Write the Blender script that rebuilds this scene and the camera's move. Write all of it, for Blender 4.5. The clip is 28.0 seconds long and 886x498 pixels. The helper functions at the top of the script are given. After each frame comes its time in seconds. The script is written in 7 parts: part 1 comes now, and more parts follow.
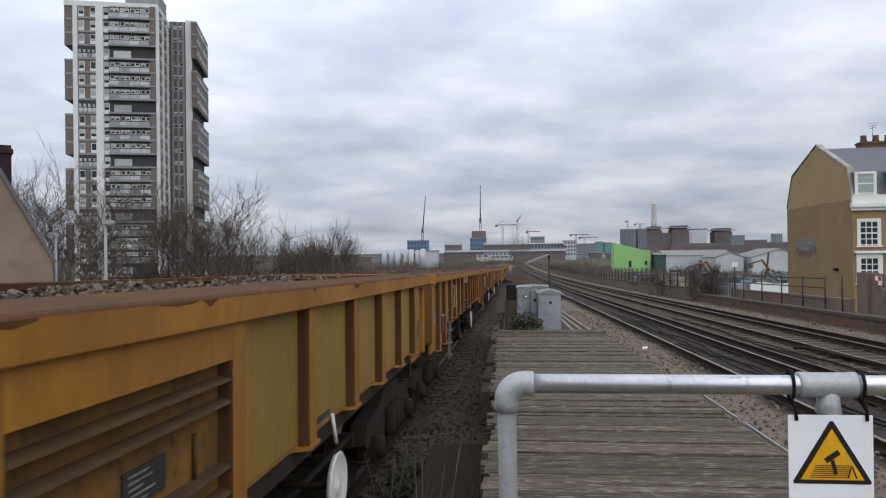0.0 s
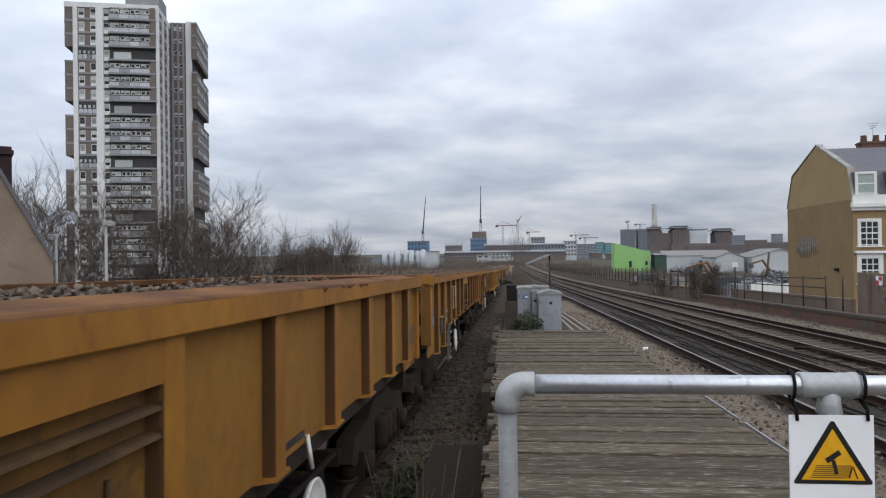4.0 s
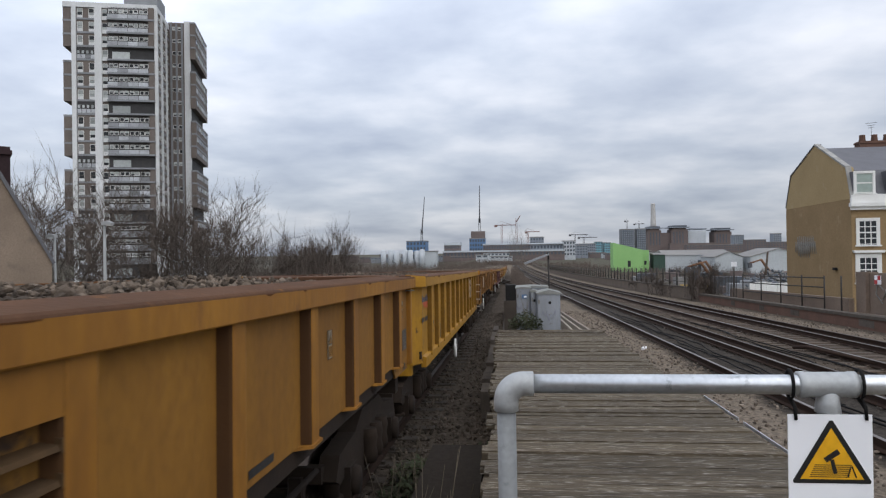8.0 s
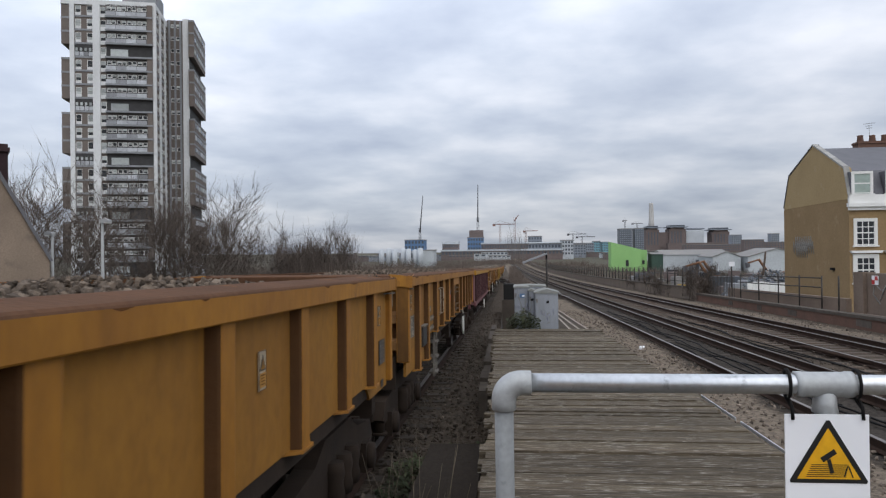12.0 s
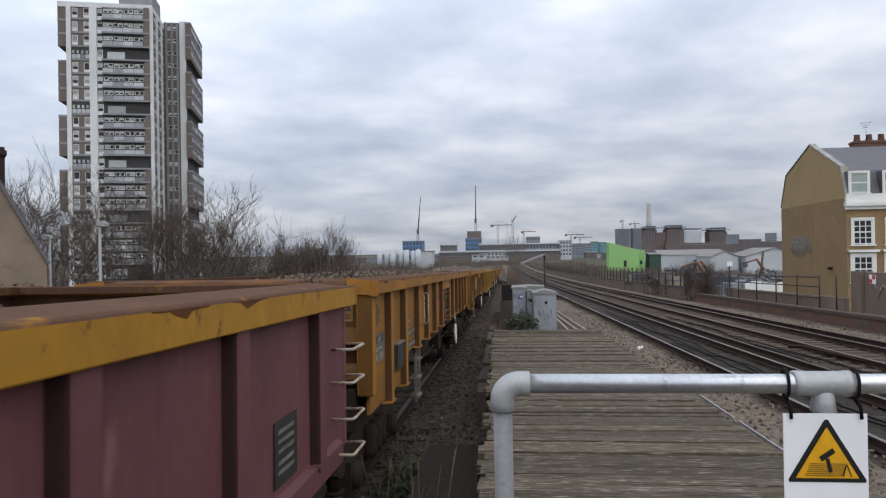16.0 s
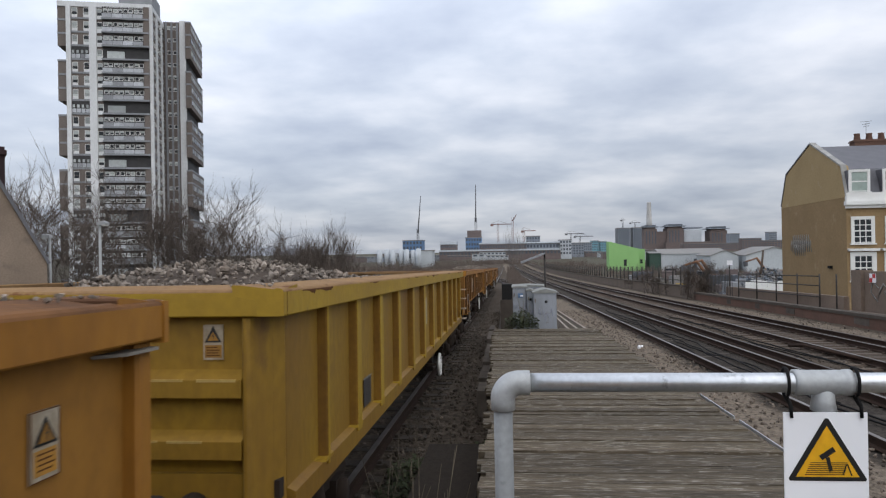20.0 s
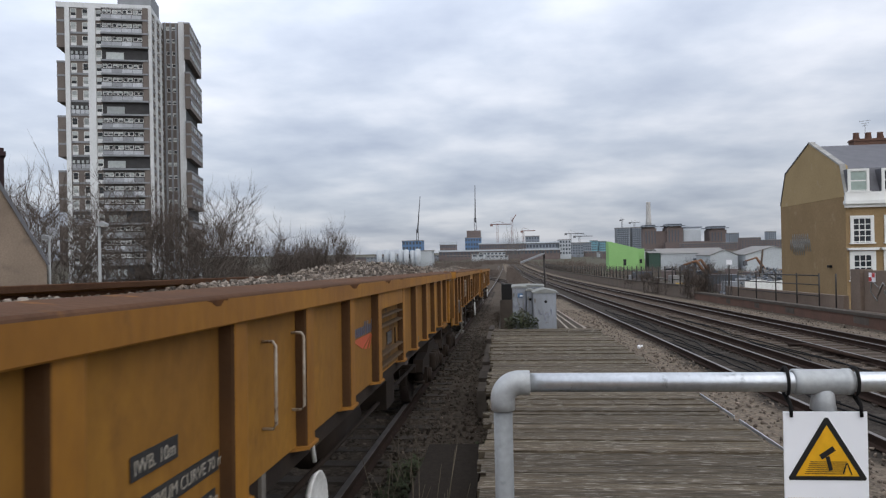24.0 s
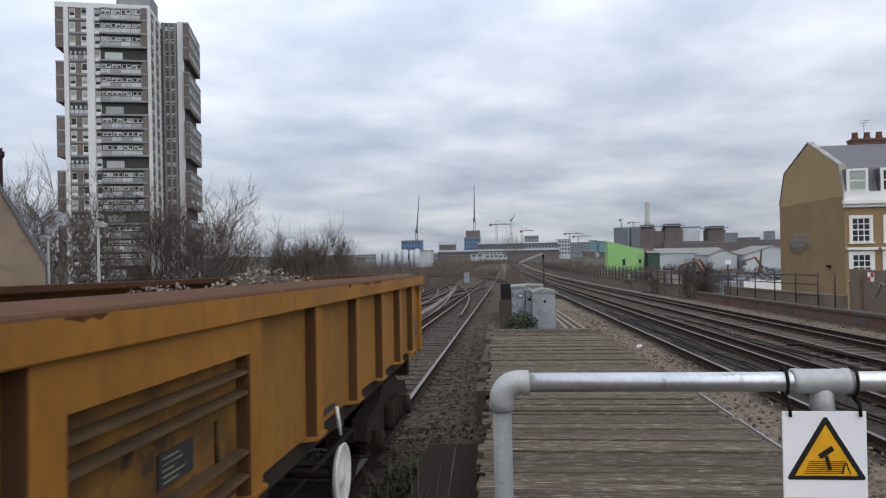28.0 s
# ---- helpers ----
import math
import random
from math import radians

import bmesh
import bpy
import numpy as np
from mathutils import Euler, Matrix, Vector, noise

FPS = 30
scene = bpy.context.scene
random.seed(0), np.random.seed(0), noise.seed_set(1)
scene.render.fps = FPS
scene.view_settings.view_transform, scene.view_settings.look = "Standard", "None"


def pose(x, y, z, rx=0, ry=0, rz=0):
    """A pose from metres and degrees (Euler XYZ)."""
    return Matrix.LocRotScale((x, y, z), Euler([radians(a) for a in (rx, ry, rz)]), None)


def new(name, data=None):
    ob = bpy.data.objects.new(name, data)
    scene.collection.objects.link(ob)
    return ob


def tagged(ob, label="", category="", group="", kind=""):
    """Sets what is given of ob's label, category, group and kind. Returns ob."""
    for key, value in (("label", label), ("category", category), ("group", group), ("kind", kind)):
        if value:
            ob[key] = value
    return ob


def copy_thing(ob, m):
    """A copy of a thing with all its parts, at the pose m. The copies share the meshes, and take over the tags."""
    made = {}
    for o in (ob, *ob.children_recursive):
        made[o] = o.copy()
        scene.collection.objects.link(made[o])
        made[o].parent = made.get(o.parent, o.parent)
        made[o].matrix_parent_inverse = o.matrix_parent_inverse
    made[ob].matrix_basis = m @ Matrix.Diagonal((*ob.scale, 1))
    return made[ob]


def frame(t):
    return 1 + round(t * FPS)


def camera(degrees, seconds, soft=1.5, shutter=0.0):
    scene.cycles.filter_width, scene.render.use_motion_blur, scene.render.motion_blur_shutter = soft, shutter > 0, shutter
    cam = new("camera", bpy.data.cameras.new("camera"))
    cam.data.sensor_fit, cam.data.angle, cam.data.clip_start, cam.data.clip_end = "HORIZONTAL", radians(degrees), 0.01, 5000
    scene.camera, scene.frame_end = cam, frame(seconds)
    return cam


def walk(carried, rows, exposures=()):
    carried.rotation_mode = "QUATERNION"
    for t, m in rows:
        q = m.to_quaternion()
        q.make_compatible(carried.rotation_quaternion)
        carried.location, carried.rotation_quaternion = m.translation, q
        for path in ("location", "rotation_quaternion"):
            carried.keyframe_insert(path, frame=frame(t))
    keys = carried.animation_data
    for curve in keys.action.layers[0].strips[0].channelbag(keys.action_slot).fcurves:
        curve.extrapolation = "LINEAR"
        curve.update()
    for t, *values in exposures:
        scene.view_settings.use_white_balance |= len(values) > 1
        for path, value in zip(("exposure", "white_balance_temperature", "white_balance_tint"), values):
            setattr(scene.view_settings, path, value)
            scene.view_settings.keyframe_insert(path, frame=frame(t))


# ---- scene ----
# ---- camera ----
cam = camera(63.8, 28.0, soft=1.25, shutter=0.06)
EYE = (0.0, 0.0, 2.25)
TURNS = [
    (0, 90.296, 0.712, 5.552), (1, 90.301, 0.630, 5.500), (2, 90.282, 0.627, 5.572), (3, 90.312, 0.756, 5.592),
    (3.5, 90.338, 0.811, 5.586), (5.5, 90.348, 0.720, 5.547), (6.5, 90.331, 0.777, 5.536), (7.5, 90.327, 0.865, 5.506),
    (8.5, 90.324, 0.797, 5.466), (9.5, 90.302, 0.668, 5.403), (10.5, 90.256, 0.629, 5.367), (11.5, 90.224, 0.600, 5.338),
    (12.5, 90.256, 0.741, 5.325), (14.5, 90.309, 0.872, 5.183), (16, 90.324, 0.924, 5.184), (17, 90.330, 0.980, 5.191),
    (18, 90.325, 0.996, 5.190), (19, 90.289, 1.037, 5.196), (20, 90.262, 0.981, 5.193), (21, 90.240, 0.939, 5.185),
    (21.5, 90.235, 0.955, 5.179), (23.5, 90.273, 1.124, 5.156), (25, 90.280, 1.111, 5.154), (26.5, 90.281, 1.135, 5.127),
    (28, 90.273, 1.150, 5.085)]
walk(cam, [(t, pose(*EYE, rx, ry, rz)) for t, rx, ry, rz in TURNS])

# ---- world and sun ----
SUN_EL, SUN_AZ = radians(45), radians(150)
world = bpy.data.worlds.new("overcast")
scene.world = world
world.use_nodes = True
wn, wl = world.node_tree.nodes, world.node_tree.links
wn.clear()


def wnode(kind, **kw):
    n = wn.new(kind)
    for key, value in kw.items():
        n.inputs[key].default_value = value
    return n


def wmath(op, a, b):
    n = wn.new("ShaderNodeMath")
    n.operation = op
    for i, value in enumerate((a, b)):
        if isinstance(value, (int, float)):
            n.inputs[i].default_value = value
        else:
            wl.new(value, n.inputs[i])
    return n.outputs[0]


sky = wn.new("ShaderNodeTexSky")
sky.sky_type, sky.sun_disc, sky.sun_elevation, sky.sun_rotation = "NISHITA", False, SUN_EL, SUN_AZ
sky_dim = wn.new("ShaderNodeVectorMath")
sky_dim.operation = "SCALE"
sky_dim.inputs["Scale"].default_value = 0.1
wl.new(sky.outputs[0], sky_dim.inputs[0])
coord = wn.new("ShaderNodeTexCoord")
sep = wn.new("ShaderNodeSeparateXYZ")
wl.new(coord.outputs["Generated"], sep.inputs[0])
height = wmath("ADD", wmath("MAXIMUM", sep.outputs[2], 0.0), 0.17)
plane = wn.new("ShaderNodeCombineXYZ")
wl.new(wmath("DIVIDE", sep.outputs[0], height), plane.inputs[0])
wl.new(wmath("DIVIDE", sep.outputs[1], height), plane.inputs[1])
puffs = wnode("ShaderNodeTexNoise", Scale=1.5, Detail=6.0, Roughness=0.5, Distortion=0.0)
wl.new(plane.outputs[0], puffs.inputs["Vector"])
wide = wnode("ShaderNodeTexNoise", Scale=0.3, Detail=3.0, Roughness=0.5)
wl.new(plane.outputs[0], wide.inputs["Vector"])
cover = wmath("ADD", wmath("MULTIPLY", puffs.outputs[0], 0.7), wmath("MULTIPLY", wide.outputs[0], 0.3))
ramp = wn.new("ShaderNodeValToRGB")
ramp.color_ramp.elements[0].position, ramp.color_ramp.elements[0].color = 0.37, (0.505, 0.565, 0.70, 1)
ramp.color_ramp.elements[1].position, ramp.color_ramp.elements[1].color = 0.62, (0.93, 0.96, 1.045, 1)
mid = ramp.color_ramp.elements.new(0.48)
mid.color = (0.66, 0.72, 0.84, 1)
wl.new(cover, ramp.inputs[0])
blend = wn.new("ShaderNodeMix")
blend.data_type = "RGBA"
blend.inputs[0].default_value = 0.88
wl.new(sky_dim.outputs[0], blend.inputs[6])
wl.new(ramp.outputs[0], blend.inputs[7])
lift = wn.new("ShaderNodeMapRange")   # an overcast sky is darker low down
lift.inputs["From Max"].default_value, lift.inputs["To Min"].default_value, lift.inputs["To Max"].default_value = 0.42, 0.65, 1.44
wl.new(sep.outputs[2], lift.inputs[0])
back = wnode("ShaderNodeBackground")
wl.new(wmath("MULTIPLY", lift.outputs[0], wmath("SUBTRACT", 1.0, wmath("MULTIPLY", sep.outputs[0], 0.16))), back.inputs[1])   # thinner cloud to the west
wl.new(blend.outputs[2], back.inputs[0])
wl.new(back.outputs[0], wn.new("ShaderNodeOutputWorld").inputs[0])

sun_data = bpy.data.lights.new("sun", "SUN")
sun_data.energy, sun_data.angle, sun_data.color = 1.6, radians(110), (1.0, 0.96, 0.9)
sun = new("sun", sun_data)
sun.matrix_world = pose(0, 0, 60) @ Vector((math.sin(SUN_AZ) * math.cos(SUN_EL), math.cos(SUN_AZ) * math.cos(SUN_EL), math.sin(SUN_EL))).to_track_quat("Z", "Y").to_matrix().to_4x4()
scene.view_settings.exposure = 0.0


# ---- materials ----
def material(name, base, other=None, rough=0.7, metal=0.0, scale=3.0, fine=40.0, bump=0.15, stretch=(1, 1, 1), spread=0.25,
             wear=None, wear_at=0.62, wear_soft=0.08, vary=0.0, bump_size=0.02, streak=None, gloss=0.5, island=0.0):
    """A weathered surface: base colour broken by coarse and fine noise towards other, patches of wear, fine relief."""
    m = bpy.data.materials.new(name)
    m.use_nodes = True
    nt = m.node_tree
    n, l = nt.nodes, nt.links
    bsdf = n["Principled BSDF"]
    bsdf.inputs["Roughness"].default_value, bsdf.inputs["Metallic"].default_value = rough, metal
    bsdf.inputs["Specular IOR Level"].default_value = gloss
    tc = n.new("ShaderNodeTexCoord")
    info = n.new("ShaderNodeObjectInfo")
    shift = n.new("ShaderNodeVectorMath")
    shift.operation = "SCALE"
    shift.inputs[0].default_value = (37.0, 53.0, 71.0)
    l.new(info.outputs["Random"], shift.inputs["Scale"])
    mapping = n.new("ShaderNodeMapping")
    mapping.inputs["Scale"].default_value = stretch
    l.new(tc.outputs["Object"], mapping.inputs[0])
    l.new(shift.outputs[0], mapping.inputs["Location"])
    coarse = n.new("ShaderNodeTexNoise")
    coarse.inputs["Scale"].default_value, coarse.inputs["Detail"].default_value = scale, 6.0
    grain = n.new("ShaderNodeTexNoise")
    grain.inputs["Scale"].default_value, grain.inputs["Detail"].default_value = fine, 4.0
    l.new(mapping.outputs[0], coarse.inputs["Vector"])
    l.new(mapping.outputs[0], grain.inputs["Vector"])
    other = other or tuple(c * 0.6 for c in base)

    def mixed(fac, a, b):
        x = n.new("ShaderNodeMix")
        x.data_type = "RGBA"
        l.new(fac, x.inputs[0])
        for i, c in ((6, a), (7, b)):
            if isinstance(c, tuple):
                x.inputs[i].default_value = (*c, 1)
            else:
                l.new(c, x.inputs[i])
        return x.outputs[2]

    def ranged(src, lo, hi, to=1.0):
        r = n.new("ShaderNodeMapRange")
        r.inputs["From Min"].default_value, r.inputs["From Max"].default_value, r.inputs["To Max"].default_value = lo, hi, to
        l.new(src, r.inputs[0])
        return r.outputs[0]

    colour = mixed(ranged(coarse.outputs[0], 0.5 - spread, 0.5 + spread), base, other)
    colour = mixed(ranged(grain.outputs[0], 0.35, 0.75, 0.45), colour, tuple(c * 0.7 for c in other))
    if wear:
        spot = n.new("ShaderNodeTexNoise")
        spot.inputs["Scale"].default_value, spot.inputs["Detail"].default_value, spot.inputs["Roughness"].default_value = scale * 2.3, 8.0, 0.62
        l.new(mapping.outputs[0], spot.inputs["Vector"])
        colour = mixed(ranged(spot.outputs[0], wear_at, wear_at + wear_soft), colour, wear)
    if streak:
        run = n.new("ShaderNodeMapping")
        run.inputs["Scale"].default_value = (5.0, 5.0, 0.45)
        l.new(mapping.outputs[0], run.inputs[0])
        drip = n.new("ShaderNodeTexNoise")
        drip.inputs["Scale"].default_value, drip.inputs["Detail"].default_value, drip.inputs["Roughness"].default_value = 1.6, 6.0, 0.6
        l.new(run.outputs[0], drip.inputs["Vector"])
        colour = mixed(ranged(drip.outputs[0], 0.5, 0.8, 0.35), colour, streak)
    if vary:
        hsv = n.new("ShaderNodeHueSaturation")
        add = n.new("ShaderNodeMath")
        add.inputs[1].default_value = 1.0 - vary
        l.new(ranged(info.outputs["Random"], 0.0, 1.0, 2 * vary), add.inputs[0])
        l.new(add.outputs[0], hsv.inputs["Value"])
        l.new(colour, hsv.inputs["Color"])
        colour = hsv.outputs[0]
    if island:
        geo = n.new("ShaderNodeNewGeometry")
        hsv = n.new("ShaderNodeHueSaturation")
        add = n.new("ShaderNodeMath")
        add.inputs[1].default_value = 1.0 - island
        l.new(ranged(geo.outputs["Random Per Island"], 0.0, 1.0, 2 * island), add.inputs[0])
        l.new(add.outputs[0], hsv.inputs["Value"])
        l.new(colour, hsv.inputs["Color"])
        colour = hsv.outputs[0]
    l.new(colour, bsdf.inputs["Base Color"])
    if bump:
        b = n.new("ShaderNodeBump")
        b.inputs["Strength"].default_value, b.inputs["Distance"].default_value = bump, bump_size
        l.new(grain.outputs[0], b.inputs["Height"])
        l.new(b.outputs[0], bsdf.inputs["Normal"])
    return m


RUST = (0.10, 0.045, 0.025)
M = dict(
    orange=material("orange_paint", (0.355, 0.160, 0.018), (0.225, 0.095, 0.015), 0.6, scale=1.3, fine=14, stretch=(1, 1, 0.6), spread=0.2, wear=(0.085, 0.034, 0.015), wear_at=0.63, wear_soft=0.14, bump=0.12, streak=(0.12, 0.052, 0.016), gloss=0.3),
    orangepanel=material("darker_orange_panel", (0.305, 0.144, 0.022), (0.208, 0.095, 0.019), 0.65, scale=0.9, fine=14, stretch=(1, 1, 0.8), spread=0.2, wear=(0.095, 0.042, 0.016), wear_at=0.66, wear_soft=0.16, bump=0.12, streak=(0.15, 0.066, 0.018), gloss=0.25),
    bayback=material("dark_blotched_bay_panel", (0.20, 0.098, 0.020), (0.085, 0.044, 0.017), 0.8, scale=3.2, fine=16, spread=0.14, wear=(0.045, 0.028, 0.018), wear_at=0.56, wear_soft=0.12, bump=0.15, gloss=0.2),
    pale=material("pale_yellow_paint", (0.29, 0.185, 0.035), (0.20, 0.125, 0.025), 0.6, scale=1.3, fine=18, stretch=(1, 1, 0.5), spread=0.2, wear=(0.09, 0.05, 0.025), wear_at=0.66, wear_soft=0.12, bump=0.1, streak=(0.13, 0.08, 0.03), gloss=0.3),
    yellow=material("yellow_paint", (0.42, 0.215, 0.013), (0.32, 0.155, 0.013), 0.55, scale=3.6, fine=18, stretch=(1, 1, 0.8), spread=0.25, wear=(0.09, 0.038, 0.015), wear_at=0.63, wear_soft=0.05, bump=0.1, streak=(0.18, 0.08, 0.015), gloss=0.35),
    bright=material("bright_yellow_paint", (0.265, 0.158, 0.014), (0.175, 0.088, 0.012), 0.55, scale=0.8, fine=18, stretch=(1, 1, 0.6), spread=0.2, wear=(0.12, 0.06, 0.018), wear_at=0.63, wear_soft=0.1, bump=0.1, streak=(0.16, 0.08, 0.016), gloss=0.35),
    brightrim=material("greenish_yellow_paint", (0.36, 0.232, 0.014), (0.26, 0.155, 0.013), 0.55, scale=1.2, fine=18, spread=0.2, wear=(0.10, 0.05, 0.015), wear_at=0.64, wear_soft=0.08, bump=0.1, gloss=0.35),
    primer=material("pale_primer_patch", (0.42, 0.37, 0.28), (0.33, 0.28, 0.2), 0.7, scale=2, fine=18),
    maroon=material("maroon_paint", (0.165, 0.064, 0.068), (0.118, 0.045, 0.048), 0.6, scale=1.2, fine=18, stretch=(1, 1, 0.5), spread=0.2, wear=(0.22, 0.125, 0.11), wear_at=0.62, wear_soft=0.14, bump=0.1, streak=(0.045, 0.02, 0.022), gloss=0.3),
    rimbrown=material("brown_rusted_rim_top", (0.135, 0.075, 0.048), (0.085, 0.048, 0.034), 0.85, scale=1.8, fine=30, wear=(0.26, 0.13, 0.03), wear_at=0.62, wear_soft=0.1, bump=0.25, gloss=0.06),
    rimyellow=material("worn_yellow_rim_top", (0.30, 0.185, 0.085), (0.21, 0.125, 0.065), 0.8, scale=2.0, fine=30, wear=(0.12, 0.05, 0.02), wear_at=0.60, wear_soft=0.1, bump=0.2, gloss=0.08),
    # darkened copies of the wagon paints carry the shade on the rib flanks
    ribgrime=material("shade_and_rust_brown", (0.056, 0.029, 0.014), (0.095, 0.045, 0.016), 0.9, scale=2.5, fine=20, bump=0.3, gloss=0.2),
    ribyellow=material("shaded_yellow_paint", (0.20, 0.104, 0.013), (0.125, 0.062, 0.012), 0.85, scale=2.5, fine=20, bump=0.2, gloss=0.2),
    ribmaroon=material("shaded_maroon_paint", (0.05, 0.02, 0.022), (0.032, 0.016, 0.016), 0.85, scale=2.5, fine=20, bump=0.2, gloss=0.2),
    plategrime=material("grimy_white_plate", (0.36, 0.32, 0.25), (0.20, 0.15, 0.09), 0.7, scale=9, fine=40, bump=0.05, wear=(0.14, 0.08, 0.03), wear_at=0.58, wear_soft=0.15, vary=0.3),
    plateyellow=material("grimy_yellow_panel", (0.40, 0.19, 0.015), (0.22, 0.11, 0.02), 0.7, scale=9, fine=40, bump=0.05, vary=0.3),
    platetext=material("grimy_white_lettering", (0.42, 0.39, 0.34), (0.26, 0.22, 0.16), 0.7, scale=9, fine=40, bump=0.0),
    rubbed=material("paint_rubbed_pale", (0.42, 0.30, 0.10), (0.30, 0.19, 0.05), 0.6, scale=8, fine=40, bump=0.05),
    barerust=material("bare_rusted_scrape", (0.13, 0.055, 0.018), (0.075, 0.032, 0.014), 0.9, scale=12, fine=60, bump=0.2, gloss=0.15),
    endgrime=material("shaded_orange_paint", (0.17, 0.078, 0.015), (0.095, 0.045, 0.014), 0.75, scale=1.6, fine=18, stretch=(1, 1, 0.5), spread=0.22, bump=0.15, streak=(0.05, 0.024, 0.012), gloss=0.2),
    beamdirt=material("dusty_orange_beam", (0.19, 0.098, 0.035), (0.115, 0.062, 0.03), 0.85, scale=2.2, fine=24, spread=0.2, bump=0.2, wear=(0.10, 0.05, 0.03), wear_at=0.58, wear_soft=0.15, gloss=0.2),
    inside=material("rusty_wagon_lining", (0.10, 0.055, 0.036), (0.14, 0.075, 0.05), 0.9, scale=1.5, fine=14, bump=0.2, gloss=0.2),
    under=material("grimy_running_gear", (0.020, 0.015, 0.012), (0.034, 0.023, 0.016), 0.9, scale=4, fine=30, gloss=0.2),
    tread=material("wheel_steel", (0.10, 0.085, 0.075), (0.05, 0.035, 0.03), 0.45, 0.7, scale=6),
    white=material("white_paint", (0.72, 0.72, 0.69), (0.55, 0.53, 0.49), 0.5, scale=6, wear=(0.3, 0.22, 0.15), wear_at=0.68),
    chipped=material("chipped_white_paint", (0.50, 0.46, 0.40), (0.3, 0.22, 0.14), 0.6, scale=9, wear=(0.10, 0.05, 0.025), wear_at=0.55),
    boxwood=material("dark_brown_timber", (0.045, 0.036, 0.028), (0.026, 0.021, 0.017), 0.95, scale=3, fine=14, stretch=(6, 6, 0.5), bump=0.4, gloss=0.15),
    scrawlpaint=material("faded_purple_paint", (0.21, 0.20, 0.33), (0.25, 0.25, 0.33), 0.7, scale=9, bump=0.0),
    black=material("black_plate", (0.02, 0.02, 0.022), (0.035, 0.033, 0.03), 0.5, scale=5),
    dirtygrey=material("grimy_white_steel", (0.24, 0.22, 0.19), (0.09, 0.075, 0.06), 0.7, scale=6),
    stone=material("ballast_stone", (0.215, 0.175, 0.14), (0.115, 0.09, 0.07), 0.9, scale=7, fine=60, bump=0.5, spread=0.2, island=0.5, gloss=0.25),
    stone_load=material("dull_load_stone", (0.165, 0.130, 0.100), (0.080, 0.062, 0.048), 0.95, scale=7, fine=60, bump=0.5, spread=0.2, island=0.6, gloss=0.25),
    stone_light=material("fresh_ballast_stone", (0.27, 0.235, 0.20), (0.14, 0.112, 0.09), 0.9, scale=4, fine=60, bump=0.5, spread=0.15, island=0.65, gloss=0.25),
    stone_dark=material("earthy_ballast_stone", (0.115, 0.093, 0.074), (0.068, 0.055, 0.044), 0.95, scale=4, fine=60, bump=0.5, island=0.5, gloss=0.25),
    rail=material("rusty_rail", (0.045, 0.026, 0.018), (0.028, 0.018, 0.014), 0.9, 0.0, scale=5, gloss=0.15),
    railhead=material("polished_railhead", (0.27, 0.25, 0.23), (0.14, 0.12, 0.11), 0.5, 0.7, scale=3, bump=0.03),
    conrail=material("dull_conductor_rail", (0.10, 0.088, 0.078), (0.06, 0.05, 0.044), 0.6, 0.4, scale=3, bump=0.05),
    concrete=material("concrete_sleeper", (0.078, 0.064, 0.052), (0.05, 0.041, 0.034), 0.95, scale=4, fine=50, bump=0.3, vary=0.2, gloss=0.25),
    wood=material("weathered_board", (0.146, 0.116, 0.078), (0.052, 0.041, 0.029), 0.9, scale=2.4, fine=9, stretch=(1.3, 14, 14), spread=0.2,
                  wear=(0.36, 0.33, 0.285), wear_at=0.56, wear_soft=0.10, bump=1.0, vary=0.22, bump_size=0.015, gloss=0.25),
    galv=material("galvanised_pipe", (0.70, 0.72, 0.74), (0.58, 0.60, 0.615), 0.36, 0.8, scale=9, fine=70, bump=0.04, wear=(0.30, 0.31, 0.32), wear_at=0.62, wear_soft=0.1),
    galvdull=material("dull_shaded_galvanised_post", (0.24, 0.25, 0.255), (0.19, 0.198, 0.202), 0.62, 0.15, scale=9, fine=70, bump=0.05, wear=(0.12, 0.125, 0.125), wear_at=0.6, wear_soft=0.15, gloss=0.3),
    galvelbow=material("cast_galvanised_elbow", (0.46, 0.475, 0.48), (0.36, 0.372, 0.378), 0.5, 0.3, scale=9, fine=70, bump=0.08, gloss=0.3),
    strap=material("black_strap", (0.012, 0.011, 0.011), rough=0.85, gloss=0.15),
    signwhite=material("white_sign_board", (0.84, 0.845, 0.87), (0.90, 0.91, 0.94), 0.4, scale=2, fine=3, bump=0.0),
    signyellow=material("warning_yellow", (0.80, 0.42, 0.01), (0.74, 0.38, 0.01), 0.4, scale=4, bump=0.0),
    signblack=material("sign_black", (0.012, 0.012, 0.012), rough=0.45, bump=0.0),
    signred=material("sign_red", (0.55, 0.02, 0.02), rough=0.5),
    logored=material("faded_red", (0.55, 0.07, 0.03), (0.45, 0.10, 0.03), 0.55, scale=4, wear=(0.45, 0.22, 0.04), wear_at=0.6),
    logoblue=material("faded_blue", (0.05, 0.06, 0.12), (0.10, 0.09, 0.10), 0.55, scale=4, wear=(0.42, 0.21, 0.04), wear_at=0.6),
    cabinet=material("grey_cabinet_paint", (0.29, 0.31, 0.345), (0.22, 0.235, 0.26), 0.6, scale=2.5, wear=(0.15, 0.14, 0.13), wear_at=0.63, streak=(0.13, 0.125, 0.115)),
    cabinet_top=material("mossy_cabinet_lid", (0.27, 0.275, 0.27), (0.19, 0.195, 0.175), 0.9, scale=4, gloss=0.2),
    darkpaint=material("dark_enamel", (0.010, 0.010, 0.011), (0.018, 0.017, 0.016), 0.8, scale=3, gloss=0.15),
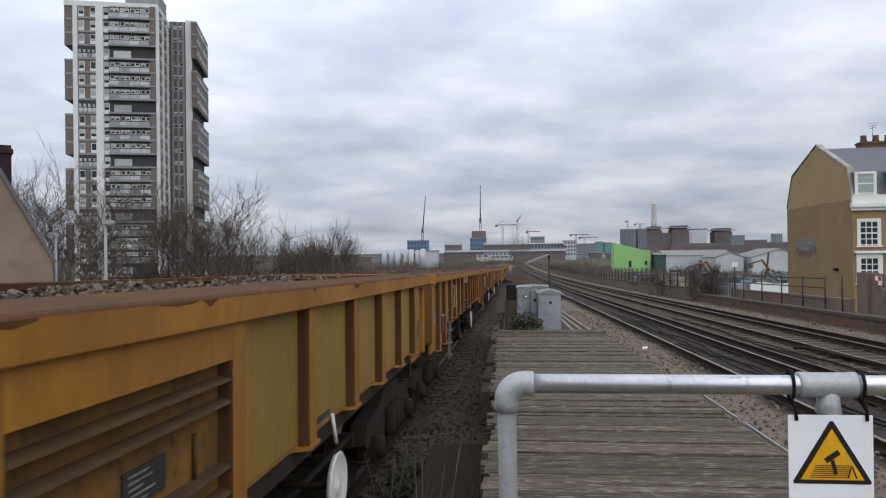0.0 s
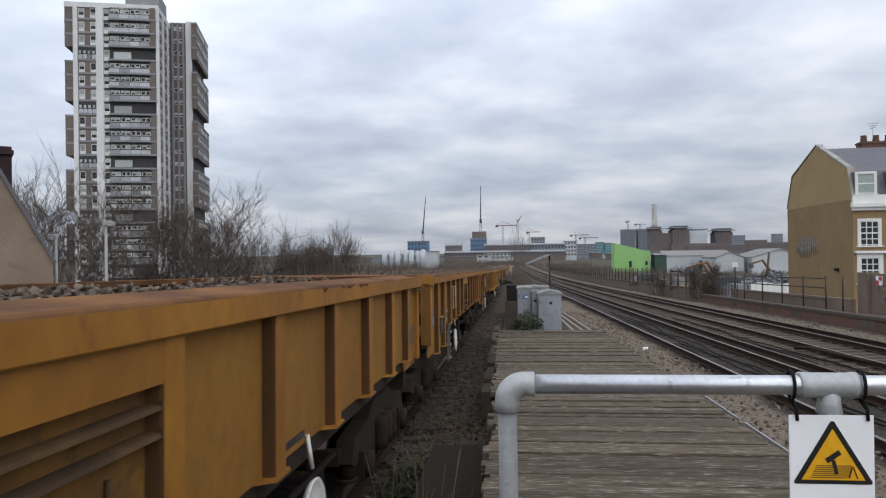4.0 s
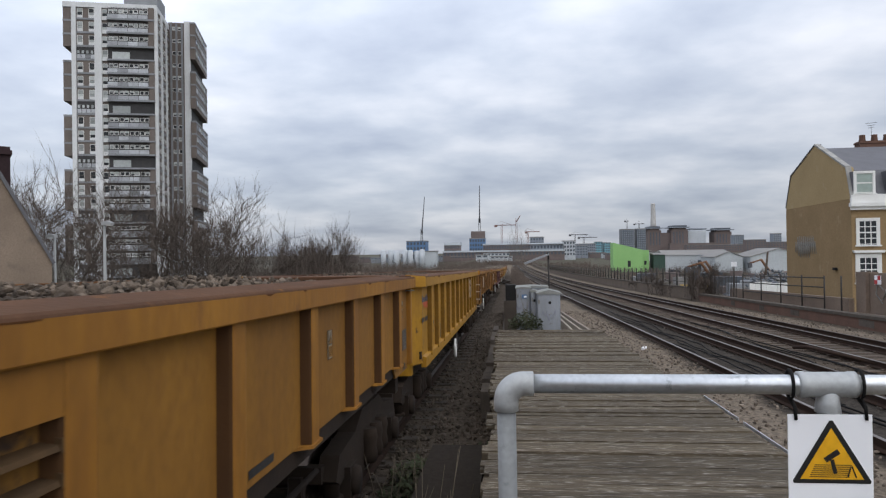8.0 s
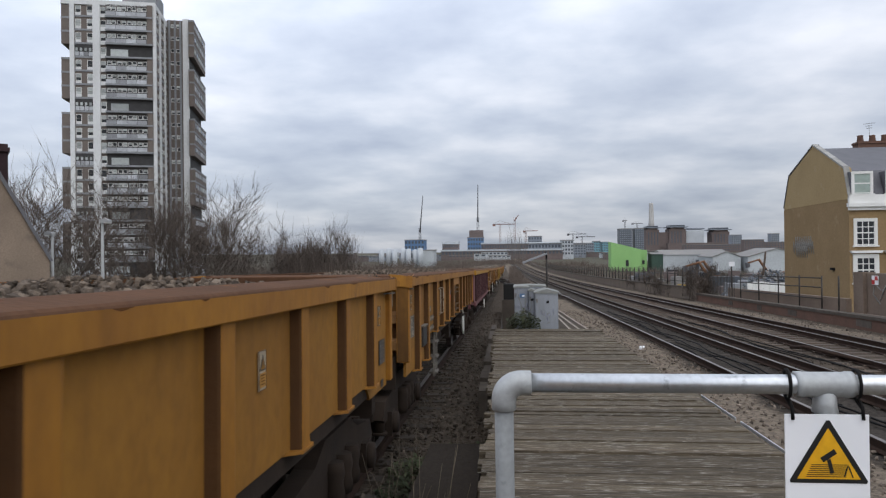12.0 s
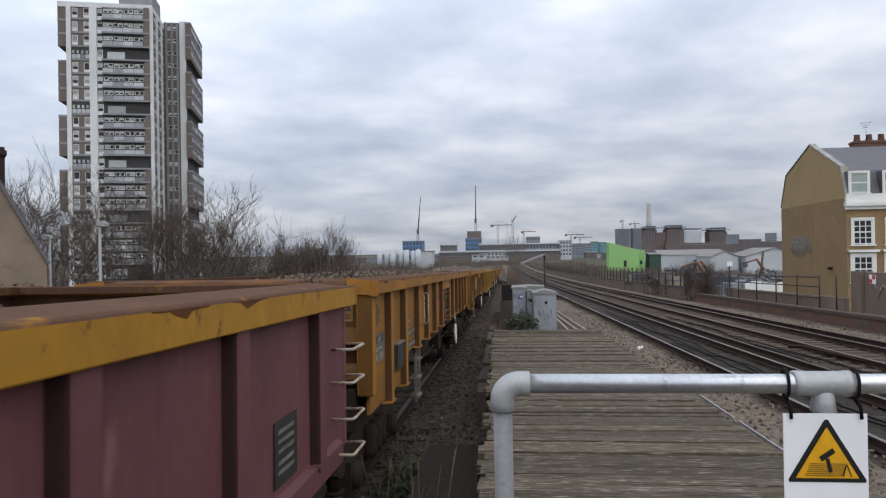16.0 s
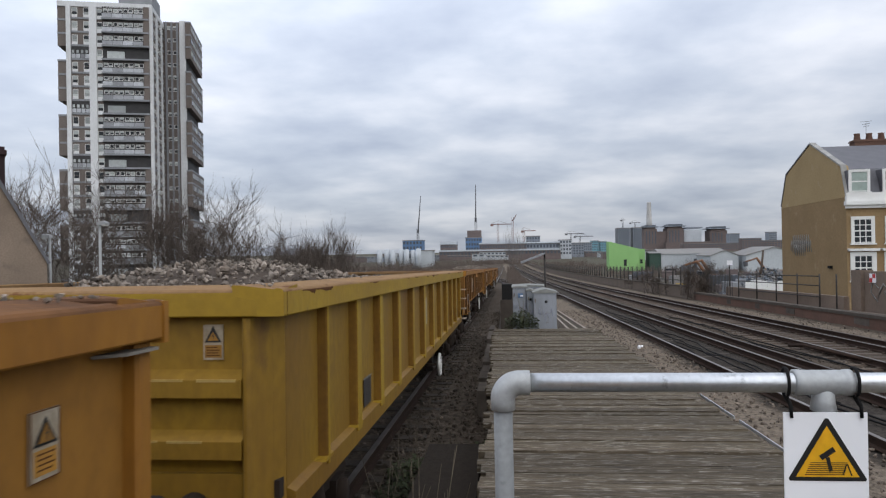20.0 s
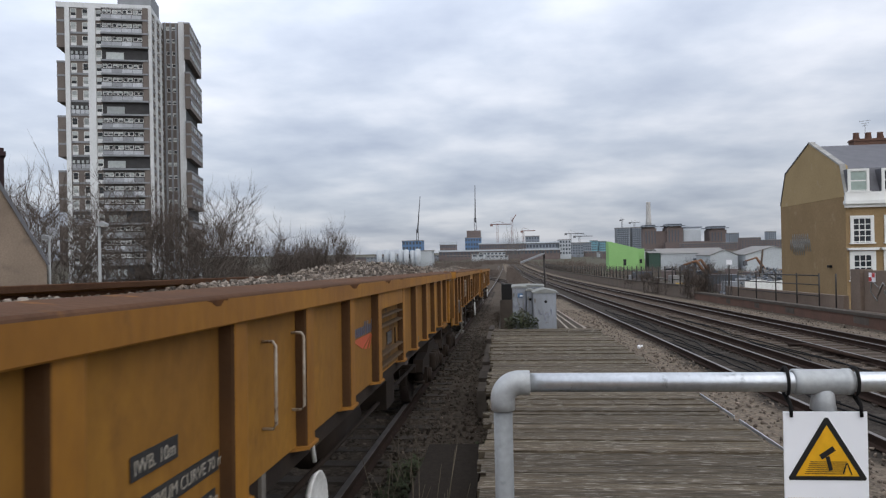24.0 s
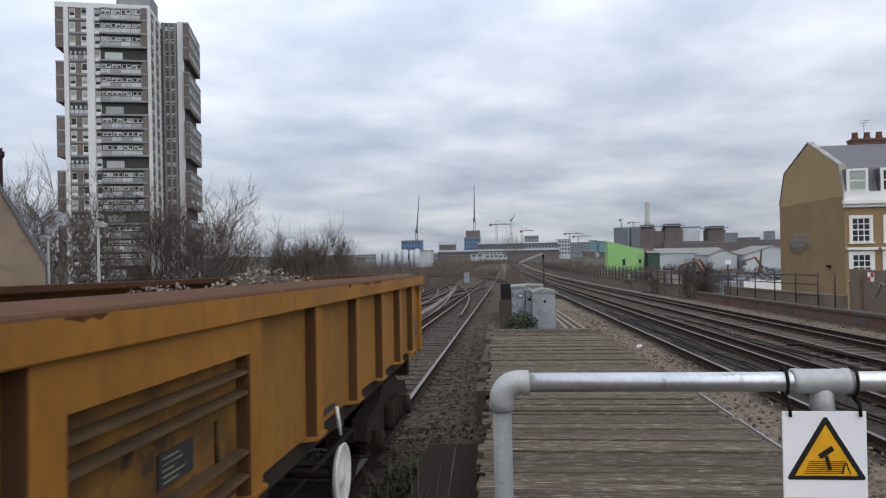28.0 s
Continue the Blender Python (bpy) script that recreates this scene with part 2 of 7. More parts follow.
    coping=material("stone_coping", (0.125, 0.105, 0.088), (0.075, 0.064, 0.055), 0.95, scale=4, fine=50, bump=0.4, vary=0.15, gloss=0.15),
    brick=material("stock_brick", (0.305, 0.212, 0.112), (0.225, 0.152, 0.078), 0.95, scale=0.45, fine=11, bump=0.25, spread=0.3, wear=(0.34, 0.26, 0.16), wear_at=0.60, wear_soft=0.2, gloss=0.2),
    brickpale=material("rebuilt_stock_brick", (0.385, 0.285, 0.150), (0.31, 0.225, 0.115), 0.95, scale=0.5, fine=11, bump=0.25, spread=0.3, wear=(0.42, 0.35, 0.25), wear_at=0.6, wear_soft=0.2, gloss=0.2),
    copingpale=material("pale_coping_stone", (0.36, 0.355, 0.335), (0.25, 0.245, 0.23), 0.9, scale=2, fine=14, vary=0.15),
    redbrick=material("red_brick", (0.155, 0.085, 0.062), (0.105, 0.065, 0.05), 0.95, scale=1.2, fine=14, bump=0.2, wear=(0.2, 0.17, 0.145), wear_at=0.66, gloss=0.25),
    render=material("beige_render", (0.275, 0.215, 0.165), (0.185, 0.145, 0.112), 0.95, scale=0.7, fine=20, bump=0.15, spread=0.2, wear=(0.14, 0.115, 0.095), wear_at=0.58, wear_soft=0.2, gloss=0.15),
    sootbrick=material("soot_dark_brick", (0.060, 0.036, 0.038), (0.035, 0.024, 0.026), 0.95, scale=1.5, fine=14, bump=0.2, gloss=0.15),
    paintgrey=material("faded_grey_paint", (0.26, 0.255, 0.24), (0.20, 0.19, 0.17), 0.9, scale=5, bump=0.0),
    slate=material("slate_roof", (0.12, 0.12, 0.135), (0.085, 0.085, 0.095), 0.6, scale=2, fine=18, bump=0.2),
    stucco=material("white_stucco", (0.76, 0.76, 0.74), (0.66, 0.66, 0.63), 0.7, scale=1.5, bump=0.08),
    glass=material("dark_window_glass", (0.02, 0.023, 0.027), (0.035, 0.04, 0.045), 0.22, scale=1, bump=0.0, gloss=0.2),
    greenblind=material("pale_green_blind", (0.33, 0.40, 0.36), (0.25, 0.31, 0.28), 0.5, scale=1.2, fine=6, bump=0.0),
    curtain=material("net_curtain", (0.42, 0.45, 0.44), (0.3, 0.32, 0.32), 0.8, scale=2, vary=0.35),
    panelwhite=material("white_tower_panel", (0.66, 0.67, 0.68), (0.56, 0.57, 0.57), 0.75, scale=0.4, fine=6, bump=0.05, stretch=(1, 1, 0.3)),
    panelbrown=material("brown_tower_brick", (0.165, 0.138, 0.122), (0.125, 0.104, 0.092), 0.9, scale=0.5, fine=8, bump=0.1),
    slab=material("grey_concrete_band", (0.27, 0.28, 0.30), (0.2, 0.21, 0.22), 0.85, scale=0.6, fine=8, bump=0.05),
    balustrade=material("balcony_panel", (0.40, 0.42, 0.44), (0.25, 0.26, 0.28), 0.5, scale=1.5, bump=0.0, vary=0.5),
    balconyback=material("shaded_balcony_wall", (0.075, 0.068, 0.068), (0.05, 0.046, 0.046), 0.85, scale=0.8, fine=8, bump=0.05),
    recess=material("balcony_shade_and_rail", (0.05, 0.048, 0.05), (0.03, 0.03, 0.03), 0.8, scale=1),
    bark=material("bare_bark", (0.105, 0.088, 0.072), (0.062, 0.053, 0.043), 0.95, scale=4, fine=30),
    twig=material("bare_twigs", (0.125, 0.102, 0.088), (0.082, 0.068, 0.058), 0.95, scale=0.6, fine=5, bump=0.0, gloss=0.1),
    brush=material("winter_scrub", (0.150, 0.120, 0.102), (0.098, 0.080, 0.068), 1.0, scale=0.35, fine=5, bump=0.0, spread=0.18, island=0.35, gloss=0.1),
    leaf=material("weed_leaf", (0.04, 0.058, 0.026), (0.06, 0.06, 0.035), 0.85, scale=8, vary=0.3, gloss=0.2),
    stalk=material("dry_stalk", (0.15, 0.12, 0.085), (0.09, 0.072, 0.05), 0.9, scale=8),
    galvfence=material("fence_steel", (0.055, 0.05, 0.047), (0.038, 0.034, 0.032), 0.8, 0.0, scale=3, gloss=0.25),
    lampgrey=material("lamp_post_paint", (0.34, 0.35, 0.35), (0.25, 0.255, 0.255), 0.6, scale=3),
    green=material("lime_cladding", (0.275, 0.49, 0.19), (0.24, 0.44, 0.165), 0.8, scale=0.15, fine=3, bump=0.0, gloss=0.2),
    shed=material("pale_shed_cladding", (0.46, 0.49, 0.51), (0.36, 0.385, 0.40), 0.7, scale=0.1, fine=2, bump=0.0),
    shedroof=material("shed_roof", (0.25, 0.24, 0.225), (0.17, 0.165, 0.158), 0.8, scale=0.1, fine=2, bump=0.0),
    farbrick=material("far_brickwork", (0.165, 0.128, 0.12), (0.12, 0.095, 0.09), 0.9, scale=0.04, fine=0.6, bump=0.0),
    fargrey=material("far_concrete", (0.25, 0.275, 0.31), (0.18, 0.205, 0.24), 0.8, scale=0.05, fine=0.6, bump=0.0),
    farwhite=material("far_white_panel", (0.50, 0.53, 0.56), (0.38, 0.41, 0.44), 0.7, scale=0.05, fine=0.6, bump=0.0),
    farblue=material("far_blue_sheeting", (0.10, 0.20, 0.36), (0.08, 0.15, 0.27), 0.7, scale=0.05, fine=0.6, bump=0.0),
    farteal=material("far_teal_glass", (0.16, 0.36, 0.42), (0.12, 0.28, 0.34), 0.4, scale=0.05, fine=0.6, bump=0.0),
    fardark=material("far_dark_glass", (0.07, 0.085, 0.105), (0.05, 0.06, 0.075), 0.4, scale=0.05, fine=0.6, bump=0.0),
    chimney=material("pale_chimney", (0.50, 0.49, 0.47), (0.4, 0.39, 0.38), 0.8, scale=0.05, fine=0.6, bump=0.0),
    cranered=material("crane_red", (0.25, 0.14, 0.12), rough=0.7, bump=0.0),
    crane=material("crane_dark_steel", (0.09, 0.09, 0.1), rough=0.6, bump=0.0),
    excavator=material("orange_machine_paint", (0.22, 0.105, 0.05), (0.15, 0.075, 0.04), 0.8, scale=1),
    carwhite=material("white_car_paint", (0.7, 0.7, 0.71), rough=0.25, bump=0.0),
    cardark=material("dark_car_paint", (0.03, 0.03, 0.035), rough=0.25, bump=0.0),
    yardyellow=material("yellow_hoarding", (0.5, 0.33, 0.05), (0.4, 0.25, 0.04), 0.7, scale=1),
)


# ---- mesh helpers ----
def box(bm, x0, x1, y0, y1, z0, z1, mi=0):
    vs = [bm.verts.new((x, y, z)) for x in (x0, x1) for y in (y0, y1) for z in (z0, z1)]
    for q in ((0, 1, 3, 2), (4, 6, 7, 5), (0, 4, 5, 1), (2, 3, 7, 6), (0, 2, 6, 4), (1, 5, 7, 3)):
        bm.faces.new([vs[i] for i in q]).material_index = mi


def prism(bm, outline, a, b, axis="x", mi=0):
    """Extrudes a closed outline of pairs along an axis from a to b."""
    def at(u, v, w):
        return (w, u, v) if axis == "x" else ((u, w, v) if axis == "y" else (u, v, w))
    lo = [bm.verts.new(at(u, v, a)) for u, v in outline]
    hi = [bm.verts.new(at(u, v, b)) for u, v in outline]
    n = len(outline)
    faces = [bm.faces.new(lo[::-1]), bm.faces.new(hi)]
    faces += [bm.faces.new((lo[i], lo[(i + 1) % n], hi[(i + 1) % n], hi[i])) for i in range(n)]
    for f in faces:
        f.material_index = mi


def tube(bm, points, radius, sides=8, mi=0):
    """A round bar through points; radius is one number or one for each point."""
    pts = [Vector(p) for p in points]
    radii = radius if isinstance(radius, (list, tuple)) else [radius] * len(pts)
    rings = []
    for i, p in enumerate(pts):
        d = (pts[min(i + 1, len(pts) - 1)] - pts[max(i - 1, 0)]).normalized()
        side = d.cross(Vector((0.31, 0.17, 0.93)))
        if side.length < 0.2:
            side = d.cross(Vector((1, 0, 0)))
        side.normalize()
        up = d.cross(side)
        rings.append([bm.verts.new(p + (side * math.cos(2 * math.pi * k / sides) + up * math.sin(2 * math.pi * k / sides)) * radii[i]) for k in range(sides)])
    for a, b in zip(rings, rings[1:]):
        for k in range(sides):
            f = bm.faces.new((a[k], a[(k + 1) % sides], b[(k + 1) % sides], b[k]))
            f.material_index, f.smooth = mi, True
    for ring in (rings[0][::-1], rings[-1]):
        bm.faces.new(ring).material_index = mi


def lathe(bm, profile, axis="x", sides=20, centre=(0, 0, 0), mi=0):
    """Turns a profile of (along, radius) about an axis."""
    rings = []
    for along, r in profile:
        ring = []
        for k in range(sides):
            c, s = math.cos(2 * math.pi * k / sides) * r, math.sin(2 * math.pi * k / sides) * r
            p = (along, c, s) if axis == "x" else ((c, along, s) if axis == "y" else (c, s, along))
            ring.append(bm.verts.new(Vector(p) + Vector(centre)))
        rings.append(ring)
    for a, b in zip(rings, rings[1:]):
        for k in range(sides):
            f = bm.faces.new((a[k], a[(k + 1) % sides], b[(k + 1) % sides], b[k]))
            f.material_index, f.smooth = mi, True
    for ring in (rings[0][::-1], rings[-1]):
        bm.faces.new(ring).material_index = mi


def mesh_of(name, bm, mats, bevel=0.0):
    if bevel:
        bmesh.ops.bevel(bm, geom=[e for e in bm.edges if e.calc_face_angle(0) > 0.6], offset=bevel, segments=1, affect="EDGES")
    bmesh.ops.recalc_face_normals(bm, faces=bm.faces)
    me = bpy.data.meshes.new(name)
    bm.to_mesh(me)
    bm.free()
    for m in mats if isinstance(mats, (list, tuple)) else [mats]:
        me.materials.append(M[m])
    return me


def part(name, bm, mats, parent, label="", bevel=0.0, at=None):
    """Links a bmesh (or a ready mesh) as one object under parent."""
    me = bm if isinstance(bm, bpy.types.Mesh) else mesh_of(name, bm, mats, bevel)
    ob = new(name, me)
    ob.parent = parent
    if at is not None:
        ob.matrix_basis = at
    return tagged(ob, label)


def thing(name, label, category, m=None, group="", kind="", bm=None, mats=None, bevel=0.0):
    ob = new(name, mesh_of(name, bm, mats, bevel) if bm is not None else None)
    if m is not None:
        ob.matrix_basis = m
    return tagged(ob, label, category, group, kind)


def lettering(string, size):
    """A flat mesh of a word in the built-in font, in the XY plane from its lower left corner."""
    cu = bpy.data.curves.new("lettering", "FONT")
    cu.body, cu.size, cu.extrude = string, size, 0.0008
    ob = new("lettering", cu)
    me = bpy.data.meshes.new_from_object(ob.evaluated_get(bpy.context.evaluated_depsgraph_get()))
    bpy.data.objects.remove(ob)
    return me


def raw(name, verts, faces, mats, smooth=False):
    me = bpy.data.meshes.new(name)
    me.from_pydata(verts, [], faces)
    me.update()
    for m in mats:
        me.materials.append(M[m])
    return me


# ---- lie of the land ----
GRADE = 0.022
TRACK_X = -2.476


def zr(y):
    """Height of the rail tops along the line: falling away from the platform, easing off far out."""
    if y < -20:
        return 20 * GRADE
    if y < 60:
        return -GRADE * y
    d = min(y - 60, 240)
    return -GRADE * (60 + d - d * d / 480)


def slope(y):
    return math.degrees(math.atan((zr(y + 1) - zr(y - 1)) / 2))


def x_left(y):
    return -5.9 - 0.00013 * max(y, 0) ** 2


def x_right(y):
    return 5.56 - 0.012 * y


def x_far(y):
    return 9.3 - 0.012 * y


def x_junction(y):
    return -3.0 - 0.0011 * max(y - 30, 0) ** 2


def x_siding(y):
    return x_left(y) - 0.0016 * max(y - 45, 0) ** 2


GROUND = -5.5


def land(x, y):
    """Height of the ground sheet: the railway formation on its bank, the low streets either side."""
    bed = zr(y) - 0.185
    wide_left = -10.5 - (0.0017 * max(y - 45, 0) ** 2 if y < 160 else 22.5)
    edge_l, edge_r = wide_left, 14.2 - 0.012 * min(y, 400)
    if edge_l <= x <= edge_r:
        z = bed
        z += 0.10 * math.exp(-((x - 3.3) / 0.7) ** 2) if 0 < y < 40 else 0
    else:
        d = edge_l - x if x < edge_l else x - edge_r
        run = 9.0 if x < edge_l else 0.7
        k = min(d / run, 1.0)
        k = k * k * (3 - 2 * k)
        z = bed + (GROUND - bed) * k
    if y > 700:
        z += (min(y, 3000) - 700) * 0.002
    return z


def build_ground():
    xs = [-3000, -1500, -700, -350, -200, -120, -80, -60, -48, -40, -34, -30, -26, -23, -20, -18, -16, -14.5, -13, -12, -11, -10.5] + \
         [-10 + 0.5 * i for i in range(48)] + [14.0, 14.2, 14.4, 14.6, 14.8, 15.0, 15.5, 17, 20, 25, 32, 45, 60, 80, 120, 200, 350, 700, 1500, 3000]
    ys = [-1500, -500, -250, -120, -60, -30, -20, -12, -8, -5] + [-3 + 0.75 * i for i in range(60)] + [42 + 3 * i for i in range(40)] + \
         [165, 180, 200, 230, 260, 300, 350, 420, 550, 700, 900, 1200, 1700, 2400, 3500, 4500]
    verts = [(x, y, land(x, y) + (0.035 * noise.noise((x * 1.3, y * 1.3, 0.3)) if -11 < x < 14 else 0)) for y in ys for x in xs]
    w = len(xs)
    faces = [(j * w + i, j * w + i + 1, (j + 1) * w + i + 1, (j + 1) * w + i) for j in range(len(ys) - 1) for i in range(w - 1)]
    me = raw("ground", verts, faces, ["gravel"])
    for p in me.polygons:
        p.use_smooth = True
    tagged(new("ground", me), "brown ballast railway bed with earth and streets around", "ground", kind="structure")


def gravel_material():
    m = material("ballast_bed", (0.100, 0.080, 0.062), (0.060, 0.048, 0.038), 1.0, scale=0.5, fine=22, bump=0.9, spread=0.2, bump_size=0.05, gloss=0.08)
    n, l = m.node_tree.nodes, m.node_tree.links
    bsdf = n["Principled BSDF"]
    colour = bsdf.inputs["Base Color"].links[0].from_socket
    cells = n.new("ShaderNodeTexVoronoi")
    cells.inputs["Scale"].default_value = 17.0
    tc = n.new("ShaderNodeTexCoord")
    l.new(tc.outputs["Object"], cells.inputs["Vector"])
    stones = n.new("ShaderNodeMix")
    stones.data_type, stones.blend_type = "RGBA", "MULTIPLY"
    stones.inputs[0].default_value = 0.75
    grey = n.new("ShaderNodeRGBToBW")
    l.new(cells.outputs["Color"], grey.inputs[0])
    lift = n.new("ShaderNodeMapRange")
    lift.inputs["To Min"].default_value, lift.inputs["To Max"].default_value = 0.45, 1.6
    l.new(grey.outputs[0], lift.inputs[0])
    l.new(colour, stones.inputs[6])
    l.new(lift.outputs[0], stones.inputs[7])
    # fresher ballast in the two strips between the deck, the outer tracks and the parapet
    spot = n.new("ShaderNodeSeparateXYZ")
    l.new(tc.outputs["Object"], spot.inputs[0])

    def calc(op, a, b):
        x = n.new("ShaderNodeMath")
        x.operation = op
        for i, s in enumerate((a, b)):
            if isinstance(s, (int, float)):
                x.inputs[i].default_value = s
            else:
                l.new(s, x.inputs[i])
        return x.outputs[0]
    rag = n.new("ShaderNodeTexNoise")
    rag.inputs["Scale"].default_value = 1.3
    l.new(tc.outputs["Object"], rag.inputs["Vector"])
    across = calc("ADD", calc("ADD", spot.outputs[0], calc("MULTIPLY", spot.outputs[1], 0.012)), calc("MULTIPLY", calc("SUBTRACT", rag.outputs[0], 0.5), 1.2))
    strip = None
    for centre, half in ((3.2, 1.35), (11.7, 1.0)):
        edge = n.new("ShaderNodeMapRange")
        edge.inputs["From Min"].default_value, edge.inputs["From Max"].default_value = half + 0.15, half - 0.25
        l.new(calc("ABSOLUTE", calc("SUBTRACT", across, centre), 0), edge.inputs[0])
        strip = calc("MAXIMUM", strip, edge.outputs[0]) if strip else edge.outputs[0]
    fresh = n.new("ShaderNodeMix")
    fresh.data_type = "RGBA"
    l.new(strip, fresh.inputs[0])
    l.new(colour, fresh.inputs[6])
    fresh.inputs[7].default_value = (0.15, 0.122, 0.095, 1)
    # brake dust and oil between the rails of the right-hand tracks
    dusty = fresh.outputs[2]
    for centre, half, shade in ((5.75, 1.25, (0.048, 0.041, 0.035, 1)), (9.4, 1.1, (0.070, 0.056, 0.044, 1))):
        edge = n.new("ShaderNodeMapRange")
        edge.inputs["From Min"].default_value, edge.inputs["From Max"].default_value = half + 0.1, half - 0.3
        l.new(calc("ABSOLUTE", calc("SUBTRACT", across, centre), 0), edge.inputs[0])
        dust = n.new("ShaderNodeMix")
        dust.data_type = "RGBA"
        l.new(edge.outputs[0], dust.inputs[0])
        l.new(dusty, dust.inputs[6])
        dust.inputs[7].default_value = shade
        dusty = dust.outputs[2]
    l.new(dusty, stones.inputs[6])
    # earth and worn grass away from the line
    where = n.new("ShaderNodeSeparateXYZ")
    l.new(tc.outputs["Object"], where.inputs[0])
    far = n.new("ShaderNodeMath")
    far.operation = "ABSOLUTE"
    l.new(where.outputs[0], far.inputs[0])
    away = n.new("ShaderNodeMapRange")
    away.inputs["From Min"].default_value, away.inputs["From Max"].default_value = 13.0, 17.0
    l.new(far.outputs[0], away.inputs[0])
    earth = n.new("ShaderNodeMix")
    earth.data_type = "RGBA"
    l.new(away.outputs[0], earth.inputs[0])
    l.new(stones.outputs[2], earth.inputs[6])
    earth.inputs[7].default_value = (0.085, 0.08, 0.06, 1)
    l.new(earth.outputs[2], bsdf.inputs["Base Color"])
    return m


M["gravel"] = gravel_material()
build_ground()


def swept(name, outline, path, mats, pick=None):
    """Sweeps an outline of (across, up) along a list of points; pick gives each outline edge its material."""
    n = len(outline)
    verts, faces, mi = [], [], []
    for i, p in enumerate(path):
        a, b = Vector(path[max(i - 1, 0)]), Vector(path[min(i + 1, len(path) - 1)])
        d = (b - a).normalized()
        side = Vector((d.y, -d.x, 0)).normalized()
        verts += [tuple(Vector(p) + side * u + Vector((0, 0, v))) for u, v in outline]
    for i in range(len(path) - 1):
        for k in range(n):
            faces.append((i * n + k, (i + 1) * n + k, (i + 1) * n + (k + 1) % n, i * n + (k + 1) % n))
            mi.append(pick[k] if pick else 0)
    faces += [tuple(range(n)), tuple(range((len(path) - 1) * n, len(path) * n))[::-1]]
    mi += [0, 0]
    me = raw(name, verts, faces, mats)
    me.polygons.foreach_set("material_index", mi)
    return me


RAIL = [(-0.065, -0.155), (0.065, -0.155), (0.065, -0.145), (0.01, -0.12), (0.01, -0.04), (0.036, -0.03), (0.036, -0.003), (0.028, 0.0), (-0.028, 0.0), (-0.036, -0.003), (-0.036, -0.03), (-0.01, -0.04), (-0.01, -0.12), (-0.065, -0.145)]
RAIL_PICK = [0, 0, 0, 0, 0, 0, 1, 1, 1, 0, 0, 0, 0, 0]


def sleeper_mesh(mats):
    bm = bmesh.new()
    prism(bm, [(-0.13, -0.36), (0.13, -0.36), (0.11, -0.165), (-0.11, -0.165)], -1.27, 1.27, "x")
    for s in (-1, 1):
        for o in (-0.10, 0.10):
            box(bm, s * 0.7525 + o - 0.025, s * 0.7525 + o + 0.025, -0.05, 0.05, -0.165, -0.13)
    return mesh_of("sleeper", bm, mats)


def railway(label, x_of, y0, y1, sleepers, third=0.0, polish=True, timber=False, sunk=0.0):
    """A track: two running rails, the sleepers, and a conductor rail at that offset."""
    ys = [y0 + (y1 - y0) * i / 60 for i in range(61)] if y1 - y0 > 60 else [y0 + 2.0 * i for i in range(int((y1 - y0) / 2) + 1)]
    track = thing("railway_track", label, "railway track", kind="structure")
    for s in (-0.7525, 0.7525):
        part("running_rail", swept("running_rail", RAIL, [(x_of(y) + s, y, zr(y)) for y in ys], ["rail", "railhead" if polish else "rail"], RAIL_PICK), None, track)
    if third:
        path = [(x_of(y) + third, y, zr(y) + 0.07) for y in ys if y > 1.5]
        part("conductor_rail", swept("conductor_rail", [(u * 1.15, v) for u, v in RAIL], path, ["rail", "conrail"], [0] * 7 + [1] + [0] * 6), None, track, "conductor rail on white pots")
    me = sleeper_mesh("woodsleeper" if timber else "concrete")
    y = sleepers[0]
    while y < sleepers[1]:
        x = x_of(y)
        turn = -math.degrees(math.atan(x_of(y + 0.5) - x_of(y - 0.5)))
        part("sleeper", me, None, track, at=pose(x, y, zr(y) - sunk, slope(y), 0, turn))
        y += 0.68
    return track


M["woodsleeper"] = material("timber_sleeper", (0.115, 0.083, 0.060), (0.07, 0.05, 0.038), 0.9, scale=3, fine=14, stretch=(0.4, 6, 6), bump=0.4, vary=0.25)


# ---- the train ----
BODY = 14.336          # over the rims
PITCH = 15.4688         # from wagon to wagon
FLOOR_Z, RIM_LO, RIM_HI = 1.26, 2.035, 2.152
SIDE, RIBS, RIM = 1.270, 1.336, 1.36
HALF = BODY / 2


def travelled(t):
    return 7.7512034 * t + 0.011093455 * t * t + 0.000262678 * t ** 3


def wheelset_mesh():
    bm = bmesh.new()
    for s in (-1, 1):
        lathe(bm, [(s * 0.66, 0.05), (s * 0.67, 0.30), (s * 0.685, 0.40), (s * 0.68, 0.485), (s * 0.705, 0.485), (s * 0.712, 0.462), (s * 0.815, 0.455), (s * 0.815, 0.39), (s * 0.79, 0.36), (s * 0.76, 0.12), (s * 0.85, 0.11), (s * 0.85, 0.03)], "x", 24)
        for k in range(3):
            a = 2 * math.pi * k / 3
            box(bm, s * 0.775 - 0.012, s * 0.775 + 0.012, 0.25 * math.cos(a) - 0.03, 0.25 * math.cos(a) + 0.03, 0.25 * math.sin(a) - 0.03, 0.25 * math.sin(a) + 0.03)
    tube(bm, [(-0.98, 0, 0), (0.98, 0, 0)], 0.075, 10)
    return mesh_of("wheelset", bm, "tread")


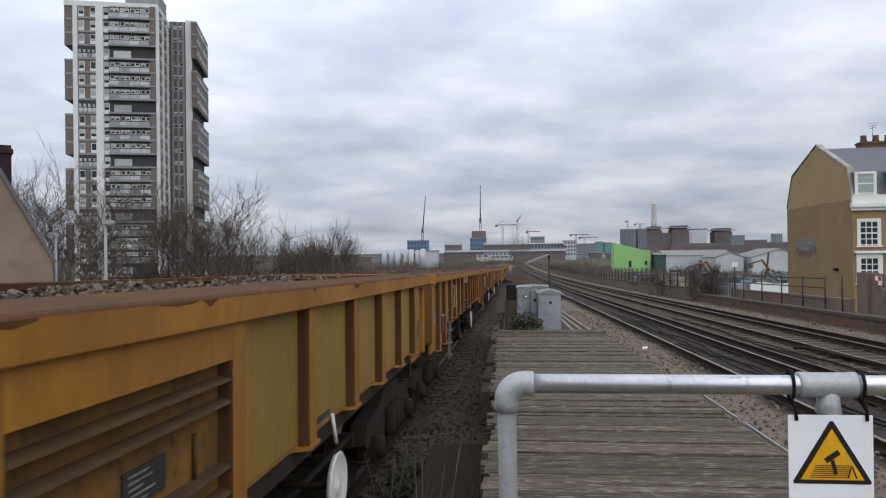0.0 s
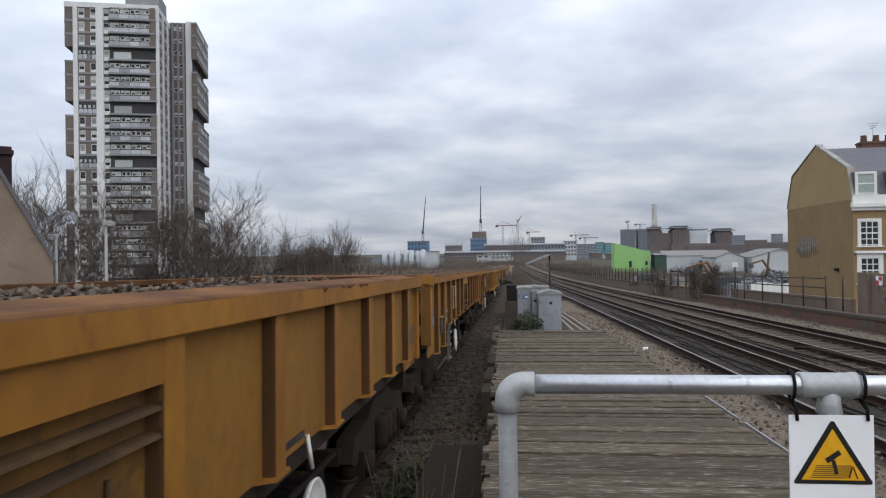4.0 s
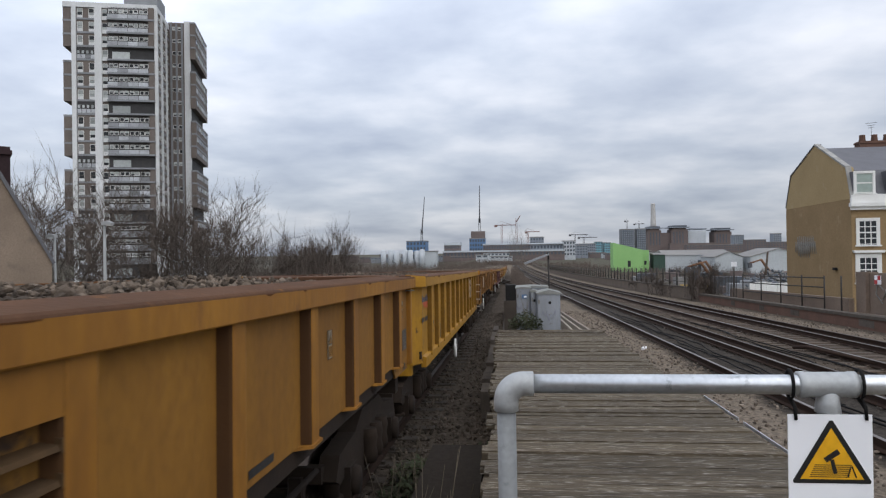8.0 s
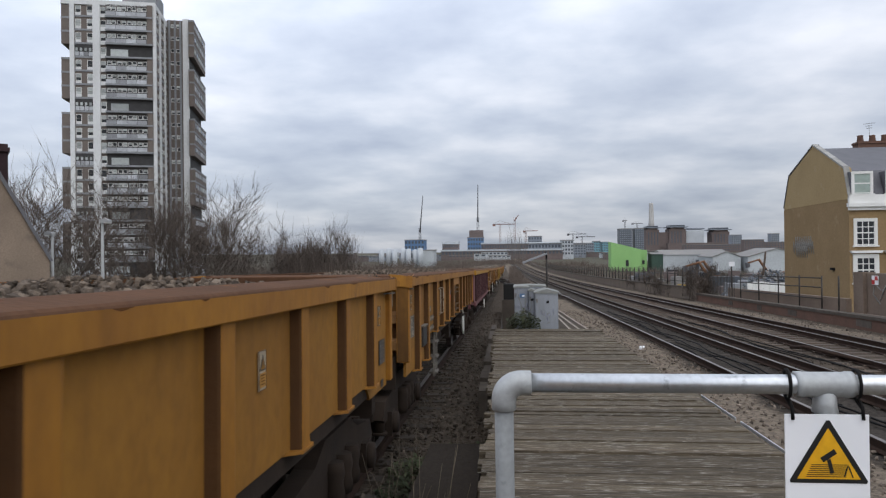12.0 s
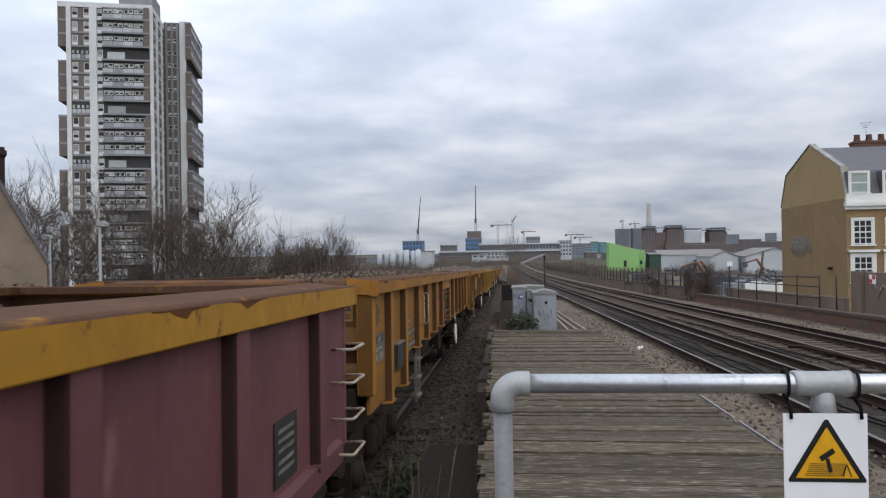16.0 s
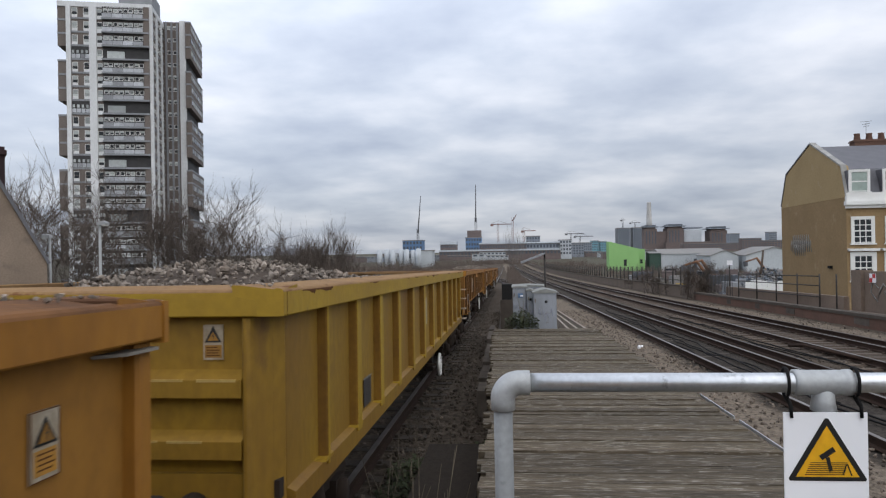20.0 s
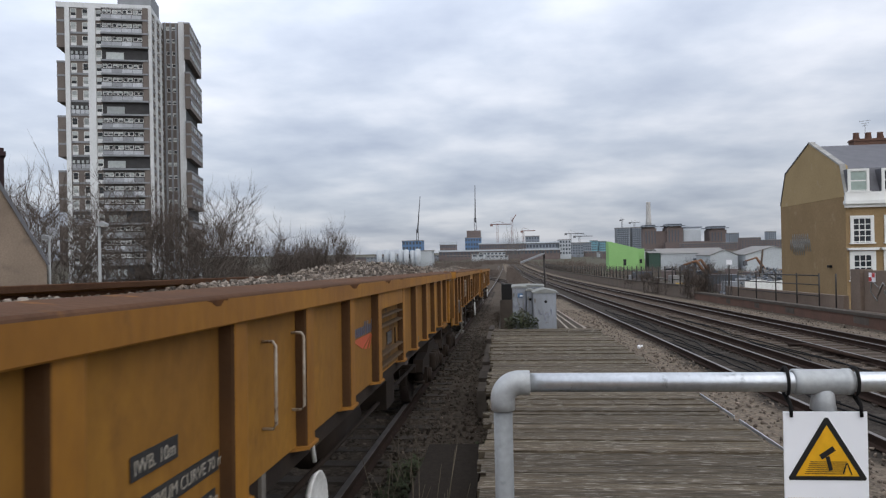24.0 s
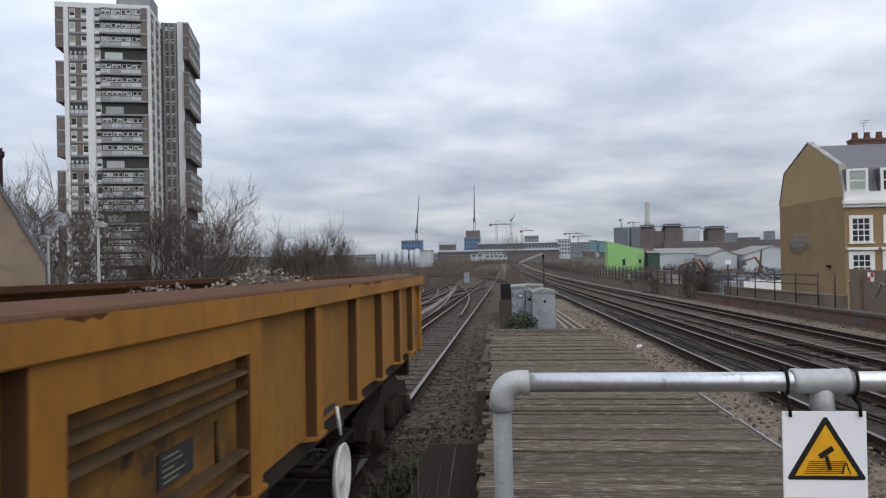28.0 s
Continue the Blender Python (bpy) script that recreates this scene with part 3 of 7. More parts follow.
def bogie_mesh():
    bm = bmesh.new()
    for s in (-1, 1):
        x0, x1 = (0.90, 1.06) if s > 0 else (-1.06, -0.90)
        # cast side frame, deep in the middle, arched over the axleboxes
        prism(bm, [(-1.42, 0.56), (-1.30, 0.74), (-0.72, 0.80), (-0.42, 0.94), (0.42, 0.94), (0.72, 0.80), (1.30, 0.74), (1.42, 0.56), (1.28, 0.50), (0.72, 0.56), (0.50, 0.36), (-0.50, 0.36), (-0.72, 0.56), (-1.28, 0.50)], x0, x1, "x")
        for y in (-1.0, 1.0):
            box(bm, s * 0.98 - 0.13, s * 0.98 + 0.13, y - 0.14, y + 0.14, 0.33, 0.60)
            lathe(bm, [(s * 1.08, 0.02), (s * 1.08, 0.13), (s * 1.16, 0.12), (s * 1.17, 0.02)], "x", 12, (0, y, 0.46))
            for o in (-0.26, 0.26):
                lathe(bm, [(0.40, 0.07), (0.66, 0.07)], "z", 10, (s * 0.98, y + o, 0))
                lathe(bm, [(0.37, 0.10), (0.40, 0.10)], "z", 10, (s * 0.98, y + o, 0))
        for y in (-0.28, 0.0, 0.28):
            lathe(bm, [(0.42, 0.075), (0.50, 0.09), (0.58, 0.075), (0.66, 0.09), (0.74, 0.075)], "z", 10, (s * 1.09, y, 0))
        for y in (-1.52, 1.52):
            box(bm, s * 0.76 - 0.05, s * 0.76 + 0.05, y - 0.03, y + 0.03, 0.35, 0.62)
    box(bm, -1.0, 1.0, -0.22, 0.22, 0.62, 0.98)
    for y in (-1.40, 1.40):
        box(bm, -0.95, 0.95, y - 0.06, y + 0.06, 0.55, 0.68)
    return mesh_of("bogie", bm, "under")


WHEELSET, BOGIE = wheelset_mesh(), bogie_mesh()
RIB_AT = {"jna": [0.95, 1.95, 3.15, 4.22, 5.35, 6.48, 7.95, 9.05, 10.2, 11.3, 12.38, 13.39], "box": [0.98, 1.92, 2.9, 3.97, 5.1, 6.25, 7.4, 8.6, 9.8, 11.0, 12.15, 13.47]}


def rib_mesh(kind, paint, low, top, w=0.080):
    bm = bmesh.new()
    prism(bm, [(SIDE, -w - 0.012), (RIBS - 0.016, -w - 0.002), (RIBS - 0.004, -w + 0.005), (RIBS, -w + 0.018), (RIBS, w - 0.018), (RIBS - 0.004, w - 0.005), (RIBS - 0.016, w + 0.002), (SIDE, w + 0.012)], low, top, "z")
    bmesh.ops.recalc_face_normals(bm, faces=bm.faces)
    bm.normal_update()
    for f in bm.faces:       # the flank towards -Y gets a darker paint copy, shade put into colour
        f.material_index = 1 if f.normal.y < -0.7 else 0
    if kind == "jna":
        prism(bm, [(SIDE - 0.02, -0.17), (RIBS + 0.012, -0.10), (RIBS + 0.012, 0.10), (SIDE - 0.02, 0.17)], low - 0.018, low, "z")
    else:
        prism(bm, [(SIDE, -0.16), (RIBS, -0.09), (RIBS, 0.09), (SIDE, 0.16)], low + 0.03, low + 0.05, "z")
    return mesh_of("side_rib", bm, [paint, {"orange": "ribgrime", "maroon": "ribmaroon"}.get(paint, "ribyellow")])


def plate(parent, name, y, z, w, h, mat, x=SIDE + 0.004, label="", thick=0.006):
    bm = bmesh.new()
    box(bm, x, x + thick, y - w / 2, y + w / 2, z - h / 2, z + h / 2)
    return part(name, bm, mat, parent, label)


FLIP = Matrix(((0, 0, 1, 0), (1, 0, 0, 0), (0, 1, 0, 0), (0, 0, 0, 1)))   # lettering plane onto the side that faces +X


def words(parent, string, y, z, size, mat, x):
    me = lettering(string, size)
    me.materials.clear()
    me.materials.append(M[mat])
    return part("lettering", me, None, parent, at=Matrix.Translation((x, y, z)) @ FLIP)


def bar(parent, y, z, w, h, mat, x):
    bm = bmesh.new()
    box(bm, x, x + 0.0015, y, y + w, z, z + h)
    return part("lettering", bm, mat, parent)


def warning_plate(parent, y, z, w=0.13, h=0.27, x=SIDE + 0.004):
    p = plate(parent, "warning_plate", y, z, w, h, "plategrime", x, "grimy white plate with yellow warning triangle")
    bm = bmesh.new()
    prism(bm, [(y - w * 0.40, z), (y + w * 0.40, z), (y, z + h * 0.40)], x + 0.006, x + 0.008, "x")
    part("triangle", bm, "signblack", p)
    bm = bmesh.new()
    prism(bm, [(y - w * 0.27, z + h * 0.04), (y + w * 0.27, z + h * 0.04), (y, z + h * 0.31)], x + 0.008, x + 0.010, "x")
    part("triangle", bm, "plateyellow", p)
    bm = bmesh.new()
    box(bm, x + 0.006, x + 0.008, y - w * 0.38, y + w * 0.38, z - h * 0.42, z - h * 0.06)
    part("text_panel", bm, "plateyellow", p)
    bm = bmesh.new()
    for k in range(4):
        box(bm, x + 0.008, x + 0.0088, y - w * 0.30, y + w * (0.30 - 0.09 * (k % 2)), z - h * (0.13 + 0.075 * k), z - h * (0.105 + 0.075 * k))
    part("lettering", bm, "barerust", p)
    bm = bmesh.new()
    prism(bm, [(y - w * 0.05, z + h * 0.16), (y + w * 0.02, z + h * 0.15), (y - w * 0.01, z + h * 0.06), (y + w * 0.06, z + h * 0.17), (y + w * 0.0, z + h * 0.18), (y + w * 0.02, z + h * 0.25)], x + 0.010, x + 0.0106, "x")
    part("flash", bm, "signblack", p)
    bm = bmesh.new()
    for a, b, c, d in ((-0.5, 0.5, 0.485, 0.5), (-0.5, 0.5, -0.5, -0.485), (-0.5, -0.465, -0.485, 0.485), (0.465, 0.5, -0.485, 0.485)):
        box(bm, x + 0.006, x + 0.0072, y + w * a, y + w * b, z + h * c, z + h * d)
    part("rim", bm, "barerust", p)


def end_warning(parent, y, x, z):
    s = -1 if y < 0 else 1
    bm = bmesh.new()
    box(bm, x - 0.053, x + 0.053, min(y, y + s * 0.006), max(y, y + s * 0.006), z - 0.085, z + 0.095)
    p = part("warning_plate", bm, "plategrime", parent, "grimy white plate with yellow warning triangle")
    y2 = y + s * 0.006
    for size, mat, lift in ((0.044, "signblack", 0.0), (0.029, "plateyellow", 0.002)):
        bm = bmesh.new()
        prism(bm, [(x - size, z + 0.004 + (0.044 - size) * 0.6), (x + size, z + 0.004 + (0.044 - size) * 0.6), (x, z + 0.004 + size * 1.9)], y2 + s * lift, y2 + s * (lift + 0.002), "y")
        part("triangle", bm, mat, p)
    bm = bmesh.new()
    box(bm, x - 0.044, x + 0.044, min(y2, y2 + s * 0.002), max(y2, y2 + s * 0.002), z - 0.074, z - 0.010)
    part("text_panel", bm, "plateyellow", p)
    y3 = y2 + s * 0.002
    bm = bmesh.new()
    for k in range(4):
        box(bm, x - 0.035, x + 0.035 - 0.012 * (k % 2), *sorted((y3, y3 + s * 0.0008)), z - 0.066 + 0.014 * k, z - 0.061 + 0.014 * k)
    part("lettering", bm, "barerust", p)
    bm = bmesh.new()
    prism(bm, [(x - 0.005, z + 0.036), (x + 0.003, z + 0.034), (x - 0.001, z + 0.018), (x + 0.007, z + 0.038), (x, z + 0.040), (x + 0.003, z + 0.052)], y2 + s * 0.004, y2 + s * 0.0046, "y")
    part("flash", bm, "signblack", p)


def rail_logo(parent, y, z, scale):
    """Faded operator mark: a blue word bar over a red fan of stripes."""
    x = SIDE + 0.003
    run = 0.0
    for i, w in enumerate((0.10, 0.07, 0.05, 0.11, 0.075, 0.05, 0.07, 0.0, 0.09, 0.07, 0.025, 0.025)):
        if w:
            bm = bmesh.new()
            tall, lean = (0.135 if i in (0, 6, 8, 11) else 0.090) * scale, 0.025 * scale
            a, b = y + run * scale, y + (run + w) * scale
            prism(bm, [(a, z), (b, z), (b + lean, z + tall), (a + lean, z + tall)], x, x + 0.0015, "x")
            part("logo_block", bm, "logoblue", parent)
        run += w + 0.022
    for shape in (((0.05, -0.015), (0.50, -0.135), (0.97, -0.02), (0.94, -0.012)), ((0.58, -0.145), (0.70, -0.155), (0.985, -0.025), (0.975, -0.025)), ((0.80, -0.165), (0.88, -0.165), (1.0, -0.03), (0.99, -0.03))):
        bm = bmesh.new()
        prism(bm, [(y + a * scale, z + b * scale) for a, b in shape], x, x + 0.0015, "x")
        part("logo_stripe", bm, "logored", parent)


def brake_disc(parent, y, z=0.81, spokes=False):
    bm = bmesh.new()
    x = 1.30
    if spokes:
        hoop = [(x, y + 0.175 * math.cos(2 * math.pi * k / 24), z + 0.175 * math.sin(2 * math.pi * k / 24)) for k in range(25)]
        tube(bm, hoop, 0.022, 6)
        for k in range(4):
            a = math.pi * k / 2 + 0.4
            tube(bm, [(x, y, z), (x, y + 0.175 * math.cos(a), z + 0.175 * math.sin(a))], 0.012, 5)
        lathe(bm, [(x - 0.05, 0.02), (x - 0.03, 0.04), (x + 0.02, 0.03)], "x", 8, (0, y, z))
    else:
        lathe(bm, [(x - 0.03, 0.03), (x - 0.02, 0.210), (x + 0.010, 0.228), (x + 0.018, 0.218), (x + 0.004, 0.200), (x - 0.004, 0.06), (x + 0.016, 0.035), (x + 0.016, 0.01)], "x", 28, (0, y, z))
    wheel = part("brake_wheel", bm, "white", parent, "white-painted hand brake wheel")
    bm = bmesh.new()
    tube(bm, [(x - 0.05, y, z), (0.9, y, z)], 0.022, 6)
    part("spindle", bm, "under", wheel)
    if not spokes:
        bm = bmesh.new()
        tube(bm, [(x - 0.02, y - 0.05, 1.30), (x, y - 0.02, 1.10)], 0.014, 6)
        part("lever", bm, "white", wheel)
    return wheel


def hanging_step(parent, y, top):
    bm = bmesh.new()
    for o in (-0.17, 0.17):
        box(bm, 1.24, 1.27, y + o - 0.03, y + o + 0.03, 0.52, top)
    for z in (0.56, 0.80, 1.04):
        box(bm, 1.17, 1.30, y - 0.17, y + 0.17, z, z + 0.03)
    return part("access_step", bm, "dirtygrey", parent, "grimy white hanging access steps")


def handrail(parent, y, z0, z1):
    bm = bmesh.new()
    x = SIDE + 0.07
    tube(bm, [(SIDE, y, z1), (x - 0.015, y, z1), (x, y, z1 - 0.02), (x, y, z0 + 0.02), (x - 0.015, y, z0), (SIDE, y, z0)], 0.009, 6)
    return part("handrail", bm, "chipped", parent, "chipped white grab rail")


def rim_profile(lo, hi):
    """Section of the top chord, outside to inside: face, rounded edge, a small step, and a flange that rises to its inner lip."""
    return [(RIM - 0.004, lo), (RIM, lo + 0.006), (RIM, hi - 0.010), (RIM - 0.004, hi - 0.002), (RIM - 0.014, hi + 0.006), (RIM - 0.042, hi + 0.010), (RIM - 0.046, hi + 0.003),
            (1.13, hi + 0.024), (1.095, hi + 0.025), (1.09, hi + 0.018), (1.10, hi - 0.03), (SIDE - 0.05, hi - 0.055), (SIDE - 0.05, lo)]


def wagon(kind, paint, rim_paint, low, label, discs, logo, plates=True, pale_bays=(), rim=(RIM_LO, RIM_HI)):
    """An open box wagon on two bogies, centred on its middle at rail height; its front looks to -Y."""
    rim_lo, rim_hi = rim
    flange = {"bright": "rimyellow", "yellow": "rimbrown", "maroon": "rimbrown"}.get(paint, "rimrust")
    w = thing("box_wagon", label, "freight wagon", group="wagons of the ballast train")
    bm = bmesh.new()
    box(bm, -SIDE + 0.004, SIDE - 0.004, -HALF + 0.19, HALF - 0.19, low + 0.02, low + 0.12)
    box(bm, -0.35, 0.35, -HALF + 0.14, HALF - 0.14, 0.95, low + 0.02)
    part("floor", bm, "under", w)
    for s in (1, -1):
        bm = bmesh.new()
        xa, xb = sorted((s * (SIDE - 0.03), s * SIDE))
        box(bm, xa, xb, -HALF + (0.09 if kind == "jna" else 0.30), HALF - 0.09, low, rim_lo)
        part("side_panel", bm, "orangepanel" if paint == "orange" else paint, w)
        bm = bmesh.new()
        box(bm, *sorted((s * (SIDE - 0.045), s * (SIDE - 0.033))), -HALF + 0.19, HALF - 0.19, low + 0.125, rim_lo - 0.002)
        part("side_lining", bm, "inside", w, "rusty brown inner lining")
        bm = bmesh.new()
        prism(bm, [(s * u, v) for u, v in rim_profile(rim_lo, rim_hi)], -HALF, HALF, "y")
        bmesh.ops.recalc_face_normals(bm, faces=bm.faces)
        bm.normal_update()
        for f in bm.faces:
            f.material_index = 1 if f.normal.z > 0.3 or f.normal.x * s < -0.5 else 0
        part("top_rail", bm, [rim_paint, flange], w)
    chips = random.Random(len(label) + int(100 * discs[0]))
    for k in range(11 if kind == "jna" else 16):      # paint knocked off the upper edge of the chord by loading
        y, span, deep_by = chips.uniform(-HALF + 0.3, HALF - 0.9), chips.uniform(0.06, 0.45), chips.uniform(0.008, 0.03 if kind == "jna" else 0.045)
        top_z = rim_hi - 0.010
        lower = [(y + span * j / 5, top_z - deep_by * (0.25 + chips.random()) * math.sin(math.pi * (0.5 + j) / 6)) for j in range(6)]
        bm = bmesh.new()
        prism(bm, [(y, top_z)] + lower + [(y + span, top_z)], RIM, RIM + 0.0012, "x")
        part("chipped_patch", bm, "barerust", w, "bare rusty patch of chipped paint")
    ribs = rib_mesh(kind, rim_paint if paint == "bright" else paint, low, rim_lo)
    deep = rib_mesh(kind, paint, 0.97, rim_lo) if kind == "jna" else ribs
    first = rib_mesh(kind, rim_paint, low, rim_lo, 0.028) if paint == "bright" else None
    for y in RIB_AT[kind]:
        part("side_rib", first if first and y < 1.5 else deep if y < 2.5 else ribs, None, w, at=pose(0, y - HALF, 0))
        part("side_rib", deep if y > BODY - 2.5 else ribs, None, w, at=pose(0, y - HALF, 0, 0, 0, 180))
    if kind == "jna":
        for s in (1, -1):
            bm = bmesh.new()
            prism(bm, [(0.09 - HALF, low - 0.001), (0.09 - HALF, 0.99), (1.95 - HALF, 0.99), (2.12 - HALF, low - 0.001)], *sorted((s * (SIDE - 0.03), s * (SIDE - 0.002))), "x")
            part("side_skirt", bm, "orangepanel" if paint == "orange" else paint, w)
            bm = bmesh.new()
            prism(bm, [(HALF - 0.09, low - 0.001), (HALF - 0.09, 1.12), (HALF - 0.9, 1.12), (HALF - 1.05, low - 0.001)], *sorted((s * (SIDE - 0.03), s * (SIDE - 0.002))), "x")
            part("side_skirt", bm, "orangepanel" if paint == "orange" else paint, w)
    bm = bmesh.new()
    if kind == "box":
        prism(bm, [(SIDE - 0.02, low - 0.10), (SIDE + 0.05, low - 0.10), (SIDE + 0.05, low + 0.03), (SIDE, low + 0.05), (SIDE - 0.02, low + 0.05)], -HALF + 0.3, HALF - 0.3, "y")
        part("side_sill", bm, paint, w)
    else:
        box(bm, SIDE - 0.10, SIDE - 0.02, -HALF + 0.5, HALF - 0.5, low - 0.12, low)
        part("side_sill", bm, "under", w)
    for s in (-1, 1):
        y = s * (HALF - (0.15 if kind == "jna" else 0.09))
        bm = bmesh.new()
        ya, yb = sorted((y, y - s * 0.03))
        inset = 0.13 if kind == "box" and s < 0 else 0.03
        box(bm, -SIDE + inset, SIDE - inset, ya, yb, low, rim_lo)
        # orange wagons: end panel colour darkened in place of the recess's shade
        part("end_panel", bm, "endgrime" if kind == "jna" else paint, w, bevel=0.008)
        if kind == "jna":
            bm = bmesh.new()
            box(bm, -0.83, 0.83, *sorted((y + s * 0.001, s * (HALF - 0.03))), 1.10, rim_lo)
            middle = part("end_plate", bm, paint, w, bevel=0.012)
            bm = bmesh.new()
            lathe(bm, [(s * (HALF - 0.03), 0.03), (s * (HALF - 0.022), 0.03), (s * (HALF - 0.022), 0.005)], "y", 10, (0.72, 0, 1.62))
            part("drain_plug", bm, "ribgrime", middle)
            for sx in (-1, 1):
                xa, xb = sorted((sx * 0.832, sx * 1.169))
                # dark sheet stands for the shade in the bay below the upper beam
                bm = bmesh.new()
                box(bm, xa, xb, *sorted((y, y + s * 0.006)), low, 1.60)
                part("sooty_panel", bm, "ribgrime", w, "dark lower end panel standing for recess shade")
                for z in (1.29, 1.60):
                    bm = bmesh.new()
                    prism(bm, [(y, z), (y + s * 0.10, z + 0.01), (y + s * 0.10, z + 0.11), (y, z + 0.145)], xa, xb, "x")
                    part("end_beam", bm, "beamdirt", w, bevel=0.02)
        else:
            for z in (1.29, 1.60):
                bm = bmesh.new()
                prism(bm, [(y, z), (y + s * 0.075, z + 0.01), (y + s * 0.075, z + 0.10), (y, z + 0.145)], -SIDE + 0.142, SIDE - 0.142, "x")
                beam = part("end_beam", bm, paint, w, bevel=0.012)
                along = -SIDE + 0.16
                while along < SIDE - 0.3:      # paint rubbed pale along the upper edge
                    span = chips.uniform(0.03, 0.22)
                    bm = bmesh.new()
                    box(bm, along, along + span, *sorted((y + s * 0.068, y + s * 0.0765)), z + 0.098 - chips.uniform(0.004, 0.010), z + 0.1035)
                    part("rubbed_edge", bm, "rubbed", beam)
                    along += span + chips.uniform(0.01, 0.12)
        bm = bmesh.new()
        prism(bm, [(s * (HALF - RIM - 0.002 + u), v - 0.002) for u, v in rim_profile(rim_lo, rim_hi)], -RIM + 0.012, RIM - 0.012, "x")
        bmesh.ops.recalc_face_normals(bm, faces=bm.faces)
        bm.normal_update()
        for f in bm.faces:
            f.material_index = 1 if f.normal.z > 0.3 or f.normal.y * s < -0.5 else 0
        part("end_rail", bm, [rim_paint, flange], w)
        for sx in (-1, 1):
            bm = bmesh.new()
            if kind == "jna":
                box(bm, *sorted((sx * (SIDE - 0.10), sx * (RIBS - 0.014))), *sorted((s * (HALF - (0.13 if s < 0 else 0.11)), s * (HALF - 0.022))), low - 0.10, rim_lo)
            elif s < 0:      # canted corner plate
                prism(bm, [(sx * (SIDE - 0.14), s * (HALF - 0.02)), (sx * (SIDE - 0.10), s * (HALF - 0.02)), (sx * (SIDE + 0.002), s * (HALF - 0.28)), (sx * (SIDE + 0.002), s * (HALF - 0.299)), (sx * (SIDE - 0.028), s * (HALF - 0.299)), (sx * (SIDE - 0.14), s * (HALF - 0.088))], low - 0.05, rim_lo, "z")
            else:
                box(bm, *sorted((sx * (SIDE - 0.14), sx * (SIDE + 0.012))), *sorted((s * (HALF - 0.085), s * (HALF - 0.02))), low - 0.05, rim_lo)
            bmesh.ops.recalc_face_normals(bm, faces=bm.faces)
            bm.normal_update()
            # front faces of orange posts take the darkened orange as painted shade
            for f in bm.faces:
                f.material_index = 1 if f.normal.y < -0.5 and s < 0 else 0
            part("corner_post", bm, [paint, "endgrime" if kind == "jna" else paint], w, bevel=0.012)
            bm = bmesh.new()
            box(bm, *sorted((sx * (SIDE + 0.02), sx * (RIM + 0.006))), *sorted((s * (HALF + 0.004), s * (HALF - 0.026))), rim_lo - 0.014, rim_hi + 0.004)
            if kind == "jna":
                part("corner_strap", bm, rim_paint, w, bevel=0.006)
                bm = bmesh.new()
                prism(bm, [(sx * (SIDE + 0.013), s * (HALF - 0.03)), (sx * (RIM - 0.006), s * (HALF - 0.04)), (sx * (RIM - 0.010), s * (HALF - 0.22)), (sx * (SIDE + 0.013), s * (HALF - 0.30))], rim_lo - 0.034, rim_lo - 0.024, "z")
                part("corner_gusset", bm, "dirtygrey", w, "grey steel gusset under the rim corner")
            else:
                bm.free()
                bm = bmesh.new()
                box(bm, *sorted((sx * (RIM - 0.060), sx * (RIM - 0.054))), *sorted((s * (HALF - 0.003), s * (HALF - 0.0005))), rim_lo + 0.004, rim_hi - 0.006)
                box(bm, *sorted((sx * (RIM - 0.001), sx * (RIM + 0.0014))), *sorted((s * (HALF - 0.050), s * (HALF - 0.056))), rim_lo + 0.004, rim_hi - 0.010)
                part("corner_seam", bm, "ribgrime", w, "dark rusted weld seam")
            bm = bmesh.new()
            lathe(bm, [(0, 0.08), (s * 0.18, 0.08), (s * 0.19, 0.06), (s * 0.44, 0.06), (s * 0.45, 0.21), (s * 0.49, 0.20), (s * 0.50, 0.10)], "y", 14, (sx * 0.87, s * (HALF - 0.05), 1.05))
            part("buffer", bm, "under", w)
        bm = bmesh.new()
        box(bm, -1.15, 1.15, *sorted((s * (HALF - 0.05), s * (HALF - 0.22))), 0.85, 1.22)
        tube(bm, [(0, s * (HALF - 0.05), 1.0), (0, s * (HALF + 0.56), 0.98)], 0.05, 8)
        part("headstock", bm, "under" if kind == "jna" else paint, w)
        bm = bmesh.new()
        tube(bm, [(0.5, s * (HALF - 0.05), 1.0), (0.5, s * (HALF + 0.15), 0.95), (0.42, s * (HALF + 0.32), 0.68), (0.25, s * (HALF + 0.50), 0.78)], 0.028, 7)
        part("brake_hose", bm, "strap", w)
        b = part("bogie", BOGIE, None, w, "dark grimy two-axle bogie", at=pose(0, s * 6.0, 0))
        for ya in (-1.0, 1.0):
            part("wheelset", WHEELSET, None, b, at=pose(0, ya, 0.455))
        if kind == "jna":
            end_warning(w, s * (HALF - 0.145), 1.06, 1.885)
        else:
            end_warning(w, s * (HALF - 0.085), 0.96, 1.88)
    # underframe between the bogies
    bm = bmesh.new()
    for s in (-1, 1):
        box(bm, s * 0.52 - 0.05, s * 0.52 + 0.05, -4.6, 4.6, 0.86, low)
    lathe(bm, [(-0.7, 0.05), (-0.68, 0.19), (0.68, 0.19), (0.7, 0.05)], "y", 14, (0.80, -0.6, 0.82))
    box(bm, 0.55, 1.05, 1.2, 1.75, 0.62, 0.98)
    tube(bm, [(0.95, -4.4, 0.70), (0.95, 4.4, 0.70)], 0.025, 6)
    part("brake_gear", bm, "under", w)
    X = SIDE + 0.004
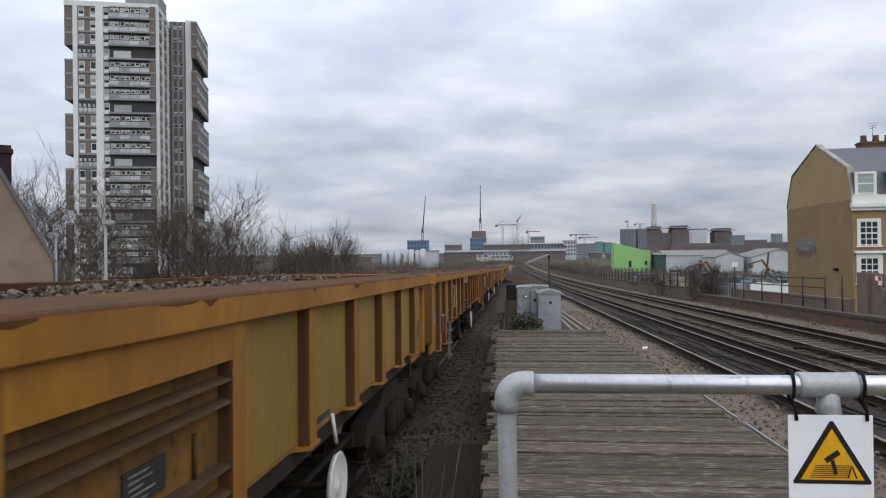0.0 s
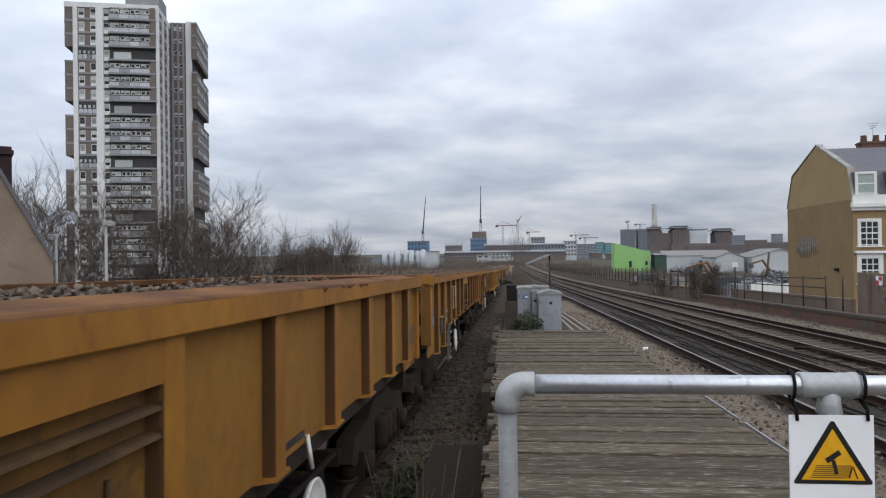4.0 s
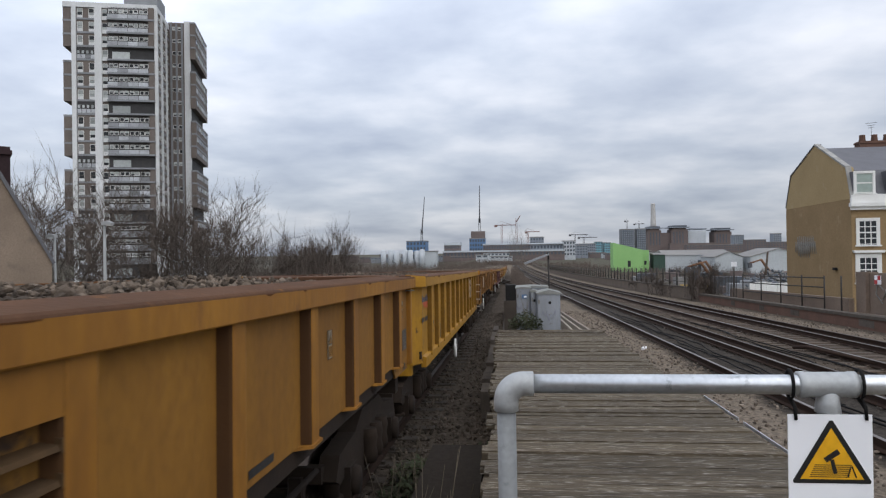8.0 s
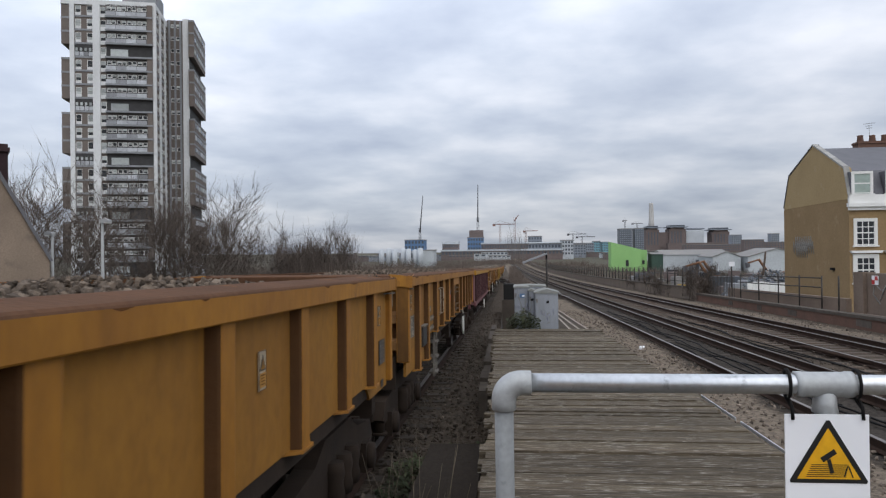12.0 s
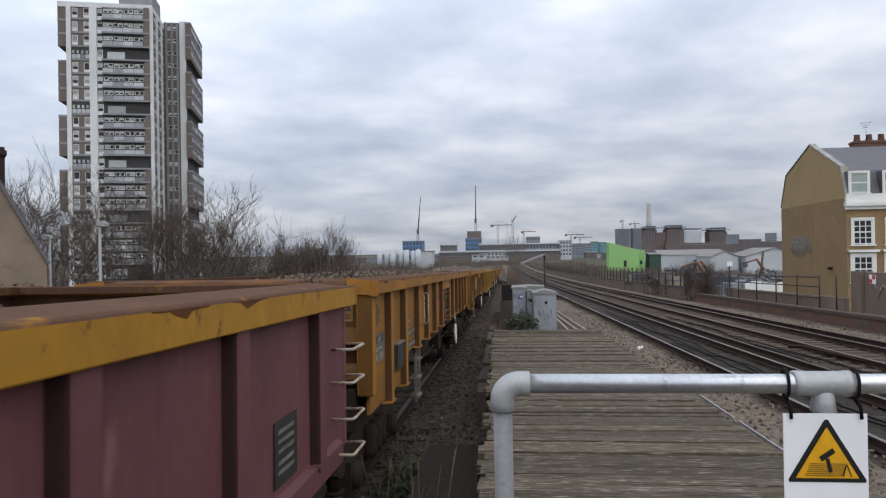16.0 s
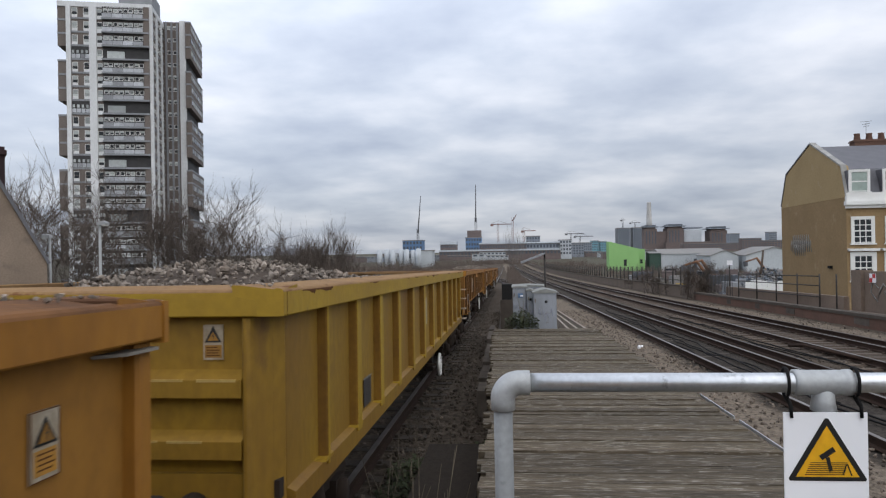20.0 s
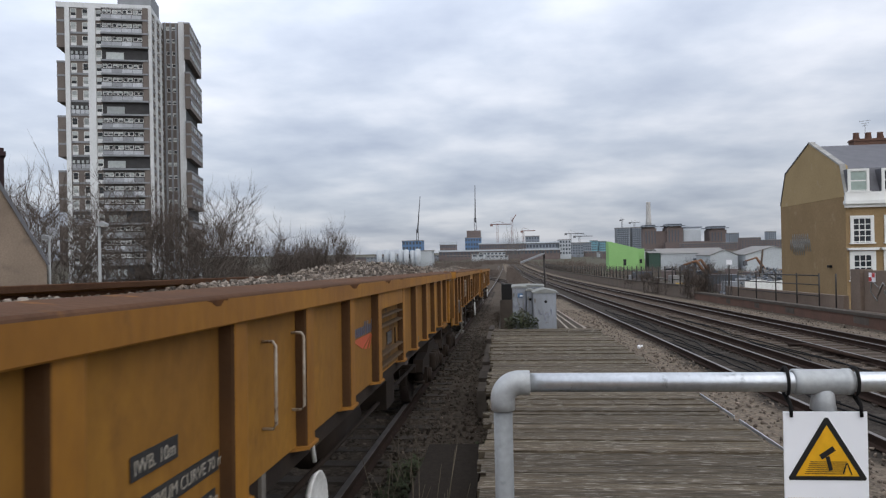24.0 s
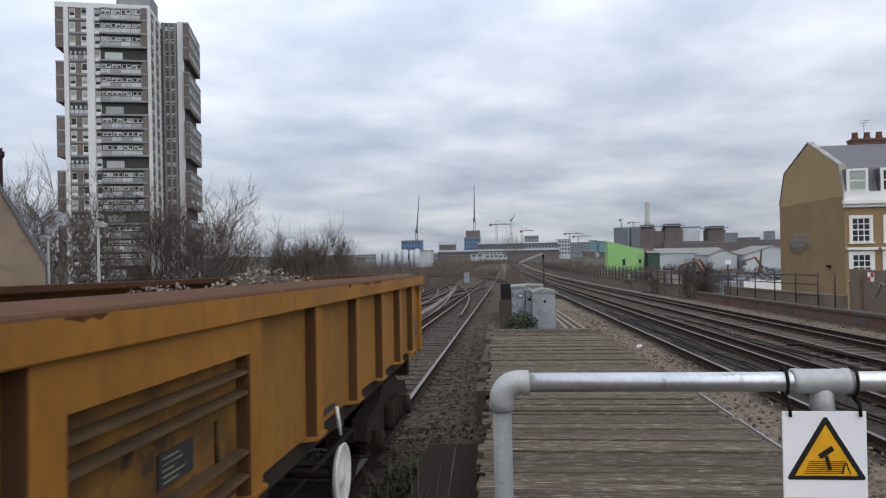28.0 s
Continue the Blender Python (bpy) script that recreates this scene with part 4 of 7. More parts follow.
    if kind == "jna":
        # louvred bay
        y0, y1 = RIB_AT["jna"][5] - HALF + 0.06, RIB_AT["jna"][6] - HALF - 0.06
        bm = bmesh.new()
        box(bm, SIDE, RIBS - 0.005, y0, y1, 1.885, rim_lo)
        part("bay_header", bm, paint, w)
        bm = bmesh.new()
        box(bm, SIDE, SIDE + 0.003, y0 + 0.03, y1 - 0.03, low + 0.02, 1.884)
        part("bay_back", bm, "bayback", w, "dark blotched panel behind the step bars")
        for z in (1.80, 1.71, 1.45, 1.345):
            bm = bmesh.new()
            prism(bm, [(SIDE, z + 0.022), (RIBS - 0.012, z + 0.014), (RIBS - 0.006, z), (RIBS - 0.014, z - 0.002), (SIDE, z + 0.008)], y0, y1, "y")
            bar_ob = part("step_bar", bm, "dirtyorange", w)
            for e in (y1 - 0.012, y0 + 0.012):
                bm = bmesh.new()
                prism(bm, [(SIDE, z - 0.025), (RIBS - 0.004, z - 0.006), (RIBS - 0.004, z + 0.030), (SIDE, z + 0.042)], e - 0.012, e + 0.012, "y")
                part("bracket", bm, "dirtyorange", bar_ob)
        bm = bmesh.new()
        tube(bm, [(SIDE + 0.012, y1 - 0.26, 1.46), (SIDE + 0.012, y1 - 0.26, 1.64)], 0.010, 6)
        part("label_clip", bm, "dirtyorange", w)
        ym = (y0 + y1) / 2
        p = plate(w, "data_panel", ym + 0.06, 1.565, 0.27, 0.12, "black", SIDE + 0.004)
        for k in range(5):
            bar(p, ym - 0.05, 1.518 + 0.021 * k, (0.12, 0.17, 0.09, 0.15, 0.13)[k], 0.008, "dirtygrey", SIDE + 0.011)
        hanging_step(w, 3.42 - HALF, low)
        for y in (3.58, 4.06):
            handrail(w, y - HALF, 1.48, 1.905)
        for d in discs:
            brake_disc(w, d - HALF)
        if plates:
            yc, zc = 0.52 - HALF, 1.53
            p = plate(w, "data_panel", yc, zc, 0.47, 0.265, "black", X, "black data panel with white lettering")
            xs = X + 0.007
            for y, z, ww, hh in ((-0.218, 0.118, 0.436, 0.006), (-0.218, -0.124, 0.436, 0.006), (-0.218, 0.026, 0.436, 0.006), (-0.218, -0.038, 0.436, 0.006), (-0.218, -0.124, 0.006, 0.248), (0.212, -0.124, 0.006, 0.248), (-0.07, -0.038, 0.006, 0.064)):
                bar(p, yc + y, zc + z, ww, hh, "platetext", xs)
            words(p, "JNA", yc - 0.07, zc + 0.045, 0.085, "platetext", xs)
            for y, z, n, hh in ((-0.20, -0.024, 4, 0.036), (-0.05, -0.020, 9, 0.028), (-0.19, -0.108, 3, 0.058), (-0.02, -0.108, 5, 0.058)):
                for k in range(n):
                    bar(p, yc + y + k * hh * 0.72, zc + z, hh * 0.5, hh, "platetext", xs)
            bm = bmesh.new()
            box(bm, X, X + 0.04, 1.40 - HALF, 1.83 - HALF, 1.19, 1.45)
            holder = part("label_holder", bm, "black", w, "black hinged label holder")
            bm = bmesh.new()
            box(bm, X, X + 0.055, 1.38 - HALF, 1.85 - HALF, 1.452, 1.468)
            part("lip", bm, "dirtygrey", holder)
            warning_plate(w, 0.50 - HALF, 1.83, 0.13, 0.19)
            for string, z in (("IWB. 10m", 1.60), ("MINIMUM CURVE 70 m", 1.455), ("BOGIE CENTRES 12m", 1.31)):
                n = len(string) * 0.036 + 0.04
                bar(w, 2.35 - HALF, z - 0.016, n, 0.082, "black", X)
                words(w, string, 2.37 - HALF, z, 0.070, "platetext", X + 0.002)
            warning_plate(w, 13.84 - HALF, 1.81, 0.12, 0.18)
            p = plate(w, "data_panel", 13.97 - HALF, 1.47, 0.27, 0.22, "black", X)
            bar(w, 13.93 - HALF, 1.14, 0.12, 0.07, "black", X)
            for y, z, ww, hh in ((-0.11, 0.055, 0.16, 0.012), (-0.11, 0.022, 0.21, 0.010), (-0.11, -0.010, 0.19, 0.010), (-0.11, -0.045, 0.22, 0.010), (-0.11, -0.082, 0.20, 0.012), (-0.12, 0.09, 0.24, 0.005), (-0.12, -0.10, 0.24, 0.005)):
                bar(p, 13.97 - HALF + y, 1.47 + z, ww, hh, "dirtygrey", X + 0.007)
            if discs[0] < 5:
                warning_plate(w, 10.75 - HALF, 1.76, 0.10, 0.19)
            bar(w, 9.30 - HALF, 1.30, 0.34, 0.04, "black", X)
        if logo:
            rail_logo(w, 5.57 - HALF, 1.705, 0.81)
        for a, b in pale_bays:
            bm = bmesh.new()
            box(bm, SIDE, SIDE + 0.004, a - HALF, b - HALF, low + 0.03, rim_lo - 0.004)
            part("patch_panel", bm, "pale", w, "paler yellow repainted side panel")
    else:
        for d in discs:
            brake_disc(w, d - HALF, 0.62, True)
        for z in (1.0, 1.24, 1.485, 1.71):
            bm = bmesh.new()
            tube(bm, [(SIDE, HALF - 0.42, z), (SIDE + 0.135, HALF - 0.42, z), (SIDE + 0.15, HALF - 0.405, z), (SIDE + 0.15, HALF - 0.065, z), (SIDE + 0.135, HALF - 0.05, z), (SIDE, HALF - 0.05, z)], 0.011, 6)
            part("ladder_rung", bm, "chipped", w, "chipped white ladder rung")
        if paint == "bright":
            bm = bmesh.new()
            prism(bm, [(6.42 - HALF, 1.46), (6.97 - HALF, 1.43), (6.97 - HALF, 1.82), (6.42 - HALF, 1.79)], SIDE, SIDE + 0.003, "x")
            part("primer_patch", bm, "primer", w, "pale primer patch on the side")
        if plates:
            p = plate(w, "label_holder", 2.48 - HALF, 1.22, 0.30, 0.22, "black", X)
            bar(p, 2.32 - HALF, 1.335, 0.32, 0.014, "dirtygrey", X + 0.006)
            p = plate(w, "data_panel", 12.90 - HALF, 1.30, 0.38, 0.34, "black", X)
            for z in (0.10, 0.05, 0.0, -0.06, -0.11):
                bar(p, 12.76 - HALF, 1.30 + z, 0.26, 0.022, "dirtygrey", X + 0.007)
        if logo:
            for y in (0.26, 12.66):
                rail_logo(w, y - HALF, 1.80, 0.68)
            for zz in (1.66, 1.51, 1.38):
                bar(w, 1.39 - HALF, zz, 0.36, 0.008, "black", X)
            words(w, "A (A)", 1.42 - HALF, 1.55, 0.10, "black", X)
            for y, z, ww in ((1.42, 1.41, 0.27), (1.46, 1.28, 0.18)):
                bar(w, y - HALF, z, ww, 0.055, "black", X)
            for y, ww in ((0.24, 0.26), (0.58, 0.28)):
                bar(w, y - HALF, 1.53, ww, 0.06, "black", X)
            for y in (9.9, 10.45):
                handrail(w, y - HALF, 1.45, 1.93)
            warning_plate(w, 10.12 - HALF, 1.64, 0.12, 0.20)
            for k in range(130):
                y, z = (random.uniform(3.2, 13.6) if k < 60 else random.gauss(11.6, 0.9)), random.uniform(1.12, 1.97)
                if y < 13.6 and all(abs(y - r) > 0.15 for r in RIB_AT["box"]):
                    bm = bmesh.new()
                    a, b = random.uniform(0.02, 0.09), random.uniform(0.006, 0.022)
                    tilt = random.uniform(-0.25, 0.45)
                    ring_pts = [(y - HALF + a * math.cos(q) * random.uniform(0.7, 1.1) * math.cos(tilt) - b * math.sin(q) * math.sin(tilt), z + a * math.cos(q) * math.sin(tilt) + b * math.sin(q) * random.uniform(0.6, 1.2)) for q in [j * math.pi / 3.5 for j in range(7)]]
                    prism(bm, ring_pts, X - 0.003, X, "x")
                    part("scrape", bm, "barerust", w, "dark rusty scrape")
    return w


def rim_top_material():
    """Bare rusty flange; on some wagons more of the worn orange paint is left."""
    m = material("rusty_rim_top", (0.125, 0.064, 0.036), (0.080, 0.044, 0.028), 0.85, scale=2.0, fine=30, wear=(0.20, 0.092, 0.028), wear_at=0.64, bump=0.25, gloss=0.06)
    n, l = m.node_tree.nodes, m.node_tree.links
    bsdf = n["Principled BSDF"]
    bare = bsdf.inputs["Base Color"].links[0].from_socket
    info, tc = n.new("ShaderNodeObjectInfo"), n.new("ShaderNodeTexCoord")
    patch = n.new("ShaderNodeTexNoise")
    patch.inputs["Scale"].default_value, patch.inputs["Detail"].default_value, patch.inputs["Roughness"].default_value = 1.7, 7.0, 0.6
    l.new(tc.outputs["Object"], patch.inputs["Vector"])
    add = n.new("ShaderNodeMath")
    l.new(patch.outputs[0], add.inputs[0])
    l.new(info.outputs["Random"], add.inputs[1])
    left = n.new("ShaderNodeMapRange")
    left.inputs["From Min"].default_value, left.inputs["From Max"].default_value, left.inputs["To Max"].default_value = 1.36, 1.62, 0.7
    l.new(add.outputs[0], left.inputs[0])
    mix = n.new("ShaderNodeMix")
    mix.data_type = "RGBA"
    l.new(left.outputs[0], mix.inputs[0])
    l.new(bare, mix.inputs[6])
    mix.inputs[7].default_value = (0.25, 0.118, 0.045, 1)
    l.new(mix.outputs[2], bsdf.inputs["Base Color"])
    return m


M["rimrust"] = rim_top_material()
M["dirtyorange"] = material("sooty_orange_paint", (0.105, 0.060, 0.026), (0.052, 0.034, 0.020), 0.85, scale=3, fine=14, gloss=0.15)


def stones_mesh(name, places, mat, low_mat="", below=0.0):
    """Angular stones at the given (x, y, z, size), joined as one mesh."""
    ico = bmesh.new()
    bmesh.ops.create_icosphere(ico, subdivisions=1, radius=1.0)
    shape = np.array([v.co[:] for v in ico.verts])
    tri = np.array([[v.index for v in f.verts] for f in ico.faces])
    ico.free()
    # a coarse 12-corner stone
    rng = np.random.default_rng(len(places))
    n = len(shape)
    verts, faces = [], []
    for i, (x, y, z, s) in enumerate(places):
        stretch = rng.uniform(0.40, 1.20, 3) * (s, s, s * 0.8)
        jit = shape * (1 + rng.uniform(-0.38, 0.30, (n, 1)))
        a, b = rng.uniform(0, 6.28, 2)
        ca, sa, cb, sb = math.cos(a), math.sin(a), math.cos(b), math.sin(b)
        r = np.array([[ca, -sa, 0], [sa, ca, 0], [0, 0, 1]]) @ np.array([[1, 0, 0], [0, cb, -sb], [0, sb, cb]])
        verts.append((jit * stretch) @ r.T + (x, y, z))
        faces.append(tri + i * n)
    me = bpy.data.meshes.new(name)
    me.from_pydata(np.concatenate(verts).tolist(), [], np.concatenate(faces).tolist())
    me.materials.append(M[mat])
    if low_mat:
        me.materials.append(M[low_mat])
        me.polygons.foreach_set("material_index", np.repeat([1 if z < below else 0 for _, _, z, _ in places], len(tri)).astype(np.int32))
    return me


def load_height(y, heaps, base):
    return base + sum(h * math.exp(-((y - c) / l) ** 2) for c, l, h in heaps)


def load_crown(x, top, base):
    """Height across the wagon: a cambered fill, or a ridge on a nearly empty floor."""
    if base > 1.8:
        return top - 0.10 * (x / 1.18) ** 2 * max(0.2, (top - base) * 6)
    return base + (top - base) * math.exp(-((x + 0.1) / 0.85) ** 2)


def load_mesh(heaps, base, mat, seed, size=0.0235):
    """Ballast heaped along the wagon: each heap is (place, length, height)."""
    rng = random.Random(seed)
    places = []
    y = -HALF + 0.3
    while y < HALF - 0.3:
        top = load_height(y, heaps, base)
        for k in range(52):
            x = rng.uniform(-1.18, 1.18)
            z = load_crown(x, top, base) + rng.uniform(-0.035, 0.03)
            if z < 1.89:
                continue
            places.append((x, y + rng.uniform(-0.05, 0.05), z, rng.choice((0.5, 0.7, 0.9, 1.0, 1.2, 1.5)) * rng.uniform(0.85, 1.1) * size))
        y += 0.095
    for sx in (-1, 1):      # spilt stones on the rim corners
        for sy in (-1, 1):
            for k in range(16):
                places.append((sx * rng.uniform(1.02, 1.24), sy * (HALF - rng.uniform(0.09, 0.42)), RIM_HI + 0.020 + rng.uniform(0.0, 0.008), rng.uniform(0.007, 0.016)))
    return stones_mesh("ballast_load", places, mat, "stone_load" if mat == "stone_light" else "", base + 0.085)


def load_bed(heaps, base):
    bm = bmesh.new()
    rows = []
    n = 48
    for i in range(n + 1):
        y = -HALF + 0.21 + (BODY - 0.42) * i / n
        top = load_height(y, heaps, base)
        rows.append([bm.verts.new((x, y, load_crown(x, top, base) - 0.035)) for x in (-1.22, -0.9, -0.6, -0.3, 0.0, 0.3, 0.6, 0.9, 1.22)])
    for a, b in zip(rows, rows[1:]):
        for k in range(8):
            bm.faces.new((a[k], a[k + 1], b[k + 1], b[k]))
    return bm


# ---- tracks ----
railway("train track of steel rails on concrete sleepers", lambda y: TRACK_X, -60, 300, (4.0, 70.0), third=-1.17)
railway("outer track on concrete sleepers", x_right, -60, 330, (5.0, 60.0), third=1.17, sunk=0.026)
railway("far track on timber sleepers", x_far, -60, 330, (8.0, 70.0), third=1.17, timber=True)
railway("parallel track behind the train", x_left, -60, 200, (30.0, 80.0), third=-1.17)
railway("junction track curving away", x_junction, 34, 150, (36.0, 80.0))
railway("crossover track between the lines", lambda y: 3.6 - 0.075 * (y - 52), 52, 118, (53.0, 90.0))
railway("crossover track between the lines", lambda y: x_left(44) + 0.085 * (y - 44) - 0.0002 * (y - 44) ** 2, 44, 84, (45.0, 80.0))
railway("junction track curving away", lambda y: 4.2 - 0.012 * y - 0.0012 * max(y - 60, 0) ** 2, 60, 140, (61.0, 90.0))
railway("siding track curving away", x_siding, 46, 130, (48.0, 80.0))

# ---- wagons ----
JNA = dict(kind="jna", low=FLOOR_Z)
ORANGE = "weathered orange-yellow open bogie box wagon with stiffening ribs"
KINDS = {
    "front_disc": wagon(paint="orange", rim_paint="orange", label=ORANGE, discs=(4.42,), logo=True, **JNA),
    "rear_disc": wagon(paint="orange", rim_paint="orange", label=ORANGE, discs=(9.72,), logo=True, **JNA),
    "patched": wagon(paint="orange", rim_paint="orange", label="orange box wagon with repainted pale yellow side panels", discs=(9.72,), logo=False,
                     pale_bays=((8.12, 8.90), (9.20, 10.05), (10.35, 11.15), (11.45, 12.22), (12.55, 13.24), (13.54, 14.19)), **JNA),
    "one_patch": wagon(paint="orange", rim_paint="orange", label="orange box wagon with one pale yellow side panel", discs=(4.42,), logo=True, pale_bays=((11.45, 12.24),), **JNA),
    "logo": wagon("box", "yellow", "yellow", 1.03, "scraped yellow box wagon with red and blue markings", (5.45,), True, rim=(2.015, 2.15)),
    "maroon": wagon("box", "maroon", "yellow", 1.03, "maroon box wagon with a yellow top rail", (8.55,), False, rim=(1.995, 2.135)),
    "bright": wagon("box", "bright", "brightrim", 1.03, "bright yellow box wagon with plain ribbed sides", (8.55,), False, rim=(2.02, 2.152)),
}
ORDER = ["patched", "rear_disc", "rear_disc", "one_patch", "front_disc", "logo", "front_disc", "rear_disc", "maroon", "rear_disc", "rear_disc", "bright", "rear_disc", "front_disc", "rear_disc", "rear_disc"]
LOADS = {
    "low": ([(-4.6, 0.6, 0.24), (-1.0, 1.0, 0.14), (2.5, 1.2, 0.20), (5.2, 0.7, 0.22)], 1.955, "stone_load", "dull grey-brown ballast stone lying in low mounds"),
    "fill": ([(-5.5, 1.6, 0.10), (-2.5, 1.4, 0.16), (1.2, 2.0, 0.18), (4.6, 1.6, 0.15)], 2.02, "stone_load", "dull grey-brown ballast stone filling the wagon"),
    "flat": ([(-5.3, 1.6, 0.18), (0.5, 1.6, 0.16), (4.5, 1.2, 0.10)], 1.985, "stone_load", "dull grey-brown ballast stone lying low in the wagon"),
    "heap": ([(-3.6, 1.6, 0.08), (1.4, 2.0, 0.15), (4.9, 1.4, 0.34)], 2.01, "stone_light", "pale grey ballast stone heaped above the rim"),
    "front": ([(-4.4, 1.6, 0.34), (0.5, 1.6, 0.12), (4.8, 1.6, 0.10)], 1.99, "stone_light", "pale grey ballast stone heaped towards one end"),
    "part": ([(-3.2, 1.5, 0.32), (3.2, 2.2, 0.26)], 1.955, "stone_light", "pale grey ballast stone heaped in two mounds"),
    "spots": ([(-2.9, 1.5, 0.53), (2.9, 0.6, 0.33), (5.1, 0.6, 0.46)], 1.80, "stone_light", "pale grey ballast stone in small heaps"),
}
CARRY = ["low", "low", "low", "fill", "fill", "flat", "fill", "fill", "flat", "fill", "heap", "front", "low", "heap", "part", "spots"]
M["loadbed"] = material("packed_dirty_stone", (0.10, 0.078, 0.06), (0.055, 0.042, 0.034), 0.95, scale=3, fine=30, bump=0.8, gloss=0.15)
LOAD_MESH = {k: (load_mesh(h, b, m, i + 5), mesh_of("packed_stone", load_bed(h, b), "loadbed")) for i, (k, (h, b, m, _)) in enumerate(LOADS.items())}
WAGONS, CARGO = [], []
used = set()
for number, kind in enumerate(ORDER):
    ob = KINDS[kind]
    if kind in used:
        ob = copy_thing(ob, pose(0, 0, 0))
    used.add(kind)
    WAGONS.append(ob)
    top, bed = LOAD_MESH[CARRY[number]]
    heap = tagged(new("ballast_load", top), LOADS[CARRY[number]][3], "ballast", "loads of the ballast train", "stuff")
    part("packed_stone", bed, None, heap)
    CARGO.append(heap)


# ---- boarded platform end and handrail ----
def deck_z(y):
    return 0.81 - GRADE * y


def build_deck():
    deck = thing("platform_deck", "weathered grey-brown boards laid across the platform end", "deck", kind="structure")
    rng = random.Random(4)
    y = -9.0
    while y < 16.6:
        w = rng.uniform(0.115, 0.205)
        bm = bmesh.new()
        xl = -0.13 - 0.014 * y + rng.uniform(-0.05, 0.05)
        xr = 2.07 - 0.004 * y + rng.uniform(-0.03, 0.03)
        dz = rng.uniform(-0.012, 0.012)
        box(bm, xl, xr, 0, w - rng.choice((0.001, 0.002, 0.002, 0.004, 0.008, 0.022)), -0.07, dz)
        part("board", bm, "wood", deck, at=pose(0, y, deck_z(y), -1.26 + rng.uniform(-0.6, 0.6), rng.uniform(-0.25, 0.25), rng.uniform(-0.2, 0.2)), bevel=0.003)
        y += w
    bm = bmesh.new()
    for x in (0.0, 0.95, 1.9):
        prism(bm, [(-9, deck_z(-9) - 0.075), (-9, deck_z(-9) - 0.25), (16.5, deck_z(16.5) - 0.25), (16.5, deck_z(16.5) - 0.075)], x - 0.07, x + 0.07, "x")
    part("joist", bm, "woodsleeper", deck)
    for ya, yb in ((3.2, 5.35), (5.62, 6.75), (6.9, 8.1), (8.5, 9.2)):
        bm = bmesh.new()
        prism(bm, [(ya, deck_z(ya) - 0.02), (yb, deck_z(yb) - 0.02), (yb, deck_z(yb) + 0.008), (ya, deck_z(ya) + 0.008)], 2.085, 2.095, "x")
        part("edge_strip", bm, "galv", deck, "pale galvanised edge strip")
    bm = bmesh.new()
    for xa, xb in ((-0.02, 0.10), (1.78, 1.93)):
        prism(bm, [(-9, deck_z(-9) - 0.25), (-9, -0.7), (16.4, -0.9), (16.4, deck_z(16.4) - 0.25)], xa, xb, "x")
    part("support_wall", bm, "redbrick", deck)


def bend(bm, centre, turn, r, radii, sides=20):
    """A quarter bend in the XZ plane from straight down to straight along +X, with a collar at each end."""
    cx, cy, cz = centre
    stations = [((cx, cz - turn - 0.026), (-1, 0), radii[0]), ((cx, cz - turn - 0.024), (-1, 0), radii[1])]
    for i in range(13):
        a = i * math.pi / 24
        stations.append(((cx + turn * (1 - math.cos(a)), cz - turn + turn * math.sin(a)), (-math.cos(a), math.sin(a)), radii[1] + 0.001 * math.sin(2 * a)))
    stations += [((cx + turn + 0.024, cz), (0, 1), radii[1]), ((cx + turn + 0.026, cz), (0, 1), radii[0])]
    rings = []
    for (x, z), (u, w), q in stations:
        rings.append([bm.verts.new((x + u * q * math.cos(k * 2 * math.pi / sides), cy + q * math.sin(k * 2 * math.pi / sides), z + w * q * math.cos(k * 2 * math.pi / sides))) for k in range(sides)])
    for p, q in zip(rings, rings[1:]):
        for k in range(sides):
            bm.faces.new((p[k], p[(k + 1) % sides], q[(k + 1) % sides], q[k])).smooth = True
    bm.faces.new(rings[0][::-1])
    bm.faces.new(rings[-1])


PIPE_Y, PIPE_Z, PIPE_R = 1.845, 1.911, 0.0242


def build_guard_rail():
    rail = thing("guard_rail", "galvanised pipe handrail across the platform end", "railing")
    y, z, r = PIPE_Y, PIPE_Z, PIPE_R
    bm = bmesh.new()
    tube(bm, [(0.03, y, z), (2.0, y, z - 0.001)], r, 24)
    part("top_pipe", bm, "galv", rail)
    bm = bmesh.new()
    tube(bm, [(-0.019, y, z - 0.05), (-0.016, y, 0.75)], r, 24)
    # duller post, its grey also darkened for the weaker light on uprights
    part("post", bm, "galvdull", rail, "dull grey galvanised post, darkened for its upright shade")
    bm = bmesh.new()
    bend(bm, (-0.019, y, z), 0.045, r, (r + 0.002, r + 0.0072))
    part("elbow", bm, "galvelbow", rail)
    bm = bmesh.new()
    x0, x1 = 0.700, 0.840
    tube(bm, [(x0, y, z), (x0 + 0.002, y, z), (x0 + 0.018, y, z), (x0 + 0.02, y, z), (x1 - 0.02, y, z), (x1 - 0.018, y, z), (x1 - 0.002, y, z), (x1, y, z)],
         [r + 0.002, r + 0.008, r + 0.008, r + 0.0065, r + 0.0065, r + 0.008, r + 0.008, r + 0.002], 24)
    tube(bm, [(0.773, y, z), (0.773, y, z - 0.045), (0.773, y, z - 0.068), (0.773, y, z - 0.070)], [r, r + 0.003, r + 0.0065, r + 0.002], 20)
    part("tee_joint", bm, "galvelbow", rail)
    bm = bmesh.new()
    tube(bm, [(0.773, y, z - 0.06), (0.778, y, 0.75)], r, 20)
    part("post", bm, "galvdull", rail, "dull grey galvanised post, darkened for its upright shade")


build_deck()
build_guard_rail()


